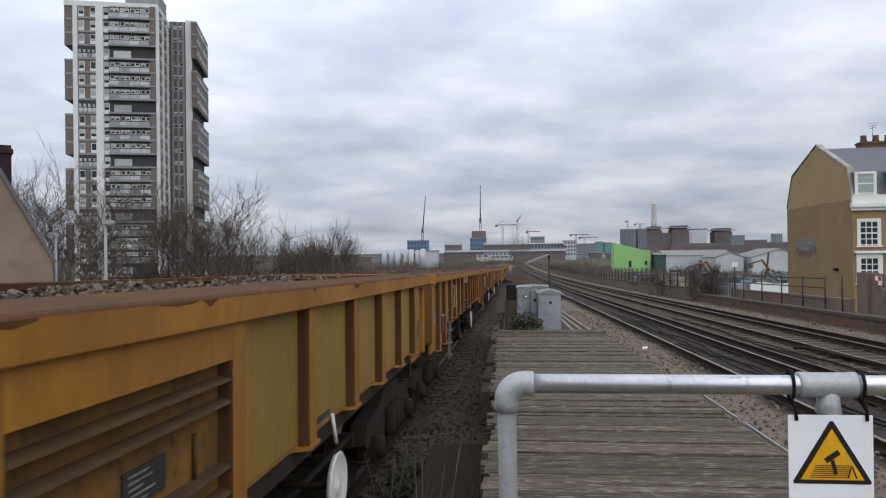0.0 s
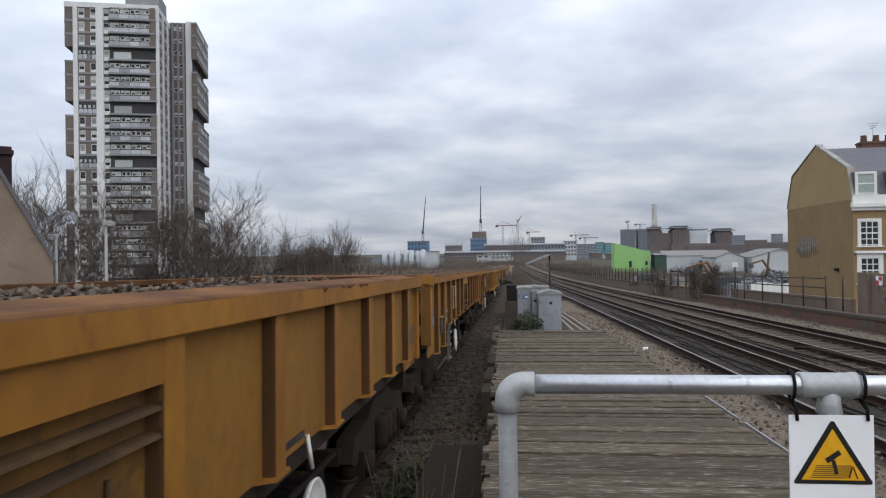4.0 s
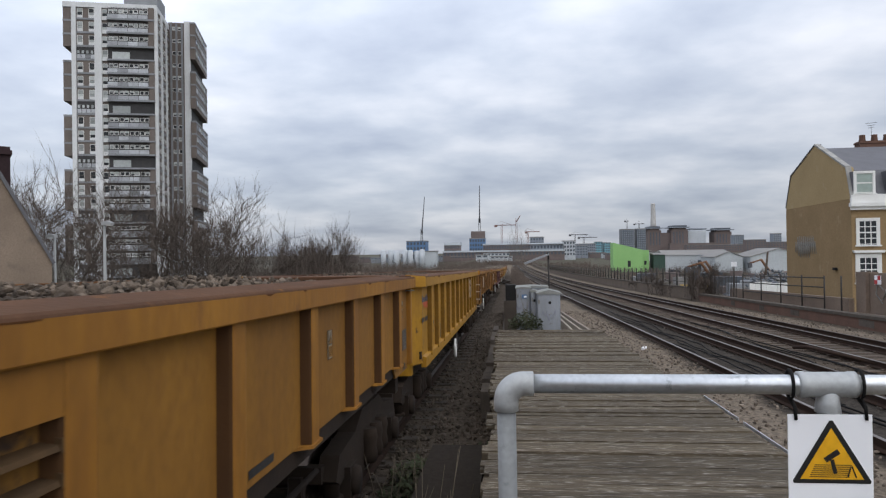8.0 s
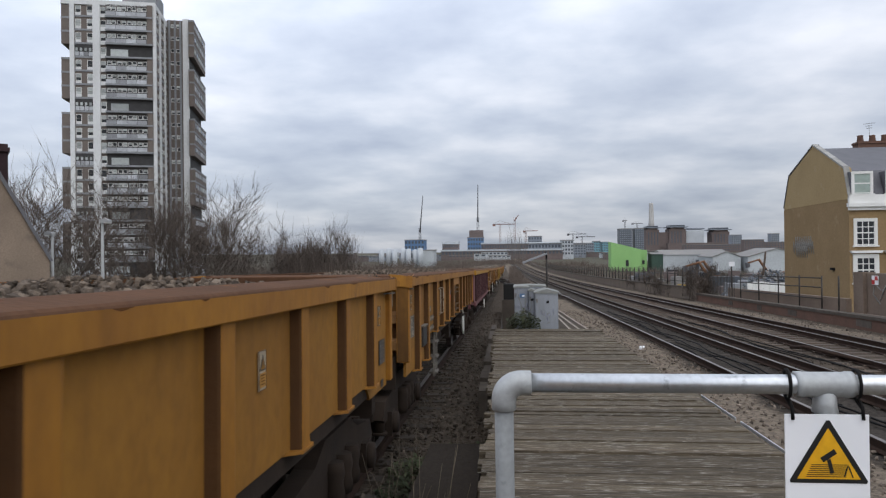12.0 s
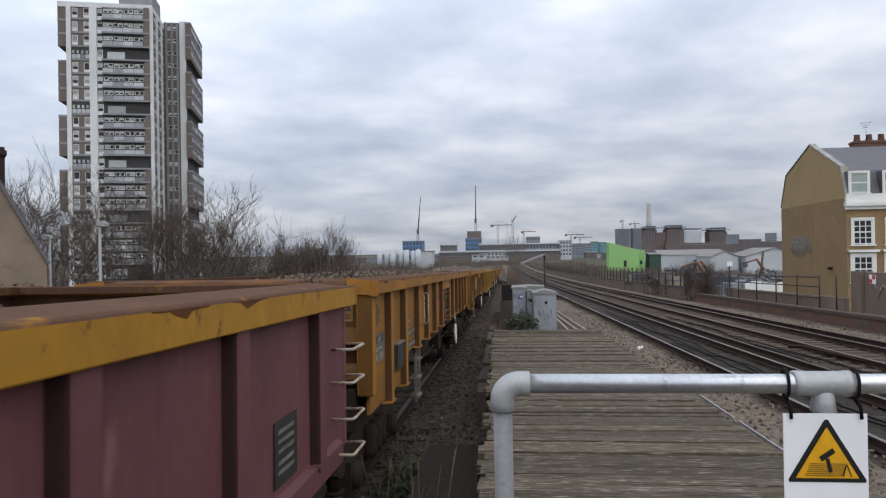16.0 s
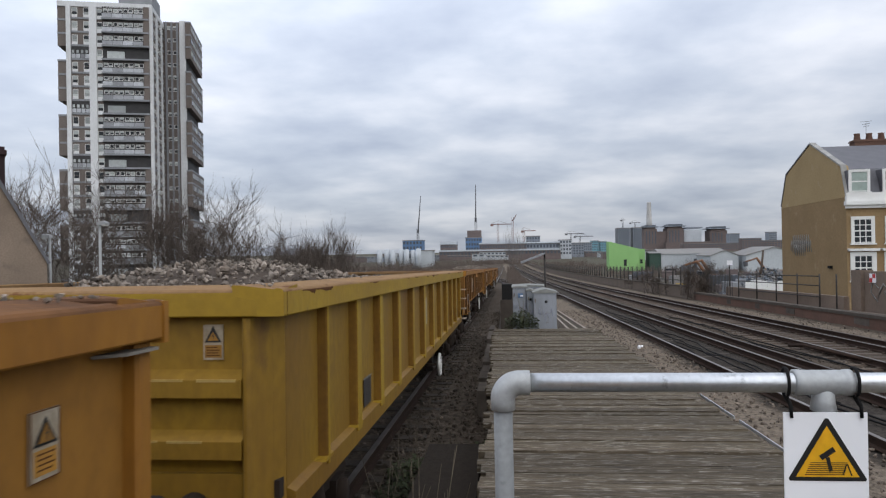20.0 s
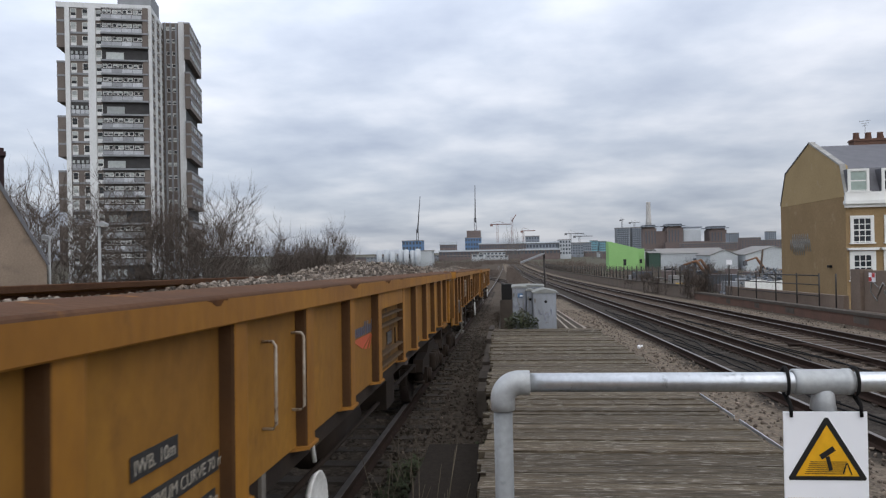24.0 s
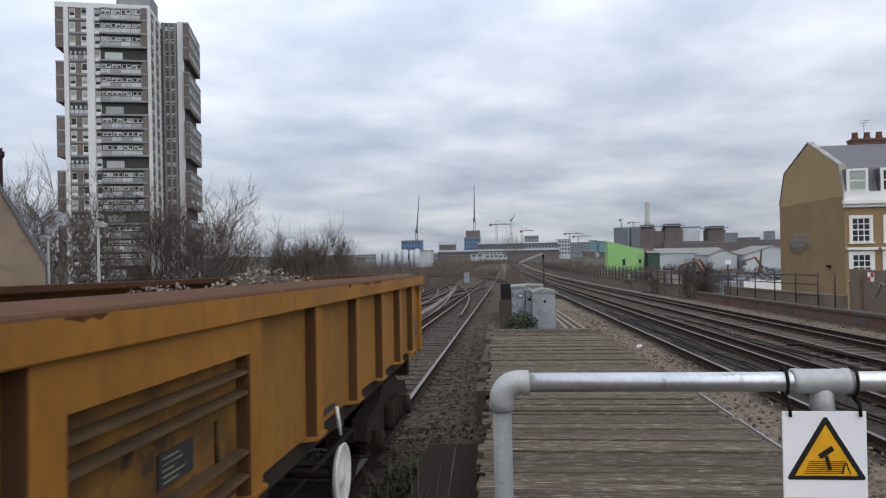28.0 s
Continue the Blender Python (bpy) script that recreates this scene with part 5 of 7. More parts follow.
# ---- sign on the rail ----
def build_sign():
    sign = thing("warning_sign", "white board with a yellow warning triangle tied to the pipe", "sign")
    x0, x1, top, y = 0.6655, 0.8615, 1.8435, 1.812
    bm = bmesh.new()
    box(bm, x0, x1, y, y + 0.004, top - 0.30, top)
    part("board", bm, "signwhite", sign, bevel=0.001)
    c = (x0 + x1) / 2 + 0.002

    def flat(name, outline, mat, lift, parent):
        bm = bmesh.new()
        prism(bm, outline, y - lift - 0.0006, y - lift, "y")
        return part(name, bm, mat, parent)
    tri = flat("triangle_border", [(c - 0.089, top - 0.166), (c + 0.089, top - 0.166), (c + 0.091, top - 0.160), (c + 0.004, top - 0.014), (c - 0.004, top - 0.014), (c - 0.091, top - 0.160)], "signblack", 0.0006, sign)
    flat("triangle_field", [(c - 0.074, top - 0.156), (c + 0.074, top - 0.156), (c, top - 0.032)], "signyellow", 0.0014, tri)
    for k in range(7):
        z = top - 0.122 - 0.0048 * k
        w0, w1 = c - 0.040 - 0.0022 * k, c + 0.046 - 0.001 * k
        flat("hatch_line", [(w0, z), (w1, z), (w1, z + 0.0016), (w0, z + 0.0016)], "signblack", 0.0022, tri)
    # plain tilted bars in place of the symbol
    for a, b, w in (((-0.016, -0.110), (0.016, -0.088), 0.013), ((0.0, -0.108), (0.008, -0.142), 0.009), ((0.046, -0.124), (0.056, -0.152), 0.003), ((0.044, -0.124), (0.036, -0.150), 0.003)):
        d = Vector((b[0] - a[0], b[1] - a[1])).normalized() * w / 2
        flat("symbol_bar", [(c + a[0] - d.y, top + a[1] + d.x), (c + a[0] + d.y, top + a[1] - d.x), (c + b[0] + d.y, top + b[1] - d.x), (c + b[0] - d.y, top + b[1] + d.x)], "signblack", 0.0024, tri)
    flat("text_panel", [(x0 + 0.006, top - 0.29), (x1 - 0.006, top - 0.29), (x1 - 0.006, top - 0.210), (x0 + 0.006, top - 0.210)], "signyellow", 0.0006, sign)
    for x in (x0 + 0.018, x1 - 0.014):
        bm = bmesh.new()
        yc, zc, r = PIPE_Y, PIPE_Z, 0.036
        loop = [(x + 0.004 * math.sin(q), yc + r * math.sin(q), zc + r * math.cos(q)) for q in [i * math.pi / 8 for i in range(-7, 8)]]
        tube(bm, [(x, y - 0.003, top - 0.012), (x - 0.002, y - 0.003, top + 0.02)] + loop + [(x + 0.004, y + 0.007, top + 0.01), (x, y + 0.006, top - 0.012)], 0.0042, 6)
        part("cable_tie", bm, "strap", sign)


build_sign()


# ---- lineside cabinets at the end of the boards ----
def cabinet(x0, x1, y0, y1, z0, z1, label, pitched=0.05):
    c = thing("lineside_cabinet", label, "equipment cabinet", group="lineside cabinets")
    bm = bmesh.new()
    box(bm, x0, x1, y0, y1, z0, z1)
    part("body", bm, "cabinet", c, bevel=0.015)
    bm = bmesh.new()
    prism(bm, [(x0 - 0.03, z1), (x1 + 0.03, z1), (x1 + 0.03, z1 + 0.03), ((x0 + x1) / 2, z1 + 0.03 + pitched), (x0 - 0.03, z1 + 0.03)], y0 - 0.03, y1 + 0.03, "y")
    part("lid", bm, "cabinet_top", c, "pale weathered pitched lid")
    m = (x0 + x1) / 2
    d = bmesh.new()
    box(d, x0 + 0.03, x1 - 0.03, y0 - 0.014, y0 - 0.002, z0 + 0.08, z1 - 0.04)
    door = part("door", d, "cabinet", c, bevel=0.004)
    for z in (z0 + 0.25, z1 - 0.22):
        b = bmesh.new()
        box(b, x0 + 0.018, x0 + 0.045, y0 - 0.03, y0 - 0.014, z, z + 0.09)
        part("hinge", b, "dirtygrey", door)
    b = bmesh.new()
    lathe(b, [(-0.04, 0.02), (-0.014, 0.035)], "y", 10, (m + 0.02, y0, z1 - 0.20))
    part("lock", b, "darkpaint", door)
    b = bmesh.new()
    tube(b, [(m - 0.17 + 0.028 * k, y0 - 0.016, z1 - 0.50 + 0.10 * math.sin(k * 1.9) + 0.05 * math.sin(k * 0.7)) for k in range(13)], 0.0055, 4)
    part("scrawl", b, "scrawlpaint", door, "faded purple scrawl of paint")
    return c


cabinet(0.60, 1.13, 17.0, 17.8, -0.55, 1.24, "grey steel lineside cabinet with pitched lid and scrawl", 0.075)
cabinet(0.455, 0.585, 17.55, 18.1, -0.55, 1.26, "narrow grey steel lineside cabinet between two larger ones", 0.03)
cabinet(0.11, 0.44, 17.7, 18.2, -0.55, 1.34, "grey steel lineside cabinet with a blue sticker", 0.02)
cabinet(0.13, 0.90, 18.35, 19.1, -0.55, 1.33, "wide grey steel lineside cabinet with a flat pale lid", 0.02)
for x0, x1, z0, z1, mat in ((0.235, 0.36, 1.10, 1.20, "farblue"), (0.29, 0.355, 1.125, 1.165, "signwhite")):
    bm = bmesh.new()
    box(bm, x0, x1, 17.655 if mat == "farblue" else 17.65, 17.672 if mat == "farblue" else 17.654, z0, z1)
    part("sticker", bm, mat, bpy.data.objects["lineside_cabinet.002"], "blue and white sticker")


def build_bin():
    b = thing("trackside_box", "black rounded equipment box on a concrete stand", "equipment box")
    bm = bmesh.new()
    box(bm, -0.20, 0.12, 21.9, 22.4, 0.76, 1.24)
    part("box", bm, "darkpaint", b, bevel=0.06)
    bm = bmesh.new()
    box(bm, -0.25, 0.17, 21.8, 22.5, -0.75, 0.76)
    part("stand", bm, "concrete", b)


build_bin()


def build_signal():
    s = thing("tilted_beam_post", "thin dark post carrying a long tilted grey panel", "post")
    bm = bmesh.new()
    tube(bm, [(2.16, 42, -1.1), (2.14, 42, 2.05)], 0.055, 8)
    part("post", bm, "galvfence", s)
    bm = bmesh.new()
    tube(bm, [(2.14, 41.95, 1.8), (2.14, 41.9, 2.12), (2.05, 41.9, 2.16)], 0.05, 8)
    part("bracket", bm, "darkpaint", s)
    bm = bmesh.new()
    prism(bm, [(0.78, 1.50), (2.18, 2.05), (2.16, 2.14), (0.74, 1.60)], 41.7, 42.6, "y")
    part("panel", bm, "slab", s, bevel=0.01)


build_signal()


def build_junction_bits():
    c = thing("junction_cabinet", "small pale grey cabinet beside the junction", "equipment cabinet", group="lineside cabinets")
    bm = bmesh.new()
    box(bm, -6.6, -5.8, 110, 110.6, zr(110) - 0.4, zr(110) + 1.3)
    part("body", bm, "cabinet", c, bevel=0.03)
    bm = bmesh.new()
    box(bm, -6.65, -5.75, 109.9, 110.7, zr(110) + 1.3, zr(110) + 1.38)
    part("lid", bm, "cabinet_top", c)
    t = thing("cable_trough", "pale concrete cable troughing beside the junction track", "cable trough", kind="structure")
    y = 26.0
    lid = bmesh.new()
    box(lid, -0.18, 0.18, 0, 1.9, -0.15, 0.10)
    me = mesh_of("trough_lid", lid, "trough", 0.01)
    while y < 84:
        x = -4.35 - 0.0006 * max(y - 30, 0) ** 2
        part("trough_lid", me, None, t, at=pose(x, y, zr(y) - 0.1, slope(y), 0, math.degrees(0.0012 * max(y - 30, 0))))
        y += 2.0
    for k, (x, turn) in enumerate(((1.90, 0.4), (2.20, 1.2), (2.46, 1.4))):
        p = thing("timber_plank", "pale weathered timber set on edge beside the cabinets", "plank", pose(x, 20.2 + 0.3 * k, zr(20.2) + 0.26, slope(20), 0, turn), group="planks beside the cabinets")
        bm = bmesh.new()
        box(bm, -0.035, 0.035, 0, 11.5, -0.46, 0)
        part("board", bm, "palewood", p, bevel=0.008)


M["trough"] = material("pale_concrete_trough", (0.15, 0.13, 0.11), (0.09, 0.078, 0.066), 0.9, scale=2, fine=30, vary=0.25)
M["palewood"] = material("pale_weathered_plank", (0.30, 0.26, 0.21), (0.18, 0.15, 0.12), 0.9, scale=3, fine=20, stretch=(8, 0.5, 8))
build_junction_bits()


# ---- edging, troughs, cables beside the boards ----
def build_coping():
    c = thing("platform_edging", "dark stone edging blocks along the board ends", "edging", kind="structure")
    rng = random.Random(9)
    y = 11.5
    while y < 24:
        l = rng.uniform(0.7, 1.0)
        bm = bmesh.new()
        box(bm, -0.44 - 0.008 * y, -0.29 - 0.008 * y, y, y + l - 0.03, -0.8, deck_z(y) - 0.50 + rng.uniform(-0.12, 0.05))
        part("edging_stone", bm, "coping", c, bevel=0.015)
        y += l
    for x, y0, y1, z in ((-0.95, 5.4, 8.3, 0.16), (-0.36, 22.5, 40, 0.15)):
        bm = bmesh.new()
        box(bm, x, x + (0.62 if y0 < 6 else 0.35), y0, y1, -0.9, z - GRADE * (y0 + y1) / 2)
        part("cable_trough", bm, "boxwood" if y0 < 6 else "concrete", c)


build_coping()


def build_cables():
    c = thing("lineside_cables", "black cables lying loose between the tracks", "cables", kind="stuff")
    rng = random.Random(12)
    for k in range(10):
        bm = bmesh.new()
        y, x = 9.0 + rng.uniform(-2, 6), rng.choice((5.1, 5.4, 5.7, 6.9, 7.3, 7.7)) + rng.uniform(-0.15, 0.15)
        end = y + rng.uniform(14, 30)
        pts = []
        while y < end:
            pts.append((x + 0.5 * noise.noise((y * 0.2, k * 3.1, 0)) + 0.12 * noise.noise((y * 0.9, k * 5.3, 1)) - 0.012 * y, y, zr(y) - 0.135 + 0.03 * noise.noise((y, k, 2))))
            y += 0.5
        tube(bm, pts, 0.018, 5)
        part("cable", bm, "strap", c)
    bm = bmesh.new()
    tube(bm, [(8.9 - 0.012 * 14, 13, zr(13) - 0.1), (8.1, 20.5, zr(20) - 0.05), (7.9, 21, zr(21) - 0.1)], 0.05, 6)
    part("rusty_bar", bm, "rail", c)


build_cables()


def build_stones():
    rng = random.Random(21)
    light, dark = [], []
    for _ in range(11000):
        y = 4 + 34 * rng.random() ** 1.6
        side = rng.random()
        if side < 0.30:
            dark.append((rng.uniform(-1.75, -0.2), y, 0, rng.uniform(0.022, 0.045)))
        elif side < 0.72:
            x = rng.uniform(2.0, 4.75)
            (light if rng.random() < 0.85 else dark).append((x - 0.012 * y, y, 0, rng.uniform(0.02, 0.042)))
        elif side < 0.84:
            (light if rng.random() < 0.25 else dark).append((rng.uniform(6.2, 8.4) - 0.012 * y, y, 0, rng.uniform(0.022, 0.045)))
        else:
            y += 8
            (light if rng.random() < 0.8 else dark).append((rng.uniform(10.5, 13.0) - 0.012 * y, y, 0, rng.uniform(0.022, 0.045)))
    for _ in range(4200):
        y = 9 + 45 * rng.random() ** 1.5
        x = TRACK_X + rng.uniform(-2.2, 1.5)
        if abs(abs(x - TRACK_X) - 0.7525) > 0.1:
            (light if rng.random() < 0.12 else dark).append((x, y, 0, rng.uniform(0.022, 0.045)))
    light, dark = ([(x, y, land(x, y) + rng.uniform(-0.005, 0.03), s) for x, y, _, s in pile] for pile in (light, dark))
    tagged(new("track_ballast", stones_mesh("track_ballast", light, "stone")), "loose grey-brown ballast stones beside the rails", "ballast", kind="stuff")
    tagged(new("track_ballast", stones_mesh("track_ballast", dark, "stone_dark")), "loose dark earthy ballast stones beside the rails", "ballast", kind="stuff")
    tagged(new("litter_scrap", stones_mesh("litter_scrap", [(3.62, 20.3, land(3.6, 20.3) + 0.05, 0.09), (3.75, 20.6, land(3.6, 20.6) + 0.05, 0.06)], "signwhite")), "crumpled white paper litter on the ballast", "litter")


build_stones()


# ---- weeds ----
def weed(x, y, z, height, spread, leaves, stalks, seed):
    rng = random.Random(seed)
    w = thing("weed_clump", "straggly green weeds with dry stalks on the ballast", "weed", group="weeds by the boards")
    bm = bmesh.new()
    for k in range(leaves):
        a, r, h = rng.uniform(0, 6.28), spread * rng.random() ** 0.6, height * rng.uniform(0.1, 0.8)
        px, py, pz = x + r * math.cos(a), y + r * math.sin(a), z + h * (1 - 0.5 * r / spread)
        s, t, u = rng.uniform(0.02, 0.05), rng.uniform(0, 6.28), rng.uniform(-0.6, 0.6)
        d, e = Vector((math.cos(t), math.sin(t), u)) * s, Vector((-math.sin(t), math.cos(t), rng.uniform(-0.4, 0.4))) * s * 0.5
        p = Vector((px, py, pz))
        bm.faces.new([bm.verts.new(q) for q in (p - d, p - e, p + d, p + e)])
    tagged(part("leaf", bm, "leaf", w), kind="stuff")
    bm = bmesh.new()
    for k in range(stalks):
        a, r = rng.uniform(0, 6.28), spread * rng.random()
        px, py = x + r * math.cos(a), y + r * math.sin(a)
        lean = (rng.uniform(-0.12, 0.12), rng.uniform(-0.12, 0.12))
        h = height * rng.uniform(0.6, 1.5)
        tube(bm, [(px, py, z), (px + lean[0] * 0.5, py + lean[1] * 0.5, z + h * 0.6), (px + lean[0] * 1.3, py + lean[1] * 1.3, z + h)], [0.005, 0.004, 0.002], 4)
    tagged(part("stalk", bm, "stalk", w), kind="stuff")


weed(-1.12, 8.0, -0.35, 0.42, 0.28, 420, 8, 1)
weed(-0.75, 8.6, -0.36, 0.40, 0.28, 360, 6, 2)
weed(-0.36, 8.5, -0.36, 0.55, 0.20, 160, 8, 3)
weed(-1.15, 7.2, -0.33, 0.40, 0.25, 320, 8, 6)
weed(-0.55, 5.2, -0.3, 0.80, 0.34, 70, 13, 7)
weed(-0.95, 6.2, -0.32, 0.55, 0.30, 300, 10, 8)
weed(0.30, 16.72, 0.40, 0.66, 0.40, 1300, 6, 5)


# ---- high-rise ----
def ring(bm, x0, x1, z0, z1, t, y0, y1):
    """A rectangular frame in the XZ plane, one connected piece."""
    loops = [[bm.verts.new((x, y, z)) for x, z in ((x0 + d, z0 + d), (x1 - d, z0 + d), (x1 - d, z1 - d), (x0 + d, z1 - d))] for y, d in ((y0, 0), (y0, t), (y1, t), (y1, 0))]
    for a, b in zip(loops, loops[1:] + loops[:1]):
        for k in range(4):
            bm.faces.new((a[k], a[(k + 1) % 4], b[(k + 1) % 4], b[k]))


def tower_window(w, h):
    """The meshes of a flat's window: frame, lower light, upper light with or without a net curtain."""
    bm = bmesh.new()
    ring(bm, 0, w, 0, h, 0.075, -0.06, 0.0)
    meshes = [mesh_of("window", bm, "stucco")]
    for lo, hi, mat in ((0.075, h * 0.42, "glass"), (h * 0.42 + 0.06, h - 0.075, "glass"), (h * 0.42 + 0.06, h - 0.075, "curtain"), (0.075, h * 0.42, "curtain")):
        bm = bmesh.new()
        box(bm, 0.075, w - 0.075, -0.03, -0.005, lo, hi)
        meshes.append(mesh_of("pane", bm, mat))
    return meshes


def build_tower():
    t = thing("tower_block", "tall grey and brown concrete tower of flats with balconies", "tower block")
    H, FLOORS = 2.72, 21
    base = -58.1

    def slabbox(name, mat, *b, label=""):
        bm = bmesh.new()
        box(bm, *b)
        return part(name, bm, mat, t, label)
    slabbox("wall", "panelbrown", 1.36, 17.25, 0.35, 13, base, -0.25)
    slabbox("roof", "panelwhite", -0.3, 17.4, 0.1, 13.1, -0.25, 0.75)
    slabbox("plant_room", "slab", 10.5, 17.0, 3, 11, 0.75, 4.2)
    for x0, x1 in ((1.36, 2.19), (5.62, 6.98), (16.95, 17.55)):
        slabbox("pilaster", "panelwhite", x0, x1, -0.12, 0.6, base, 0.0)
    for y0, y1 in ((4.2, 5.6), (9.4, 10.4)):
        slabbox("pilaster", "panelwhite", 17.25, 17.5, y0, y1, base, 0.0)
    win, small = tower_window(1.05, 1.45), tower_window(0.80, 0.80)

    def put_window(kind, at):
        frame_ob = part("window", kind[0], None, t, at=at)
        part("pane", kind[rng.choice((1, 1, 4))], None, frame_ob)
        part("pane", kind[rng.choice((2, 3, 3))], None, frame_ob)
    bm = bmesh.new()
    box(bm, 0, 1.86, 0, 0.05, 0, 0.78)
    panel = mesh_of("balcony_panel", bm, "balustrade")
    rng = random.Random(3)
    for f in range(FLOORS):
        z = -H * (f + 1)
        recess = f % 4 == 3
        slabbox("floor_band", "slab", 2.19, 5.62, 0.22, 0.40, z, z + 0.38)
        slabbox("floor_band", "slab", 17.2, 17.36, 0.6, 13.05, z, z + 0.38)
        put_window(win, pose(6.99, 0.30, z + 0.75))
        slabbox("spandrel", "panelwhite", 6.98, 8.03, 0.16, 0.36, z + 0.05, z + 0.74)
        for y in (1.3, 2.9, 6.4, 8.0, 11.3):
            put_window(small, pose(17.27, y, z + 1.0, 0, 0, 90))
        if not recess:
            for x in (2.35, 4.50):
                put_window(win, pose(x, 0.33, z + 0.85))
                slabbox("spandrel", "panelwhite", x, x + 1.05, 0.24, 0.36, z + 0.38, z + 0.84)
            # projecting corner bay and glazed balcony
            slabbox("corner_bay", "panelbrown", -0.28, 1.36, 0.3, 6, z, z + H - 0.38)
            slabbox("floor_band", "slab", -0.32, 1.36, 0.22, 6.05, z + H - 0.38, z + H)
            # wall colour darkened so that it holds the balconies' shade
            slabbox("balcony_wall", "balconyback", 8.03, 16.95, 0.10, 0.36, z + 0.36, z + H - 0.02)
            slabbox("floor_band", "slab", 8.03, 17.0, -0.55, 0.12, z, z + 0.34)
            slabbox("balcony_return", "panelbrown", 15.9, 16.95, -0.45, 0.10, z + 0.34, z + H - 0.02)
            for k in range(4):
                x = 8.15 + 1.93 * k
                part("balcony_panel", panel, None, t, at=pose(x, -0.50, z + 0.38))
                for o in (0.12, 1.02):
                    put_window(small, pose(x + o, 0.06, z + 1.45))
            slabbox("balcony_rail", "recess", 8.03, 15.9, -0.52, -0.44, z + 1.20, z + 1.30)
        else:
            # near-black sheets on the wall paint the shade of the open floors
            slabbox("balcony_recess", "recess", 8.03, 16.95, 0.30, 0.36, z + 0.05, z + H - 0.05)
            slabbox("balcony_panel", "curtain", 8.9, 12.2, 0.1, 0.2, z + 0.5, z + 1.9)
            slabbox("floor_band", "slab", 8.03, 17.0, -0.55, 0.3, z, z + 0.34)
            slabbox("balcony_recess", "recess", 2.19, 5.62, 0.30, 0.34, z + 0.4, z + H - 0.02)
            for k in range(4):
                slabbox("balcony_panel", "balustrade", 2.28 + 0.84 * k, 3.0 + 0.84 * k, 0.20, 0.25, z + 0.42, z + 1.2)
                slabbox("balcony_panel", "curtain", 2.32 + 0.84 * k, 2.75 + 0.84 * k, 0.26, 0.29, z + 1.4, z + 2.0)
    # rear wing
    slabbox("wall", "panelbrown", 17.25, 20.7, 13, 30, base, 1.4)
    slabbox("pilaster", "panelwhite", 20.6, 21.9, 12.7, 30, base, 1.7)
    for k in range(3):
        slabbox("pilaster", "slab", 17.6 + k * 1.15, 18.0 + k * 1.15, 12.8, 13.0, base, 1.4)
    for f in range(FLOORS):
        z = 1.4 - H * (f + 1)
        for x in (18.1, 19.25):
            put_window(small, pose(x, 12.98, z + 1.0))
        if f % 4 == 3:
            # painted shade again on the wing's open floor
            slabbox("balcony_recess", "recess", 21.9, 22.0, 13.2, 29, z + 0.1, z + H - 0.1)
            continue
        slabbox("corner_bay", "panelbrown", 21.9, 23.0, 12.2, 30, z, z + H - 0.36)
        slabbox("floor_band", "slab", 21.85, 23.06, 12.1, 30.1, z + H - 0.36, z + H)
        for k in range(6):
            bm = bmesh.new()
            box(bm, 23.0, 23.06, 13.0 + 2.8 * k, 15.2 + 2.8 * k, z + 1.0, z + 2.0)
            part("window", bm, rng.choice(("curtain", "glass", "balustrade")), t)
    t.matrix_basis = pose(-87.6, 133, 52.6, 0, 0, 16)


build_tower()


# ---- brick house above the right-hand wall ----
def sash(parent, x, z, w, h, cols, rows, y=0.0, surround=0.16, pane="glass"):
    """A white sash window in a moulded surround, facing -Y."""
    bm = bmesh.new()
    for b in ((x - surround, x, z - 0.05, z + h + surround), (x + w, x + w + surround, z - 0.05, z + h + surround), (x, x + w, z + h, z + h + surround)):
        box(bm, b[0], b[1], y - 0.07, y + 0.02, b[2], b[3])
    win = part("window", bm, "stucco", parent, bevel=0.01)
    bm = bmesh.new()
    box(bm, x - surround - 0.05, x + w + surround + 0.05, y - 0.14, y + 0.02, z - 0.13, z - 0.05)
    part("sill", bm, "stucco", win)
    bm = bmesh.new()
    box(bm, x, x + w, y - 0.024, y - 0.006, z - 0.05, z + h)
    part("pane", bm, pane, win)
    bm = bmesh.new()
    for k in range(cols + 1):
        xx = x + w * k / cols
        box(bm, xx - 0.022, xx + 0.022, y - 0.045, y - 0.026, z - 0.05, z + h)
    for k in range(rows + 1):
        zz = z + h * k / rows
        t = 0.035 if k * 2 == rows else 0.022
        box(bm, x, x + w, y - 0.043, y - 0.027, zz - t, zz + t)
    part("glazing_bar", bm, "stucco", win)
    return win


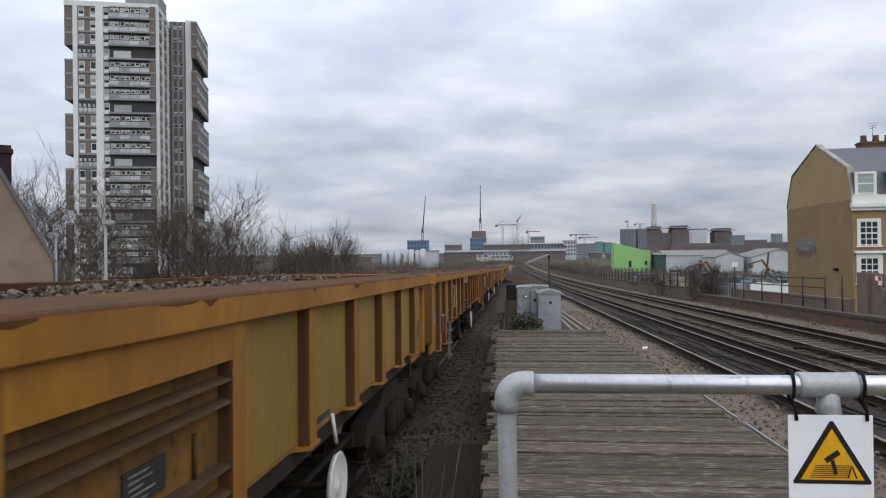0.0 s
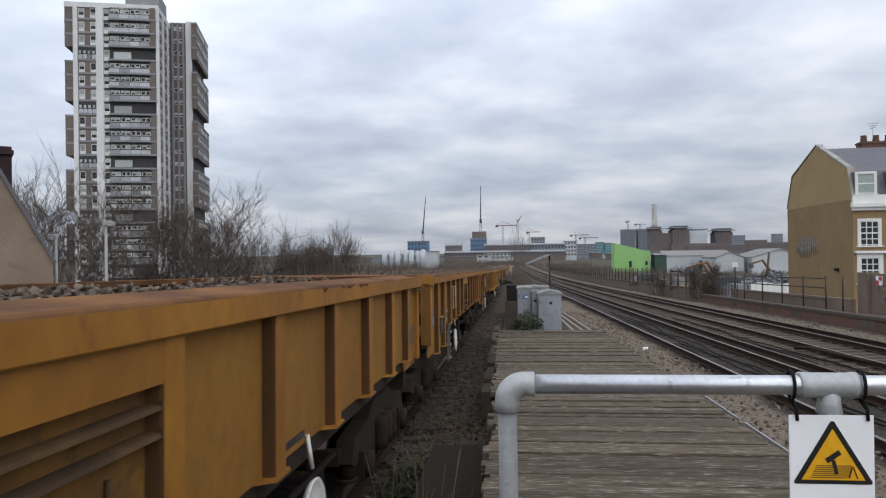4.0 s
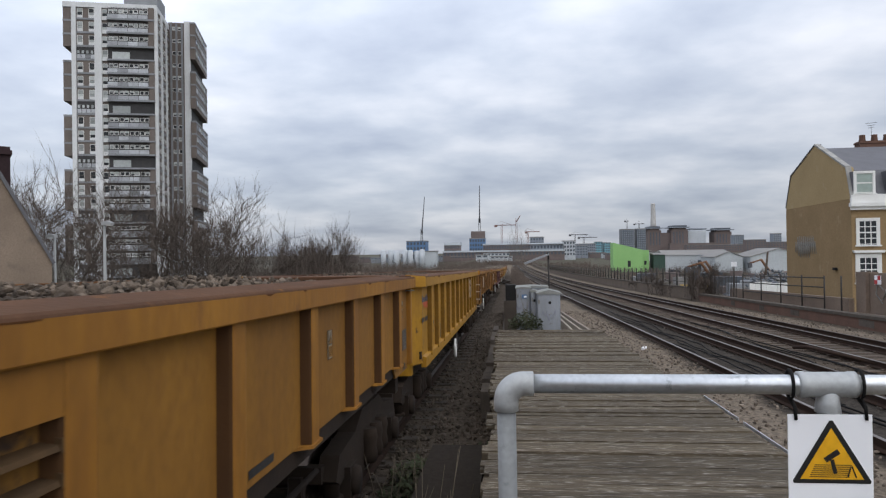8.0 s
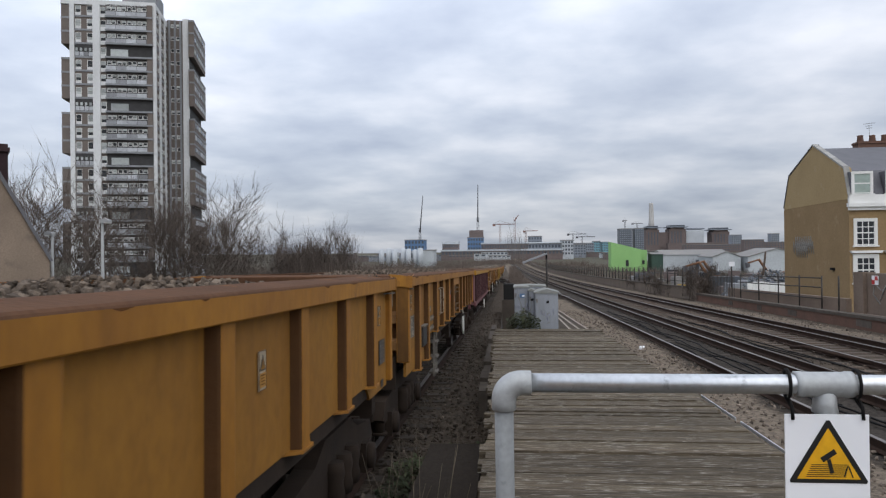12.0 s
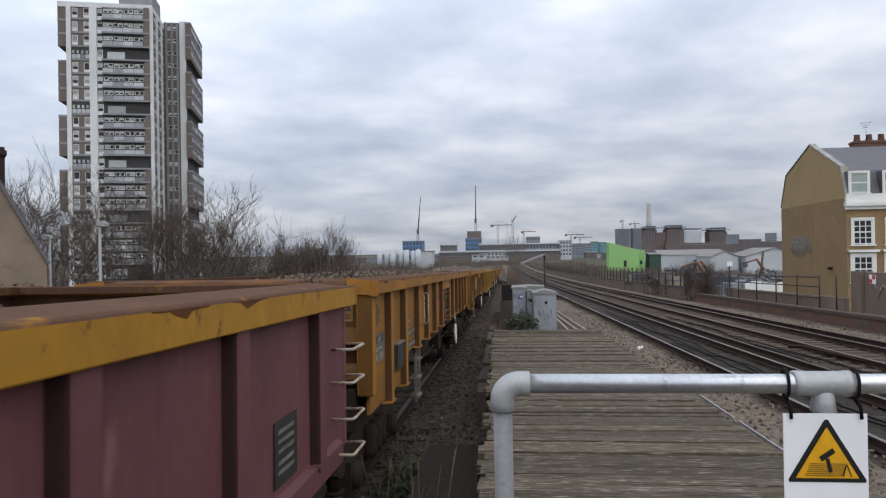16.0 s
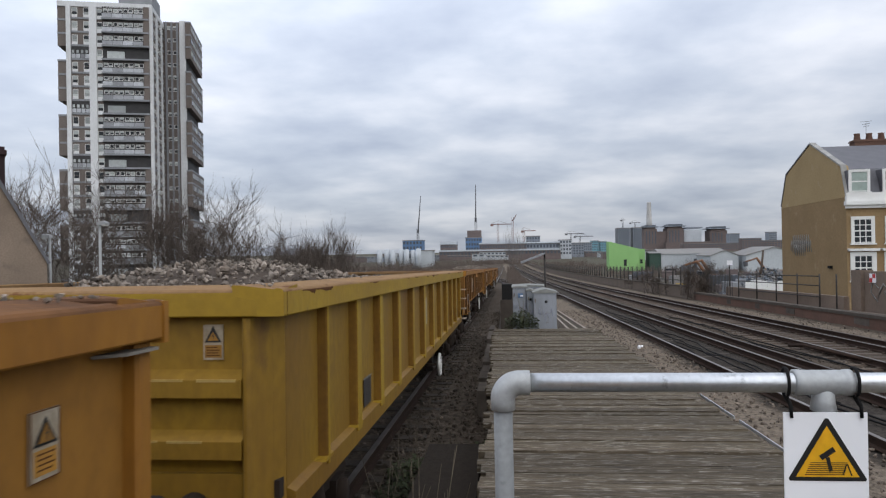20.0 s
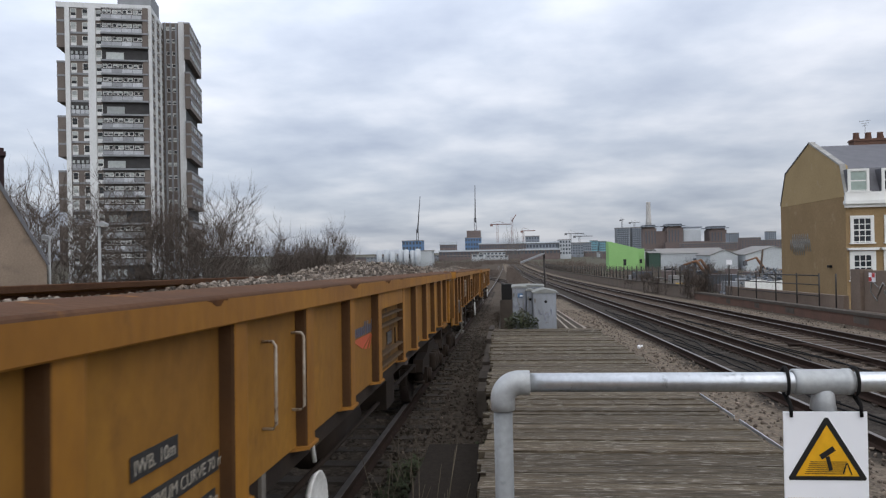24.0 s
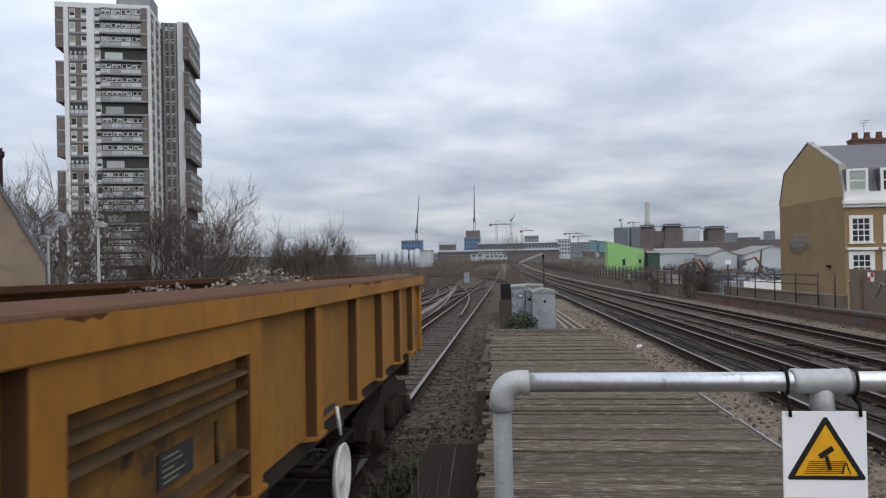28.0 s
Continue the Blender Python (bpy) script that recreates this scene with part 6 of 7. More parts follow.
def build_house():
    h = thing("brick_house", "yellow stock brick end-terrace house with a mansard slate roof", "house")
    lower = [(0, -5.6), (0, 4.96), (10.7, 4.96), (10.7, -5.6)]
    profile = [(0, 4.97), (0, 5.0), (0.62, 6.75), (5.2, 8.70), (9.6, 7.2), (10.7, 5.05), (10.7, 4.97)]
    bm = bmesh.new()
    prism(bm, lower, 0, 0.4, "x")
    part("gable_wall", bm, "brick", h, "brown stock brick lower gable wall")
    bm = bmesh.new()
    prism(bm, profile, 0.012, 0.4, "x")
    part("gable_wall", bm, "brickpale", h, "paler rebuilt upper gable wall")
    bm = bmesh.new()
    box(bm, 0.4, 12, 0, 0.35, -5.6, 4.95)
    part("front_wall", bm, "brick", h)
    bm = bmesh.new()
    box(bm, 0.4, 12, 10.4, 10.7, -5.6, 5.0)
    part("back_wall", bm, "brick", h)
    bm = bmesh.new()
    prism(bm, [(0.10, 5.0), (0.75, 6.60), (5.2, 8.50), (9.5, 7.05), (10.6, 5.0)], 0.35, 12, "x")
    part("roof", bm, "slate", h)
    # stone coping up the near side of the gable
    for (ya, za), (yb, zb) in zip(profile[1:4], profile[2:4]):
        n = max(2, int(math.hypot(yb - ya, zb - za) / 0.6))
        for k in range(n):
            a, b = k / n, (k + 0.96) / n
            bm = bmesh.new()
            prism(bm, [(ya + (yb - ya) * a, za + (zb - za) * a), (ya + (yb - ya) * b, za + (zb - za) * b), (ya + (yb - ya) * b - 0.02, za + (zb - za) * b + 0.10), (ya + (yb - ya) * a - 0.02, za + (zb - za) * a + 0.10)], -0.04, 0.27, "x")
            part("coping_stone", bm, "copingpale", h)
    bm = bmesh.new()
    prism(bm, [(5.2, 8.70), (9.6, 7.2), (10.7, 5.05), (10.76, 5.1), (9.66, 7.27), (5.2, 8.78)], -0.03, 0.4, "x")
    part("verge", bm, "slate", h)
    bm = bmesh.new()
    box(bm, -0.02, 12, -0.12, 0.10, 4.72, 5.18)
    box(bm, -0.12, 12, -0.30, 0.0, 4.50, 4.72)
    box(bm, -0.06, 12, -0.16, 0.0, 4.32, 4.50)
    part("cornice", bm, "stucco", h, "white moulded cornice and parapet", bevel=0.02)
    for k in range(6):
        x = 0.28 + 1.78 * k
        sash(h, x + 0.10, 2.40, 0.92, 1.30, 3, 4)
        sash(h, x + 0.10, 0.30, 0.92, 1.35, 3, 4, surround=0.22)
        bm = bmesh.new()
        prism(bm, [(x - 0.22, 1.92), (x + 1.34, 1.92), (x + 1.40, 2.06), (x - 0.28, 2.06)], -0.22, 0.0, "y")
        part("window_hood", bm, "stucco", h)
        d = bmesh.new()
        box(d, x - 0.16, x + 1.02, 0.06, 1.1, 5.1, 6.48)
        part("dormer", d, "slate", h)
        sash(h, x + 0.0, 5.28, 0.86, 1.08, 1, 2, y=0.02, surround=0.13, pane="greenblind" if k == 0 else "glass")
    # chimney stack and pots behind the ridge
    s = bmesh.new()
    box(s, 2.85, 9.5, 5.6, 6.4, 7.5, 8.95)
    box(s, 2.80, 9.55, 5.55, 6.45, 8.80, 8.90)
    stack = part("chimney", s, "redbrick", h)
    for k in range(9):
        b = bmesh.new()
        lathe(b, [(8.92, 0.19), (8.98, 0.21), (9.30, 0.17), (9.36, 0.20), (9.38, 0.13)], "z", 10, (3.15 + 0.72 * k, 6.0, 0))
        part("chimney_pot", b, "redbrick", stack)
    b = bmesh.new()
    tube(b, [(3.7, 6.0, 8.3), (3.7, 6.0, 10.0)], 0.012, 5)
    for z, w in ((10.1, 0.7), (9.95, 0.45), (9.8, 0.35)):
        tube(b, [(3.7 - w / 2, 6.0, z), (3.7 + w / 2, 6.0, z + 0.06)], 0.012, 4)
    part("aerial", b, "galvfence", h)
    # faded paint marks and small fittings on the gable
    for y, z, n in ((5.2, 1.75, 11), (5.5, 2.1, 9), (6.3, 1.5, 6)):
        for k in range(n):
            b = bmesh.new()
            tube(b, [(-0.006, y + 0.34 * k, z + 0.1), (-0.006, y + 0.34 * k + 0.2, z + 0.9), (-0.006, y + 0.34 * k + 0.34, z + 0.2)], 0.028, 4)
            part("paint_mark", b, "paintgrey", h, "faded grey painted scrawl")
    b = bmesh.new()
    box(b, -0.16, 0.0, 2.0, 2.35, 0.9, 1.05)
    part("vent", b, "darkpaint", h)
    h.matrix_basis = pose(18.97, 41.84, 0, 0, 0, -2.4)


build_house()


# ---- rendered gable house behind the train ----
def build_gable():
    h = thing("rendered_house", "beige rendered gable end with a dark sloping verge", "house", pose(-15.0, 22.0, 0, 0, 0, 40))
    bm = bmesh.new()
    prism(bm, [(-6, -6), (-6, 2.0), (-2.4, 6.7), (-1.12, 4.27), (-0.06, 2.27), (0.0, 2.10), (0.02, -6)], 0, 9, "y")
    part("wall", bm, "render", h)
    bm = bmesh.new()
    prism(bm, [(-2.4, 6.7), (-1.12, 4.27), (0.02, 2.08), (0.10, 2.12), (-1.03, 4.33), (-2.3, 6.75)], -0.10, 9.2, "y")
    part("roof", bm, "slate", h)
    bm = bmesh.new()
    box(bm, -1.95, -1.13, 0.1, 1.1, 3.6, 5.86)
    box(bm, -2.0, -1.08, 0.0, 1.2, 5.60, 5.74)
    part("chimney", bm, "sootbrick", h, bevel=0.02)


build_gable()


def street_lamp(x, y, z, reach):
    l = thing("platform_lamp", "grey steel lamp post with a flat lantern", "lamp post", group="lamp posts")
    bm = bmesh.new()
    tube(bm, [(x, y, land(x, y)), (x, y, z - 2.2), (x, y, z)], [0.065, 0.052, 0.042], 10)
    part("post", bm, "lampgrey", l)
    bm = bmesh.new()
    s = 1 if reach > 0 else -1
    prism(bm, [(x - 0.05 * s, z - 0.03), (x + reach, z - 0.02), (x + reach, z + 0.05), (x + reach * 0.5, z + 0.11), (x - 0.05 * s, z + 0.07)], y - 0.11, y + 0.11, "y")
    part("lantern", bm, "lampgrey", l, bevel=0.015)
    bm = bmesh.new()
    box(bm, *sorted((x + 0.1 * s, x + reach * 0.92)), y - 0.09, y + 0.09, z - 0.045, z - 0.028)
    part("lens", bm, "stucco", l)


street_lamp(-16.25, 24, 3.03, -0.24)
street_lamp(-13.17, 22, 3.35, 0.27)


# ---- trees ----
def bare_tree(x, y, height, spread, seed, stems=1, levels=5, label="leafless tree with fine grey-brown twigs", wide=0.80):
    """Tapered trunk with limbs that fork down to a haze of twigs."""
    rng = random.Random(seed)
    ground = land(x, y)
    limbs, twigs, fine_v, fine_f = [], [], [], []

    def grow(p, d, length, r, level):
        n = 3
        pts, radii = [p], [r]
        for k in range(n):
            d = (d + Vector((rng.uniform(-1, 1), rng.uniform(-1, 1), rng.uniform(-0.35, 0.55))) * 0.17).normalized()
            p = p + d * length / n
            pts.append(p)
            radii.append(r * (1 - 0.45 * (k + 1) / n))
        (limbs if level < 2 else twigs).append((pts, radii))
        if level >= levels:
            for _ in range(3):
                q = pts[rng.choice((1, 2, 3))]
                e = (d + Vector((rng.uniform(-1, 1), rng.uniform(-1, 1), rng.uniform(-0.2, 1.0))) * 0.8).normalized() * length * rng.uniform(0.6, 1.3)
                w = rng.uniform(0.006, 0.009) * min(1.0, height / 7)
                n = len(fine_v)
                fine_v.extend([tuple(q + Vector((w, 0, 0))), tuple(q + Vector((-w * 0.5, w * 0.87, 0))), tuple(q + Vector((-w * 0.5, -w * 0.87, 0))), tuple(q + e)])
                fine_f.extend([(n, n + 1, n + 3), (n + 1, n + 2, n + 3), (n + 2, n, n + 3)])
            return
        for k in range(rng.choice((2, 3, 3)) + (1 if level >= 2 else 0)):
            q = rng.choice(pts[1:]) if k else pts[-1]
            side = Vector((rng.uniform(-1, 1), rng.uniform(-1, 1), rng.uniform(-0.1, 0.8))).normalized()
            nd = (d * 0.75 + side * (wide if level else spread)).normalized()
            grow(q, nd, length * rng.uniform(0.55, 0.82), max(radii[-1] * rng.uniform(0.55, 0.8), min(0.013, 0.0014 * height)), level + 1)
    for s in range(stems):
        start = Vector((x + rng.uniform(-0.6, 0.6) * (stems > 1), y + rng.uniform(-0.6, 0.6) * (stems > 1), ground - 0.1))
        grow(start, Vector((rng.uniform(-0.15, 0.15), rng.uniform(-0.15, 0.15), 1)).normalized(), height * 0.36, height * 0.013 + min(0.03, 0.004 * height), 0)
    tree = thing("bare_tree", label, "tree", group="bare trees")
    for name, items, sides, mat in (("trunk", limbs, 7, "bark"), ("crown", twigs, 3, "twig")):
        bm = bmesh.new()
        for pts, radii in items:
            tube(bm, pts, radii, sides)
        part(name, bm, mat, tree)
    tagged(part("fine_twig", raw("fine_twig", fine_v, fine_f, ["twig"]), None, tree), kind="stuff")
    return tree


bare_tree(-24.6, 36.5, 13.6, 1.0, 11, 2)
bare_tree(-23.5, 37.5, 13.2, 1.0, 12, 1)
bare_tree(-25.8, 38.5, 13.2, 1.0, 13, 2)
bare_tree(-23.2, 46, 14.0, 0.9, 14, 2)
bare_tree(-21.4, 45, 12.7, 0.9, 15, 2)
bare_tree(-20.0, 46, 11.7, 1.0, 16, 2)
bare_tree(-18.7, 47, 10.6, 1.0, 17, 2)
bare_tree(-22.2, 52, 12.4, 0.9, 18, 2)
for x, y, h, seed in ((-27.2, 45, 8.6, 21), (-25.2, 47, 9.0, 24), (-27.4, 60, 13.0, 26), (-25.0, 58, 11.5, 28), (-22.6, 57, 9.0, 29)):
    bare_tree(x, y, h, 0.7, seed, 2)
for k in range(11):
    bare_tree(-28.2 + 0.75 * k, 84 + 2.5 * (k % 3), 9.6 + 0.9 * math.sin(k * 2.1), 0.2, 30 + k, 5, 4, "dense leafless thicket tree with upright twigs", 0.26)


def scrub(label, count, where, size, seed, mat="brush", spread=(0.1, 0.7)):
    """A bank of leafless scrub: thousands of thin upright twigs in tufts."""
    rng = random.Random(seed)
    verts, faces = [], []
    for _ in range(count):
        x, y, z = where(rng)
        h = (size(x) if callable(size) else size) * rng.uniform(0.4, 1.0)
        big = h / 0.7
        for k in range(9):
            a, lean = rng.uniform(0, 6.28), rng.uniform(*spread)
            d = Vector((math.cos(a) * lean, math.sin(a) * lean, 1)).normalized() * h * rng.uniform(0.6, 1.1)
            w = Vector((-math.sin(a), math.cos(a), 0)) * rng.uniform(0.010, 0.024) * (big / 1.5) ** 0.35
            p = Vector((x + rng.uniform(-0.2, 0.2) * big, y + rng.uniform(-0.2, 0.2) * big, z))
            n = len(verts)
            m = p + d * 0.55 + Vector((rng.uniform(-0.1, 0.1), rng.uniform(-0.1, 0.1), 0)) * big
            verts += [tuple(p - w), tuple(p + w), tuple(m + w * 0.8), tuple(m - w * 0.8), tuple(p + d)]
            faces += [(n, n + 1, n + 2, n + 3), (n + 3, n + 2, n + 4)]
    return tagged(new("scrub_bank", raw("scrub_bank", verts, faces, [mat])), label, "scrub", kind="stuff")


M["farscrub"] = material("far_winter_trees", (0.15, 0.14, 0.13), (0.11, 0.105, 0.10), 1.0, scale=0.1, fine=1, bump=0.0)


def on_land(x, y):
    return x, y, land(x, y)


scrub("brown leafless scrub on the bank behind the train", 2600, lambda r: on_land(r.uniform(-34, -12), r.uniform(30, 110)), 3.4, 51)
def thicket_height(x):
    """A high bank of saplings, a dip, then a flat-topped clump that ends steeply."""
    ripple = 0.92 + 0.20 * noise.noise((x * 0.9, 3.7, 0.0)) + 0.16 * noise.noise((x * 3.1, 1.3, 0.0))
    clump = 2.6 + 6.4 * max(0.0, 1 - abs((x + 24.5) / 4.9) ** 5) ** 0.5
    bank = 7.2 if x < -31.5 else 7.2 - 1.2 * min((x + 31.5) / 1.6, 1.0) if x < -28.5 else 0.0
    return max(clump, bank) * ripple


scrub("dense thicket of upright leafless stems", 4200, lambda r: on_land(r.uniform(-37.5, -17.0), r.uniform(82, 93)), thicket_height, 61, "brush", (0.02, 0.22))
scrub("brown leafless scrub in front of the thicket", 900, lambda r: on_land(r.uniform(-34, -21), r.uniform(58, 78)), 4.0, 71)
scrub("tall narrow leafless poplar beside the line", 14, lambda r: (2.7 + r.uniform(-0.5, 0.5), 300 + r.uniform(-1, 1), -3.0 + 5 * r.random()), 15, 75, "farscrub", (0.0, 0.07))
scrub("dark scrub behind the junction", 1500, lambda r: on_land(r.uniform(-26, -2.5), r.uniform(150, 190)), 1.9, 72)
scrub("low brown scrub beside the junction", 500, lambda r: on_land(r.uniform(-11.5, -8.2), r.uniform(60, 150)), 0.9, 73)
scrub("dark weeds between the lines", 700, lambda r: on_land(r.uniform(0.2, 2.4), r.uniform(60, 200)), 1.3, 74)
scrub("brown leafless scrub beside the junction", 1500, lambda r: on_land(r.uniform(-60, -30), r.uniform(110, 240)), 5.5, 52)
scrub("brown scrub between the diverging lines", 900, lambda r: on_land(r.uniform(-30, -11), r.uniform(140, 330)), 2.6, 62)
scrub("low dark weeds between the lines", 900, lambda r: on_land(r.uniform(-0.2, 2.6), r.uniform(24, 300)), 0.7, 63)
scrub("dark scrub closing the far cutting", 700, lambda r: on_land(r.uniform(-40, 40), r.uniform(335, 400)), 4.5, 64)
scrub("dark scrub along the far bank", 1800, lambda r: on_land(r.uniform(16, 70), r.uniform(120, 330)), 3.2, 53)
scrub("low weeds and scrub beyond the parapet", 700, lambda r: on_land(14.4 + 2 * r.random(), r.uniform(48, 160)), 1.5, 54)
for x, y, h, seed in ((12.75, 51.0, 2.5, 81), (13.3, 51.6, 2.9, 82), (13.9, 52.0, 2.6, 83), (12.0, 62.0, 2.1, 85), (12.1, 61.2, 1.7, 86), (12.0, 56.5, 1.0, 87), (12.05, 73.0, 1.2, 88)):
    bare_tree(x, y, h, 1.0, seed, 4, 5, "bare grey-brown bush growing by the parapet")
scrub("dry undergrowth below the parapet bushes", 210, lambda r: (13.2 + r.uniform(-0.7, 0.7), 51.2 + r.uniform(-1.6, 1.6), -1.3 + 1.1 * r.random()), 1.0, 56, "brush", (0.2, 1.1))
scrub("far winter trees on the skyline", 1100, lambda r: (r.uniform(-420, -40), r.uniform(420, 760), GROUND), 9, 57, "farscrub")
scrub("far winter trees on the skyline", 700, lambda r: (r.uniform(60, 420), r.uniform(520, 900), GROUND), 8, 58, "farscrub")


# ---- parapet, walls and railings on the far side ----
def build_parapet():
    w = thing("parapet_wall", "low stained brick parapet beyond the tracks", "wall", kind="structure")

    def run(name, mat, x, y0, y1, lo, hi, thick, label="", bevel=0.0):
        bm = bmesh.new()
        steps = max(1, int((y1 - y0) / 12))
        pts = [y0 + (y1 - y0) * i / steps for i in range(steps + 1)]
        me = swept(name, [(0, lo), (thick, lo), (thick, hi), (0, hi)], [(x - 0.012 * y, y, zr(y)) for y in pts], [mat])
        bm.free()
        return part(name, me, None, w, label)
    run("plinth", "redbrick", 13.25, 12, 50, -0.6, 0.22, 0.30, "stained red brick plinth")
    run("plinth_cap", "coping", 13.20, 12, 50, 0.22, 0.34, 0.42)
    run("ledge", "render_dull", 13.65, 12, 50, -0.8, 0.20, 1.2)
    run("low_wall", "render_dull", 14.45, 31.4, 47, -0.8, 0.78, 0.22, "low pinkish rendered wall")
    run("parapet", "brick_dull", 13.25, 50, 330, -0.8, 0.62, 0.40, "dull brown brick parapet")
    run("parapet_cap", "coping", 13.20, 50, 330, 0.62, 0.72, 0.50)
    run("high_wall", "render_dull", 14.9, 10, 31, -0.8, 1.85, 0.30, "brown rendered wall with pale scrawl")
    run("pier", "render_dull", 14.75, 30.6, 31.4, -0.8, 1.9, 0.5)
    rng = random.Random(8)
    for k in range(7):
        y = 26.5 + 0.55 * k
        bm = bmesh.new()
        x = 14.885 - 0.012 * y
        pts = [(x, y + rng.uniform(-0.4, 0.4), zr(y) + rng.uniform(0.5, 1.5)) for _ in range(4)]
        tube(bm, pts, 0.024, 4)
        part("scrawl", bm, "copingpale", w, "pale painted scrawl")
    for k in range(5):
        y = 23 + 5.2 * k + rng.uniform(-1.5, 1.5)
        bm = bmesh.new()
        box(bm, 13.235 - 0.012 * y, 13.245 - 0.012 * y, y, y + rng.uniform(0.5, 1.2), zr(y) - 0.1, zr(y) + 0.16)
        part("paint_patch", bm, "coping", w, "flaking pale paint patch")


M["brick_dull"] = material("dull_brick", (0.165, 0.125, 0.095), (0.11, 0.085, 0.065), 0.95, scale=0.8, fine=10, bump=0.2, wear=(0.22, 0.19, 0.16), wear_at=0.65)
M["render_dull"] = material("stained_render", (0.20, 0.148, 0.112), (0.135, 0.10, 0.077), 0.95, scale=0.7, fine=12, bump=0.2)
build_parapet()


def build_railing():
    r = thing("yard_railing", "dark tubular steel railing along the parapet", "railing")
    posts = [(14.25 - 0.012 * y, y) for y in (31.6, 33.2, 35.6, 38.2, 41.0, 44.0)]
    for x, y in posts:
        bm = bmesh.new()
        tube(bm, [(x, y, zr(y) + 0.15), (x, y, zr(y) + 1.72)], 0.034, 7)
        part("post", bm, "galvfence", r)
    for h in (0.70, 1.20, 1.62):
        bm = bmesh.new()
        tube(bm, [(x, y, zr(y) + h) for x, y in posts[1:]], 0.028, 6)
        part("rail", bm, "galvfence", r)
    sign = thing("small_red_sign", "small red and white notice on the wall", "sign")
    y = 29.9
    x = 14.86 - 0.012 * y
    bm = bmesh.new()
    box(bm, x, x + 0.03, y - 0.24, y + 0.24, zr(y) + 1.40, zr(y) + 1.76)
    part("board", bm, "signwhite", sign)
    for a, b in ((-0.23, 1.58), (0.01, 1.41)):
        bm = bmesh.new()
        box(bm, x - 0.006, x, y + a, y + a + 0.22, zr(y) + b, zr(y) + b + 0.17)
        part("red_square", bm, "signred", sign)


build_railing()


def build_fence():
    f = thing("post_fence", "dark steel post fence along the parapet", "fence")
    bm = bmesh.new()
    tube(bm, [(0, 0, 0), (0, 0, 1.35)], 0.06, 5)
    me = mesh_of("post", bm, "galvfence")
    y = 52.0
    pts = []
    while y < 220:
        x = 13.45 - 0.012 * y
        part("post", me, None, f, at=pose(x, y, zr(y) + 0.72))
        pts.append((x, y))
        y += 2.4
    for h in (0.35, 0.9):
        bm = bmesh.new()
        tube(bm, [(x, y, zr(y) + 0.72 + h) for x, y in pts], 0.03, 4)
        part("rail", bm, "galvfence", f)
    p = thing("mesh_gate", "grey steel mesh panel by the parapet bush", "fence")
    for k in range(26):
        bm = bmesh.new()
        y = 44.6 + 0.3 * k
        box(bm, 14.05 - 0.012 * y, 14.08 - 0.012 * y, y, y + 0.05, zr(y) + 0.2, zr(y) + 1.6)
        part("slat", bm, "galvfence", p)


build_fence()


# ---- yard, sheds and skyline ----
def shed(name, label, x0, x1, y0, y1, eave, ridge, wall, roof, axis="y"):
    s = thing(name, label, "industrial shed")
    bm = bmesh.new()
    m = (x0 + x1) / 2
    if axis == "y":
        prism(bm, [(x0, GROUND), (x1, GROUND), (x1, eave), (m, ridge), (x0, eave)], y0, y1, "y")
    else:
        box(bm, x0, x1, y0, y1, GROUND, eave)
    part("wall", bm, wall, s)
    bm = bmesh.new()
    if axis == "y":
        prism(bm, [(x0 - 0.3, eave), (m, ridge), (x1 + 0.3, eave), (x1 + 0.3, eave + 0.25), (m, ridge + 0.25), (x0 - 0.3, eave + 0.25)], y0 - 0.3, y1 + 0.3, "y")
    else:
        prism(bm, [(y0 - 0.4, eave), ((y0 + y1) / 2, ridge), (y1 + 0.4, eave)], x0 - 0.3, x1 + 0.3, "x")
    part("roof", bm, roof, s)
    return s


def opening(s, name, x0, x1, y, z0, z1, mat):
    bm = bmesh.new()
    box(bm, x0, x1, y - 0.15, y - 0.02, z0, z1)
    part(name, bm, mat, s)


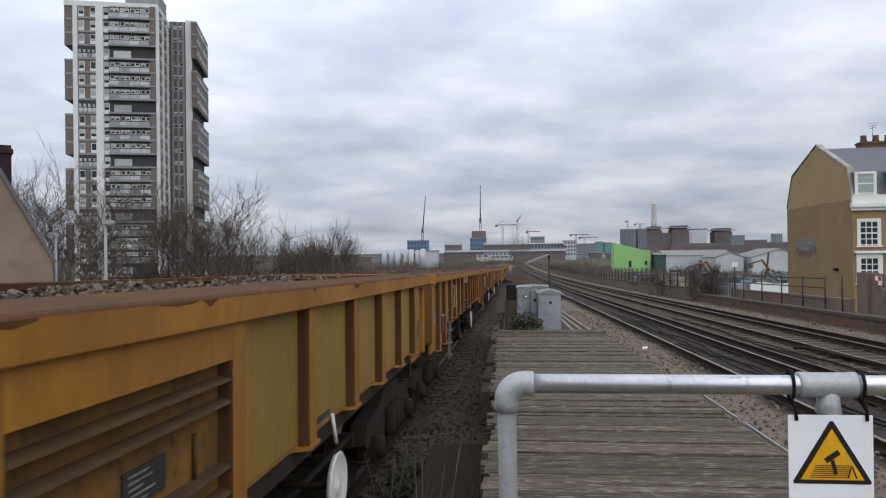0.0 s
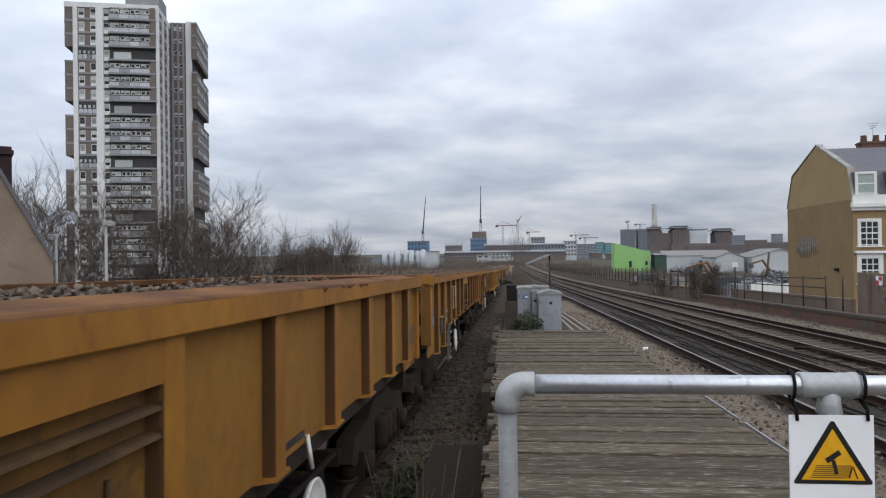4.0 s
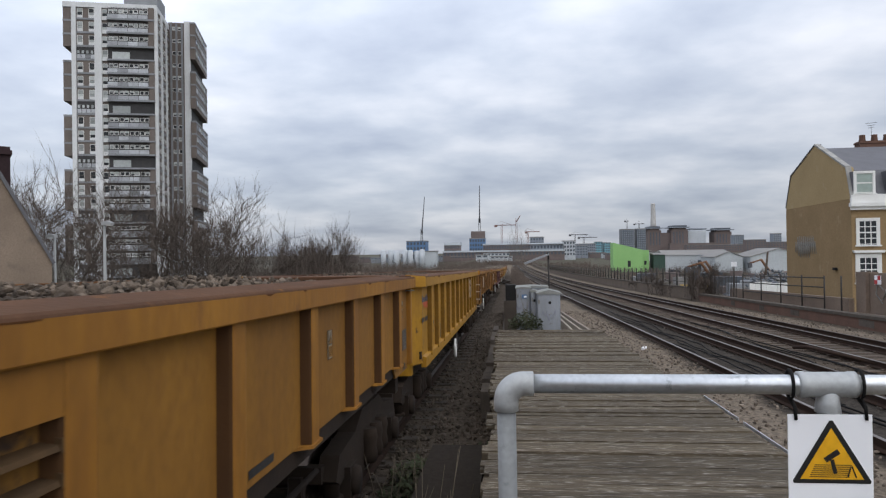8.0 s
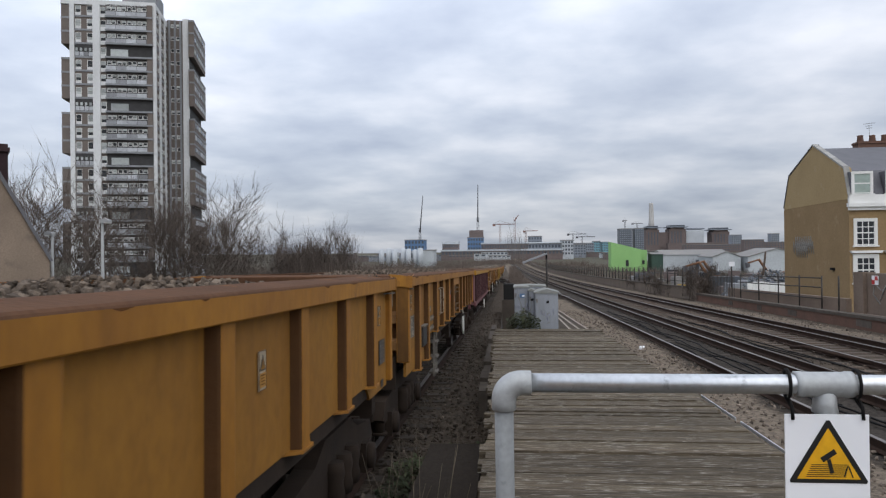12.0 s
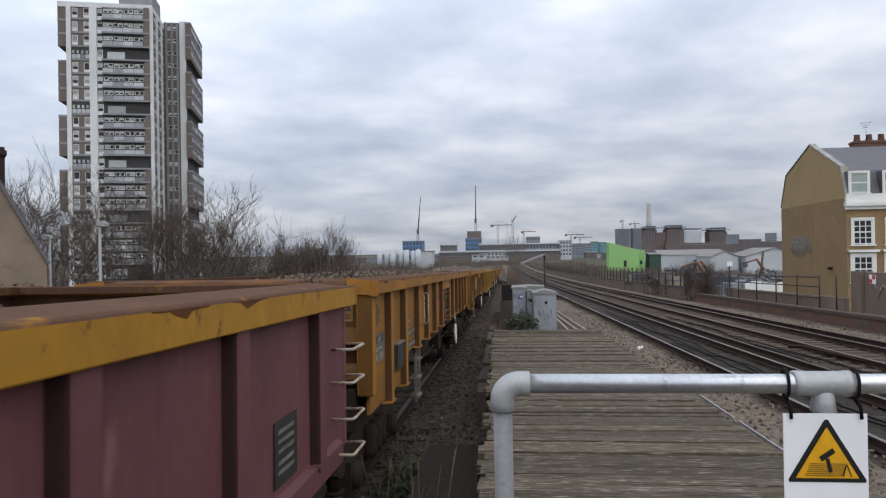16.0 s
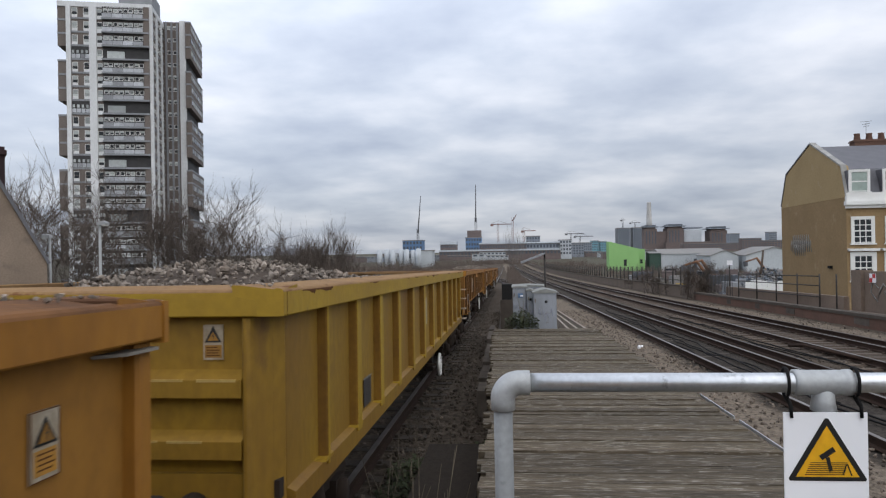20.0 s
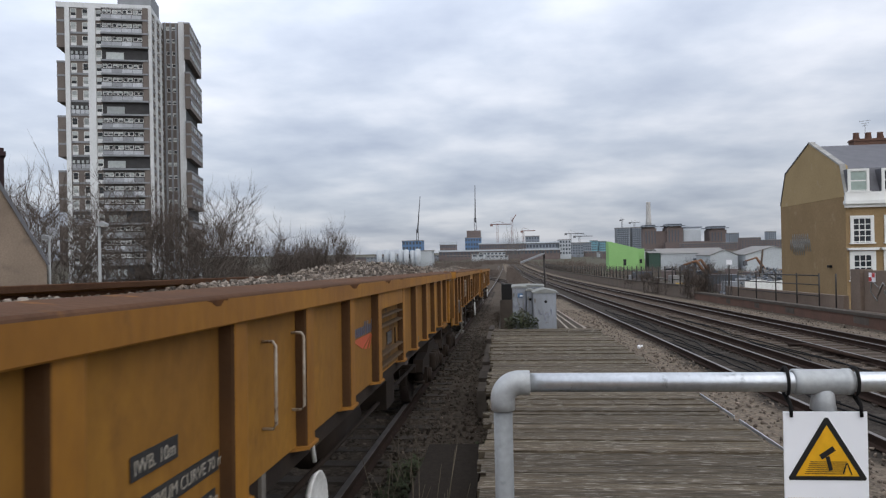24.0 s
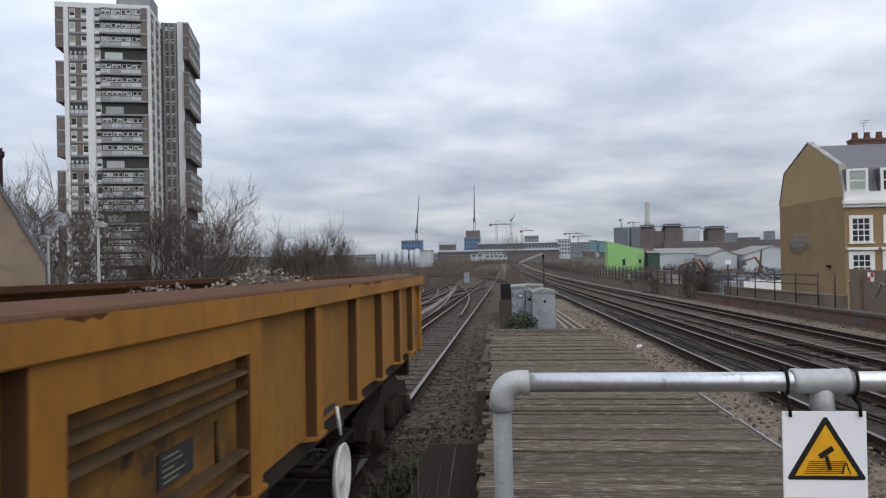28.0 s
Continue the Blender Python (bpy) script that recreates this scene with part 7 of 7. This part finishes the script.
def build_yard():
    g = thing("green_building", "lime green clad building with a sloping roofline", "building")
    bm = bmesh.new()
    prism(bm, [(35.6, GROUND), (45.9, GROUND), (45.9, 2.3), (35.6, 5.0)], 255, 262, "y")
    part("wall", bm, "green", g)
    bm = bmesh.new()
    box(bm, 45.95, 48.3, 257, 262, GROUND, 2.2)
    part("annexe", bm, "green", g)
    opening(g, "door", 40.6, 41.6, 255, -3.6, -1.4, "cardark")
    opening(g, "window", 46.6, 47.4, 257, -2.9, -1.5, "cardark")
    s = shed("low_green_shed", "low dark green clad shed", 49.5, 53.4, 255, 262, 0.6, 1.2, "fardarkgreen", "shedroof", "x")
    s = shed("white_shed", "long white clad warehouse with a pale roof", 53.5, 76, 255, 275, 0.3, 2.1, "shed", "shedroof", "x")
    for k in range(5):
        opening(s, "window", 68 + 1.5 * k, 69 + 1.5 * k, 255, -1.6, -0.4, "fardark")
    opening(s, "door", 64.5, 67, 255, -5.5, -1.5, "fardark")
    shed("grey_shed", "grey warehouse with a pitched roof", 64.8, 73.4, 235, 252, -0.5, 1.3, "shed", "shedroof")
    shed("grey_shed", "grey warehouse with a pitched roof", 74.8, 92.0, 232, 252, -0.5, 2.1, "shed", "shedroof")
    # dark clutter of the scrap yard
    rng = random.Random(17)
    for k in range(26):
        x, y = rng.uniform(30, 62), rng.uniform(100, 190)
        w, d, h = rng.uniform(1.5, 5), rng.uniform(1.5, 4), rng.uniform(0.8, 2.8)
        c = thing("storage_container", rng.choice(("dark rusty storage container in the yard", "grey storage container in the yard")), "container", pose(x, y, GROUND, 0, 0, rng.uniform(-20, 20)))
        mat = rng.choice(("fardark", "cardark", "excavator", "slab", "farbrick", "shedroof"))
        bm = bmesh.new()
        box(bm, -w / 2, w / 2, -d / 2, d / 2, 0, h)
        part("body", bm, mat, c, bevel=0.05)
        bm = bmesh.new()
        box(bm, -w / 2 + 0.1, -0.05, -d / 2 - 0.05, -d / 2, 0.15, h - 0.15)
        part("door", bm, mat, c)
    for k in range(9):
        x, y = 31 + 1.1 * k + rng.uniform(-0.4, 0.4), 96 + rng.uniform(0, 18)
        car(x, y, rng.choice(("carwhite", "cardark", "cardark", "slab")), rng.uniform(-40, 40))
    b = thing("white_barrier", "white panelled barrier along the yard edge", "barrier")
    for k in range(9):
        bm = bmesh.new()
        box(bm, 27.6 + 0.62 * k, 28.18 + 0.62 * k, 86, 86.1, -5.4, -1.75 + 0.12 * math.sin(k))
        part("panel", bm, "stucco", b)
    for x, y in ((37.5, 140), (41.0, 150), (58, 168)):
        excavator(x, y)
    for k in range(7):
        car(43 + 2.1 * k + rng.uniform(-0.5, 0.5), 150 + rng.uniform(-14, 14), rng.choice(("carwhite", "carwhite", "cardark", "slab")), rng.uniform(-60, 60))
    for mat, label in (("shedroof", "pale heap of scrap in the yard"), ("fardark", "dark heap of scrap in the yard")):
        bits = []
        for k in range(420):
            x, y = rng.uniform(39, 54), rng.uniform(128, 146)
            top = 3.6 * math.exp(-((x - 49.5) / 4.5) ** 2) + 1.8 * math.exp(-((x - 42) / 2.5) ** 2)
            bits.append((x, y, GROUND + top * rng.random() ** 0.5, rng.uniform(0.15, 0.5)))
        tagged(new("scrap_heap", stones_mesh("scrap_heap", bits, mat)), label, "scrap", kind="stuff")
    nb = thing("notice_board", "small white notice board on a post by the yard", "sign")
    bm = bmesh.new()
    box(bm, 17.82, 18.26, 60, 60.05, 0.80, 1.18)
    part("board", bm, "signwhite", nb)
    bm = bmesh.new()
    box(bm, 18.0, 18.08, 60.05, 60.12, land(18, 60), 1.18)
    part("post", bm, "galvfence", nb)
    p = thing("leaning_timber", "tall leaning timber post in the yard", "post")
    bm = bmesh.new()
    tube(bm, [(47.5, 140, GROUND), (48.3, 140, 1.6)], [0.28, 0.2], 6)
    part("post", bm, "woodsleeper", p)
    h = thing("yellow_hoarding", "yellow hoarding panels at the yard", "hoarding")
    for k in range(4):
        bm = bmesh.new()
        box(bm, 27.0 + 1.25 * k, 28.2 + 1.25 * k, 118, 118.1, GROUND, -3.4)
        part("panel", bm, "yardyellow", h)


def car(x, y, mat, turn):
    c = thing("parked_car", {"carwhite": "white parked car in the yard", "cardark": "dark parked car in the yard"}.get(mat, "grey parked car in the yard"), "car", pose(x, y, GROUND, 0, 0, turn), group="parked cars")
    bm = bmesh.new()
    prism(bm, [(-2.1, 0.3), (2.1, 0.3), (2.1, 0.8), (1.1, 0.95), (0.6, 1.45), (-1.2, 1.45), (-1.8, 0.95), (-2.1, 0.85)], -0.85, 0.85, "y")
    part("body", bm, mat, c, bevel=0.05)
    bm = bmesh.new()
    prism(bm, [(0.95, 0.98), (0.55, 1.38), (-1.15, 1.38), (-1.65, 0.98)], -0.87, 0.87, "y")
    part("window", bm, "glass", c)
    for sx in (-1.3, 1.3):
        for sy in (-0.8, 0.8):
            bm = bmesh.new()
            lathe(bm, [(-0.1, 0.1), (-0.1, 0.31), (0.1, 0.31), (0.1, 0.1)], "y", 12, (sx, sy, 0.31))
            part("wheel", bm, "strap", c)


def excavator(x, y):
    e = thing("excavator", "orange tracked excavator with a raised arm", "excavator", pose(x, y, GROUND))
    bm = bmesh.new()
    box(bm, -1.4, 1.4, -1.2, 1.2, 1.0, 2.4)
    part("body", bm, "excavator", e, bevel=0.1)
    bm = bmesh.new()
    box(bm, -1.3, -0.2, -1.25, 0.2, 1.6, 3.2)
    part("cab", bm, "glass", e, bevel=0.08)
    for s in (-1, 1):
        bm = bmesh.new()
        prism(bm, [(-1.7, 0.3), (-1.5, 0.0), (1.5, 0.0), (1.7, 0.3), (1.7, 0.7), (1.5, 1.0), (-1.5, 1.0), (-1.7, 0.7)], s * 1.0 - 0.25, s * 1.0 + 0.25, "y")
        part("track", bm, "strap", e)
    bm = bmesh.new()
    tube(bm, [(0.6, 0, 2.0), (-1.5, 0, 5.2), (-4.0, 0, 4.4)], [0.35, 0.3, 0.22], 6)
    part("arm", bm, "excavator", e)
    bm = bmesh.new()
    prism(bm, [(-4.4, 4.5), (-3.7, 4.4), (-3.6, 3.5), (-4.3, 3.3)], -0.5, 0.5, "y")
    part("bucket", bm, "crane", e)


M["fardarkgreen"] = material("dark_green_cladding", (0.03, 0.07, 0.05), (0.025, 0.055, 0.04), 0.7, scale=0.2, fine=3, bump=0.0)
build_yard()


def far_block(label, x0, x1, y, top, deep, mat, floors=0, bays=0, glass="fardark", name="far_building", base=GROUND):
    """A building on the skyline with its storeys of windows."""
    b = thing(name, label, "building")
    bm = bmesh.new()
    box(bm, x0, x1, y, y + deep, base, top)
    part("wall", bm, mat, b)
    bm = bmesh.new()
    box(bm, x0 - 0.3, x1 + 0.3, y - 0.3, y + deep + 0.3, top, top + 0.02 * (top - base) + 0.3)
    part("roof", bm, "shedroof", b)
    if floors:
        fh, bw = (top - base) / floors, (x1 - x0) / max(bays, 1)
        for f in range(floors):
            z = base + fh * f
            if z < -3:
                continue
            if not bays:
                bm = bmesh.new()
                box(bm, x0 + 0.4, x1 - 0.4, y - 0.15, y - 0.02, z + fh * 0.35, z + fh * 0.85)
                part("window", bm, glass, b)
                continue
            for k in range(bays):
                bm = bmesh.new()
                box(bm, x0 + bw * (k + 0.2), x0 + bw * (k + 0.8), y - 0.15, y - 0.02, z + fh * 0.3, z + fh * 0.85)
                part("window", bm, glass, b)
    return b


def skyline():
    far_block("building wrapped in blue sheeting", -103.7, -84, 700, 14.1, 20, "farblue", 4, 6)
    for k in range(7):
        t = thing("storage_tank", "white round storage tank", "tank", group="white tanks")
        bm = bmesh.new()
        lathe(bm, [(GROUND, 1.25), (3.6, 1.25), (3.9, 0.3)], "z", 14, (-59.8 + 3.1 * k if k < 3 else -49.8 + 2.75 * (k - 3), 330 + 2 * (k % 2), 0.35 * math.sin(2.3 * k)))
        part("shell", bm, "farwhite", t)
    far_block("low white warehouse by the tanks", -48.5, -43.5, 332, 2.4, 10, "farwhite", 2, 3)
    far_block("pale grey warehouse by the tanks", -47, -36.5, 345, 3.0, 10, "shed")
    low = far_block("long brick depot with a white roof edge", -59.6, 45.5, 620, 2.6, 30, "farbrick", 2, 34)
    bm = bmesh.new()
    box(bm, -60, 46, 619, 651, 2.6, 4.0)
    part("roof_edge", bm, "farwhite", low)
    last = far_block("brick office block with white roof", -59.5, -45.6, 630, 8.6, 20, "farbrick", 4, 8)
    bm = bmesh.new()
    box(bm, -59.8, -45.2, 629, 650, 9.1, 11.6)
    part("roof_storey", bm, "farwhite", last)
    last = far_block("brick office range with white roof", -24.9, 16.6, 632, 8.3, 20, "farbrick", 3, 18)
    bm = bmesh.new()
    box(bm, -25.2, 45.7, 631, 651, 8.9, 10.0)
    part("roof_storey", bm, "farwhite", last)
    far_block("grey office range with white roof", 16.6, 45.0, 634, 8.2, 20, "fargrey", 3, 10)
    last = far_block("tower under construction in blue netting", -38.8, -24, 660, 15.0, 15, "farblue", 5, 6)
    bm = bmesh.new()
    box(bm, -37.2, -24.4, 661, 674, 15.3, 22)
    part("core", bm, "farbrick", last)
    far_block("grey concrete frame building", 17.3, 29.8, 660, 15.3, 15, "fargrey", 6, 5)
    far_block("pale panelled block of offices", 46.2, 56.5, 640, 11.1, 20, "farwhite", 5, 4)
    far_block("pale grey block of housing", 57, 80, 760, 8.0, 20, "fargrey", 5, 8)
    far_block("pale grey block of housing", 73.3, 104.6, 900, 10.9, 20, "fargrey", 5, 12)
    far_block("teal glass fronted office block", 104.7, 112.5, 900, 13.0, 20, "farteal", 6, 4)
    far_block("teal glass fronted office block", 115.0, 123.4, 905, 12.0, 20, "farteal", 6, 4)
    far_block("dark glass tower of flats", 181.5, 201.7, 1200, 36.5, 25, "fardark", 12, 6, "fargrey")
    far_block("dark glass tower of flats", 206.3, 221, 1200, 36.9, 25, "fardark", 12, 5, "fargrey")
    p = thing("power_station", "old brick power station with one remaining pale chimney", "power station")

    def block(name, mat, x0, x1, z0, z1, y=1500, deep=40):
        bm = bmesh.new()
        box(bm, x0, x1, y, y + deep, z0, z1)
        part(name, bm, mat, p)
    for x0, x1, top, cap in ((280.8, 307, 46.2, 49.7), (327.5, 360.4, 47.0, 51.0), (413.3, 447, 40.5, 44.5)):
        block("corner_tower", "farbrick", x0, x1, GROUND, top - 3)
        block("corner_tower", "farbrick", x0 + 3, x1 - 3, top - 3, top)
        block("work_platform", "fargrey", x0 - 5, x1 + 4, top, top + 1.5, 1495, 50)
        block("work_platform", "fardark", x0 + 2, x1 - 2, top + 1.5, cap + 1)
        for k in range(4):
            block("window", "fardark", x0 + 4 + 6 * k, x0 + 6 + 6 * k, 12, top - 8, 1499.5, 0.4)
    block("turbine_hall", "farbrick", 307, 327.5, GROUND, 37.5, 1506)
    block("turbine_hall", "farwhite", 363.7, 398.6, GROUND, 40.0, 1510)
    block("work_platform", "fargrey", 368, 401, 43.0, 45.5, 1510)
    block("boiler_house", "farbrick", 320, 450, GROUND, 15, 1480, 15)
    bm = bmesh.new()
    lathe(bm, [(46, 6.6), (60, 5.6), (97, 4.3), (98.5, 4.6), (99, 3.5)], "z", 16, (294.5, 1515, 0))
    part("chimney", bm, "chimney", p, "pale fluted concrete chimney")
    far_block("long brown brick terrace of houses", 309.8, 445.8, 1300, 9.6, 20, "farbrick", 4, 30)
    far_block("distant grey concrete tower block", 421, 440, 1400, 27.8, 20, "fargrey", 9, 5)
    far_block("brown brick block of flats", 348.8, 377.3, 1100, 15.0, 15, "farbrick", 6, 7)
    far_block("brown brick block of flats", 382, 420, 1120, 11.5, 15, "farbrick", 5, 9)
    far_block("distant grey concrete tower block", 493.9, 508.4, 1400, 29.4, 20, "fargrey", 9, 4)
    # low streets in between
    rng = random.Random(77)
    for k in range(44):
        x, y = rng.uniform(-160, 330), rng.uniform(380, 880)
        if abs(x) < 12:
            continue
        w = rng.uniform(8, 26)
        far_block(rng.choice(("low brown brick terrace of houses", "low grey roofed terrace of houses")), x, x + w, y, rng.uniform(-1.0, 1.6), 12, rng.choice(("farbrick", "fargrey", "farbrick", "shed")), 3, int(w / 3))


def crane(label, x, y, top, jib0, jib1, mat, luffing=None, base=GROUND):
    c = thing("tower_crane", label, "crane", group="tower cranes")
    bm = bmesh.new()
    w = 0.9
    for sx in (-w, w):
        for sy in (-w, w):
            tube(bm, [(x + sx, y + sy, base), (x + sx, y + sy, top)], 0.18, 4)
    z, k = base, 0
    while z < top - 2:
        s = 1 if k % 2 else -1
        tube(bm, [(x - w * s, y - w, z), (x + w * s, y - w, z + 2)], 0.12, 4)
        z, k = z + 2, k + 1
    part("mast", bm, mat, c)
    bm = bmesh.new()
    if luffing:
        tube(bm, [(x, y, top - 4), luffing], [0.7, 0.35], 5)
    else:
        tube(bm, [(x + jib0, y, top - 1), (x + jib1, y, top - 1)], 0.45, 4)
        tube(bm, [(x, y, top + 3), (x + jib1 * 0.7, y, top - 0.8)], 0.12, 4)
        tube(bm, [(x, y, top + 3), (x + jib0, y, top - 0.8)], 0.12, 4)
        box(bm, x + jib0 - 0.3, x + jib0 + 3, y - 0.8, y + 0.8, top - 3, top - 1)
    part("jib", bm, mat, c)


skyline()
crane("dark luffing crane over the blue building", -88.2, 700, 26, 0, 0, "crane", (-85.5, 705, 58.8), 14)
crane("dark luffing crane over the brick tower", -29.2, 665, 34, 0, 0, "crane", (-28.9, 668, 65), 22)
crane("red lattice tower crane far off", -10.4, 800, 33.5, -8, 16, "cranered")
crane("red lattice tower crane far off", 6.0, 800, 40, -1, 5, "cranered", (10.5, 800, 43))
crane("red lattice tower crane far off", 19.5, 850, 27, -3, 14, "cranered")
crane("grey tower crane far off", 88, 1000, 26, -8, 18, "crane")
crane("grey tower crane far off", 100, 1000, 22, -8, 18, "crane")
crane("grey tower crane far off", 192, 1210, 52, -4, 4, "crane")
crane("grey tower crane far off", 212, 1210, 47, -9, 9, "crane")


# ---- unseen block added behind the camera to darken the pipe's reflections ----
def build_rear_block():
    s = thing("station_building", "unseen brick block with a canopy, added to darken reflections", "building", kind="structure")
    bm = bmesh.new()
    box(bm, -0.6, 4.6, -34, -9, -0.8, 5.0)
    part("wall", bm, "redbrick", s)
    bm = bmesh.new()
    box(bm, -0.9, 4.8, -34, -7, 5.0, 5.25)
    part("canopy", bm, "slate", s)


build_rear_block()


# ---- moving ----
FIT_SHIFT = [0.17, 0.0, -0.15, 0.0, 0.05, -0.07, 0.08, 0.08, 0.25, -0.05, 0.0, 0.09, 0.0, -0.01, -0.01, -0.11]   # metres along the track, set to match wagon ends in the camera's view


def motions():
    times = [0.5 * i for i in range(57)]
    radius = 0.455
    steps = list(range(0, 28 * FPS + 1, 2))
    for number, (ob, heap) in enumerate(zip(WAGONS, CARGO)):
        rows = []
        for t in times:
            y = -5.2663 + number * PITCH + HALF - travelled(t) + FIT_SHIFT[number]
            rows.append((t, pose(TRACK_X, y, zr(y), slope(y), 0, 0)))
        walk(ob, rows)
        walk(heap, rows)
        for b in ob.children:
            if b.name.startswith("bogie"):
                for axle in b.children:
                    y, z = axle.location.y, axle.location.z
                    walk(axle, [(f / FPS, Matrix.Translation((0, y, z)) @ Matrix.Rotation(travelled(f / FPS) / radius, 4, "X")) for f in steps])


motions()
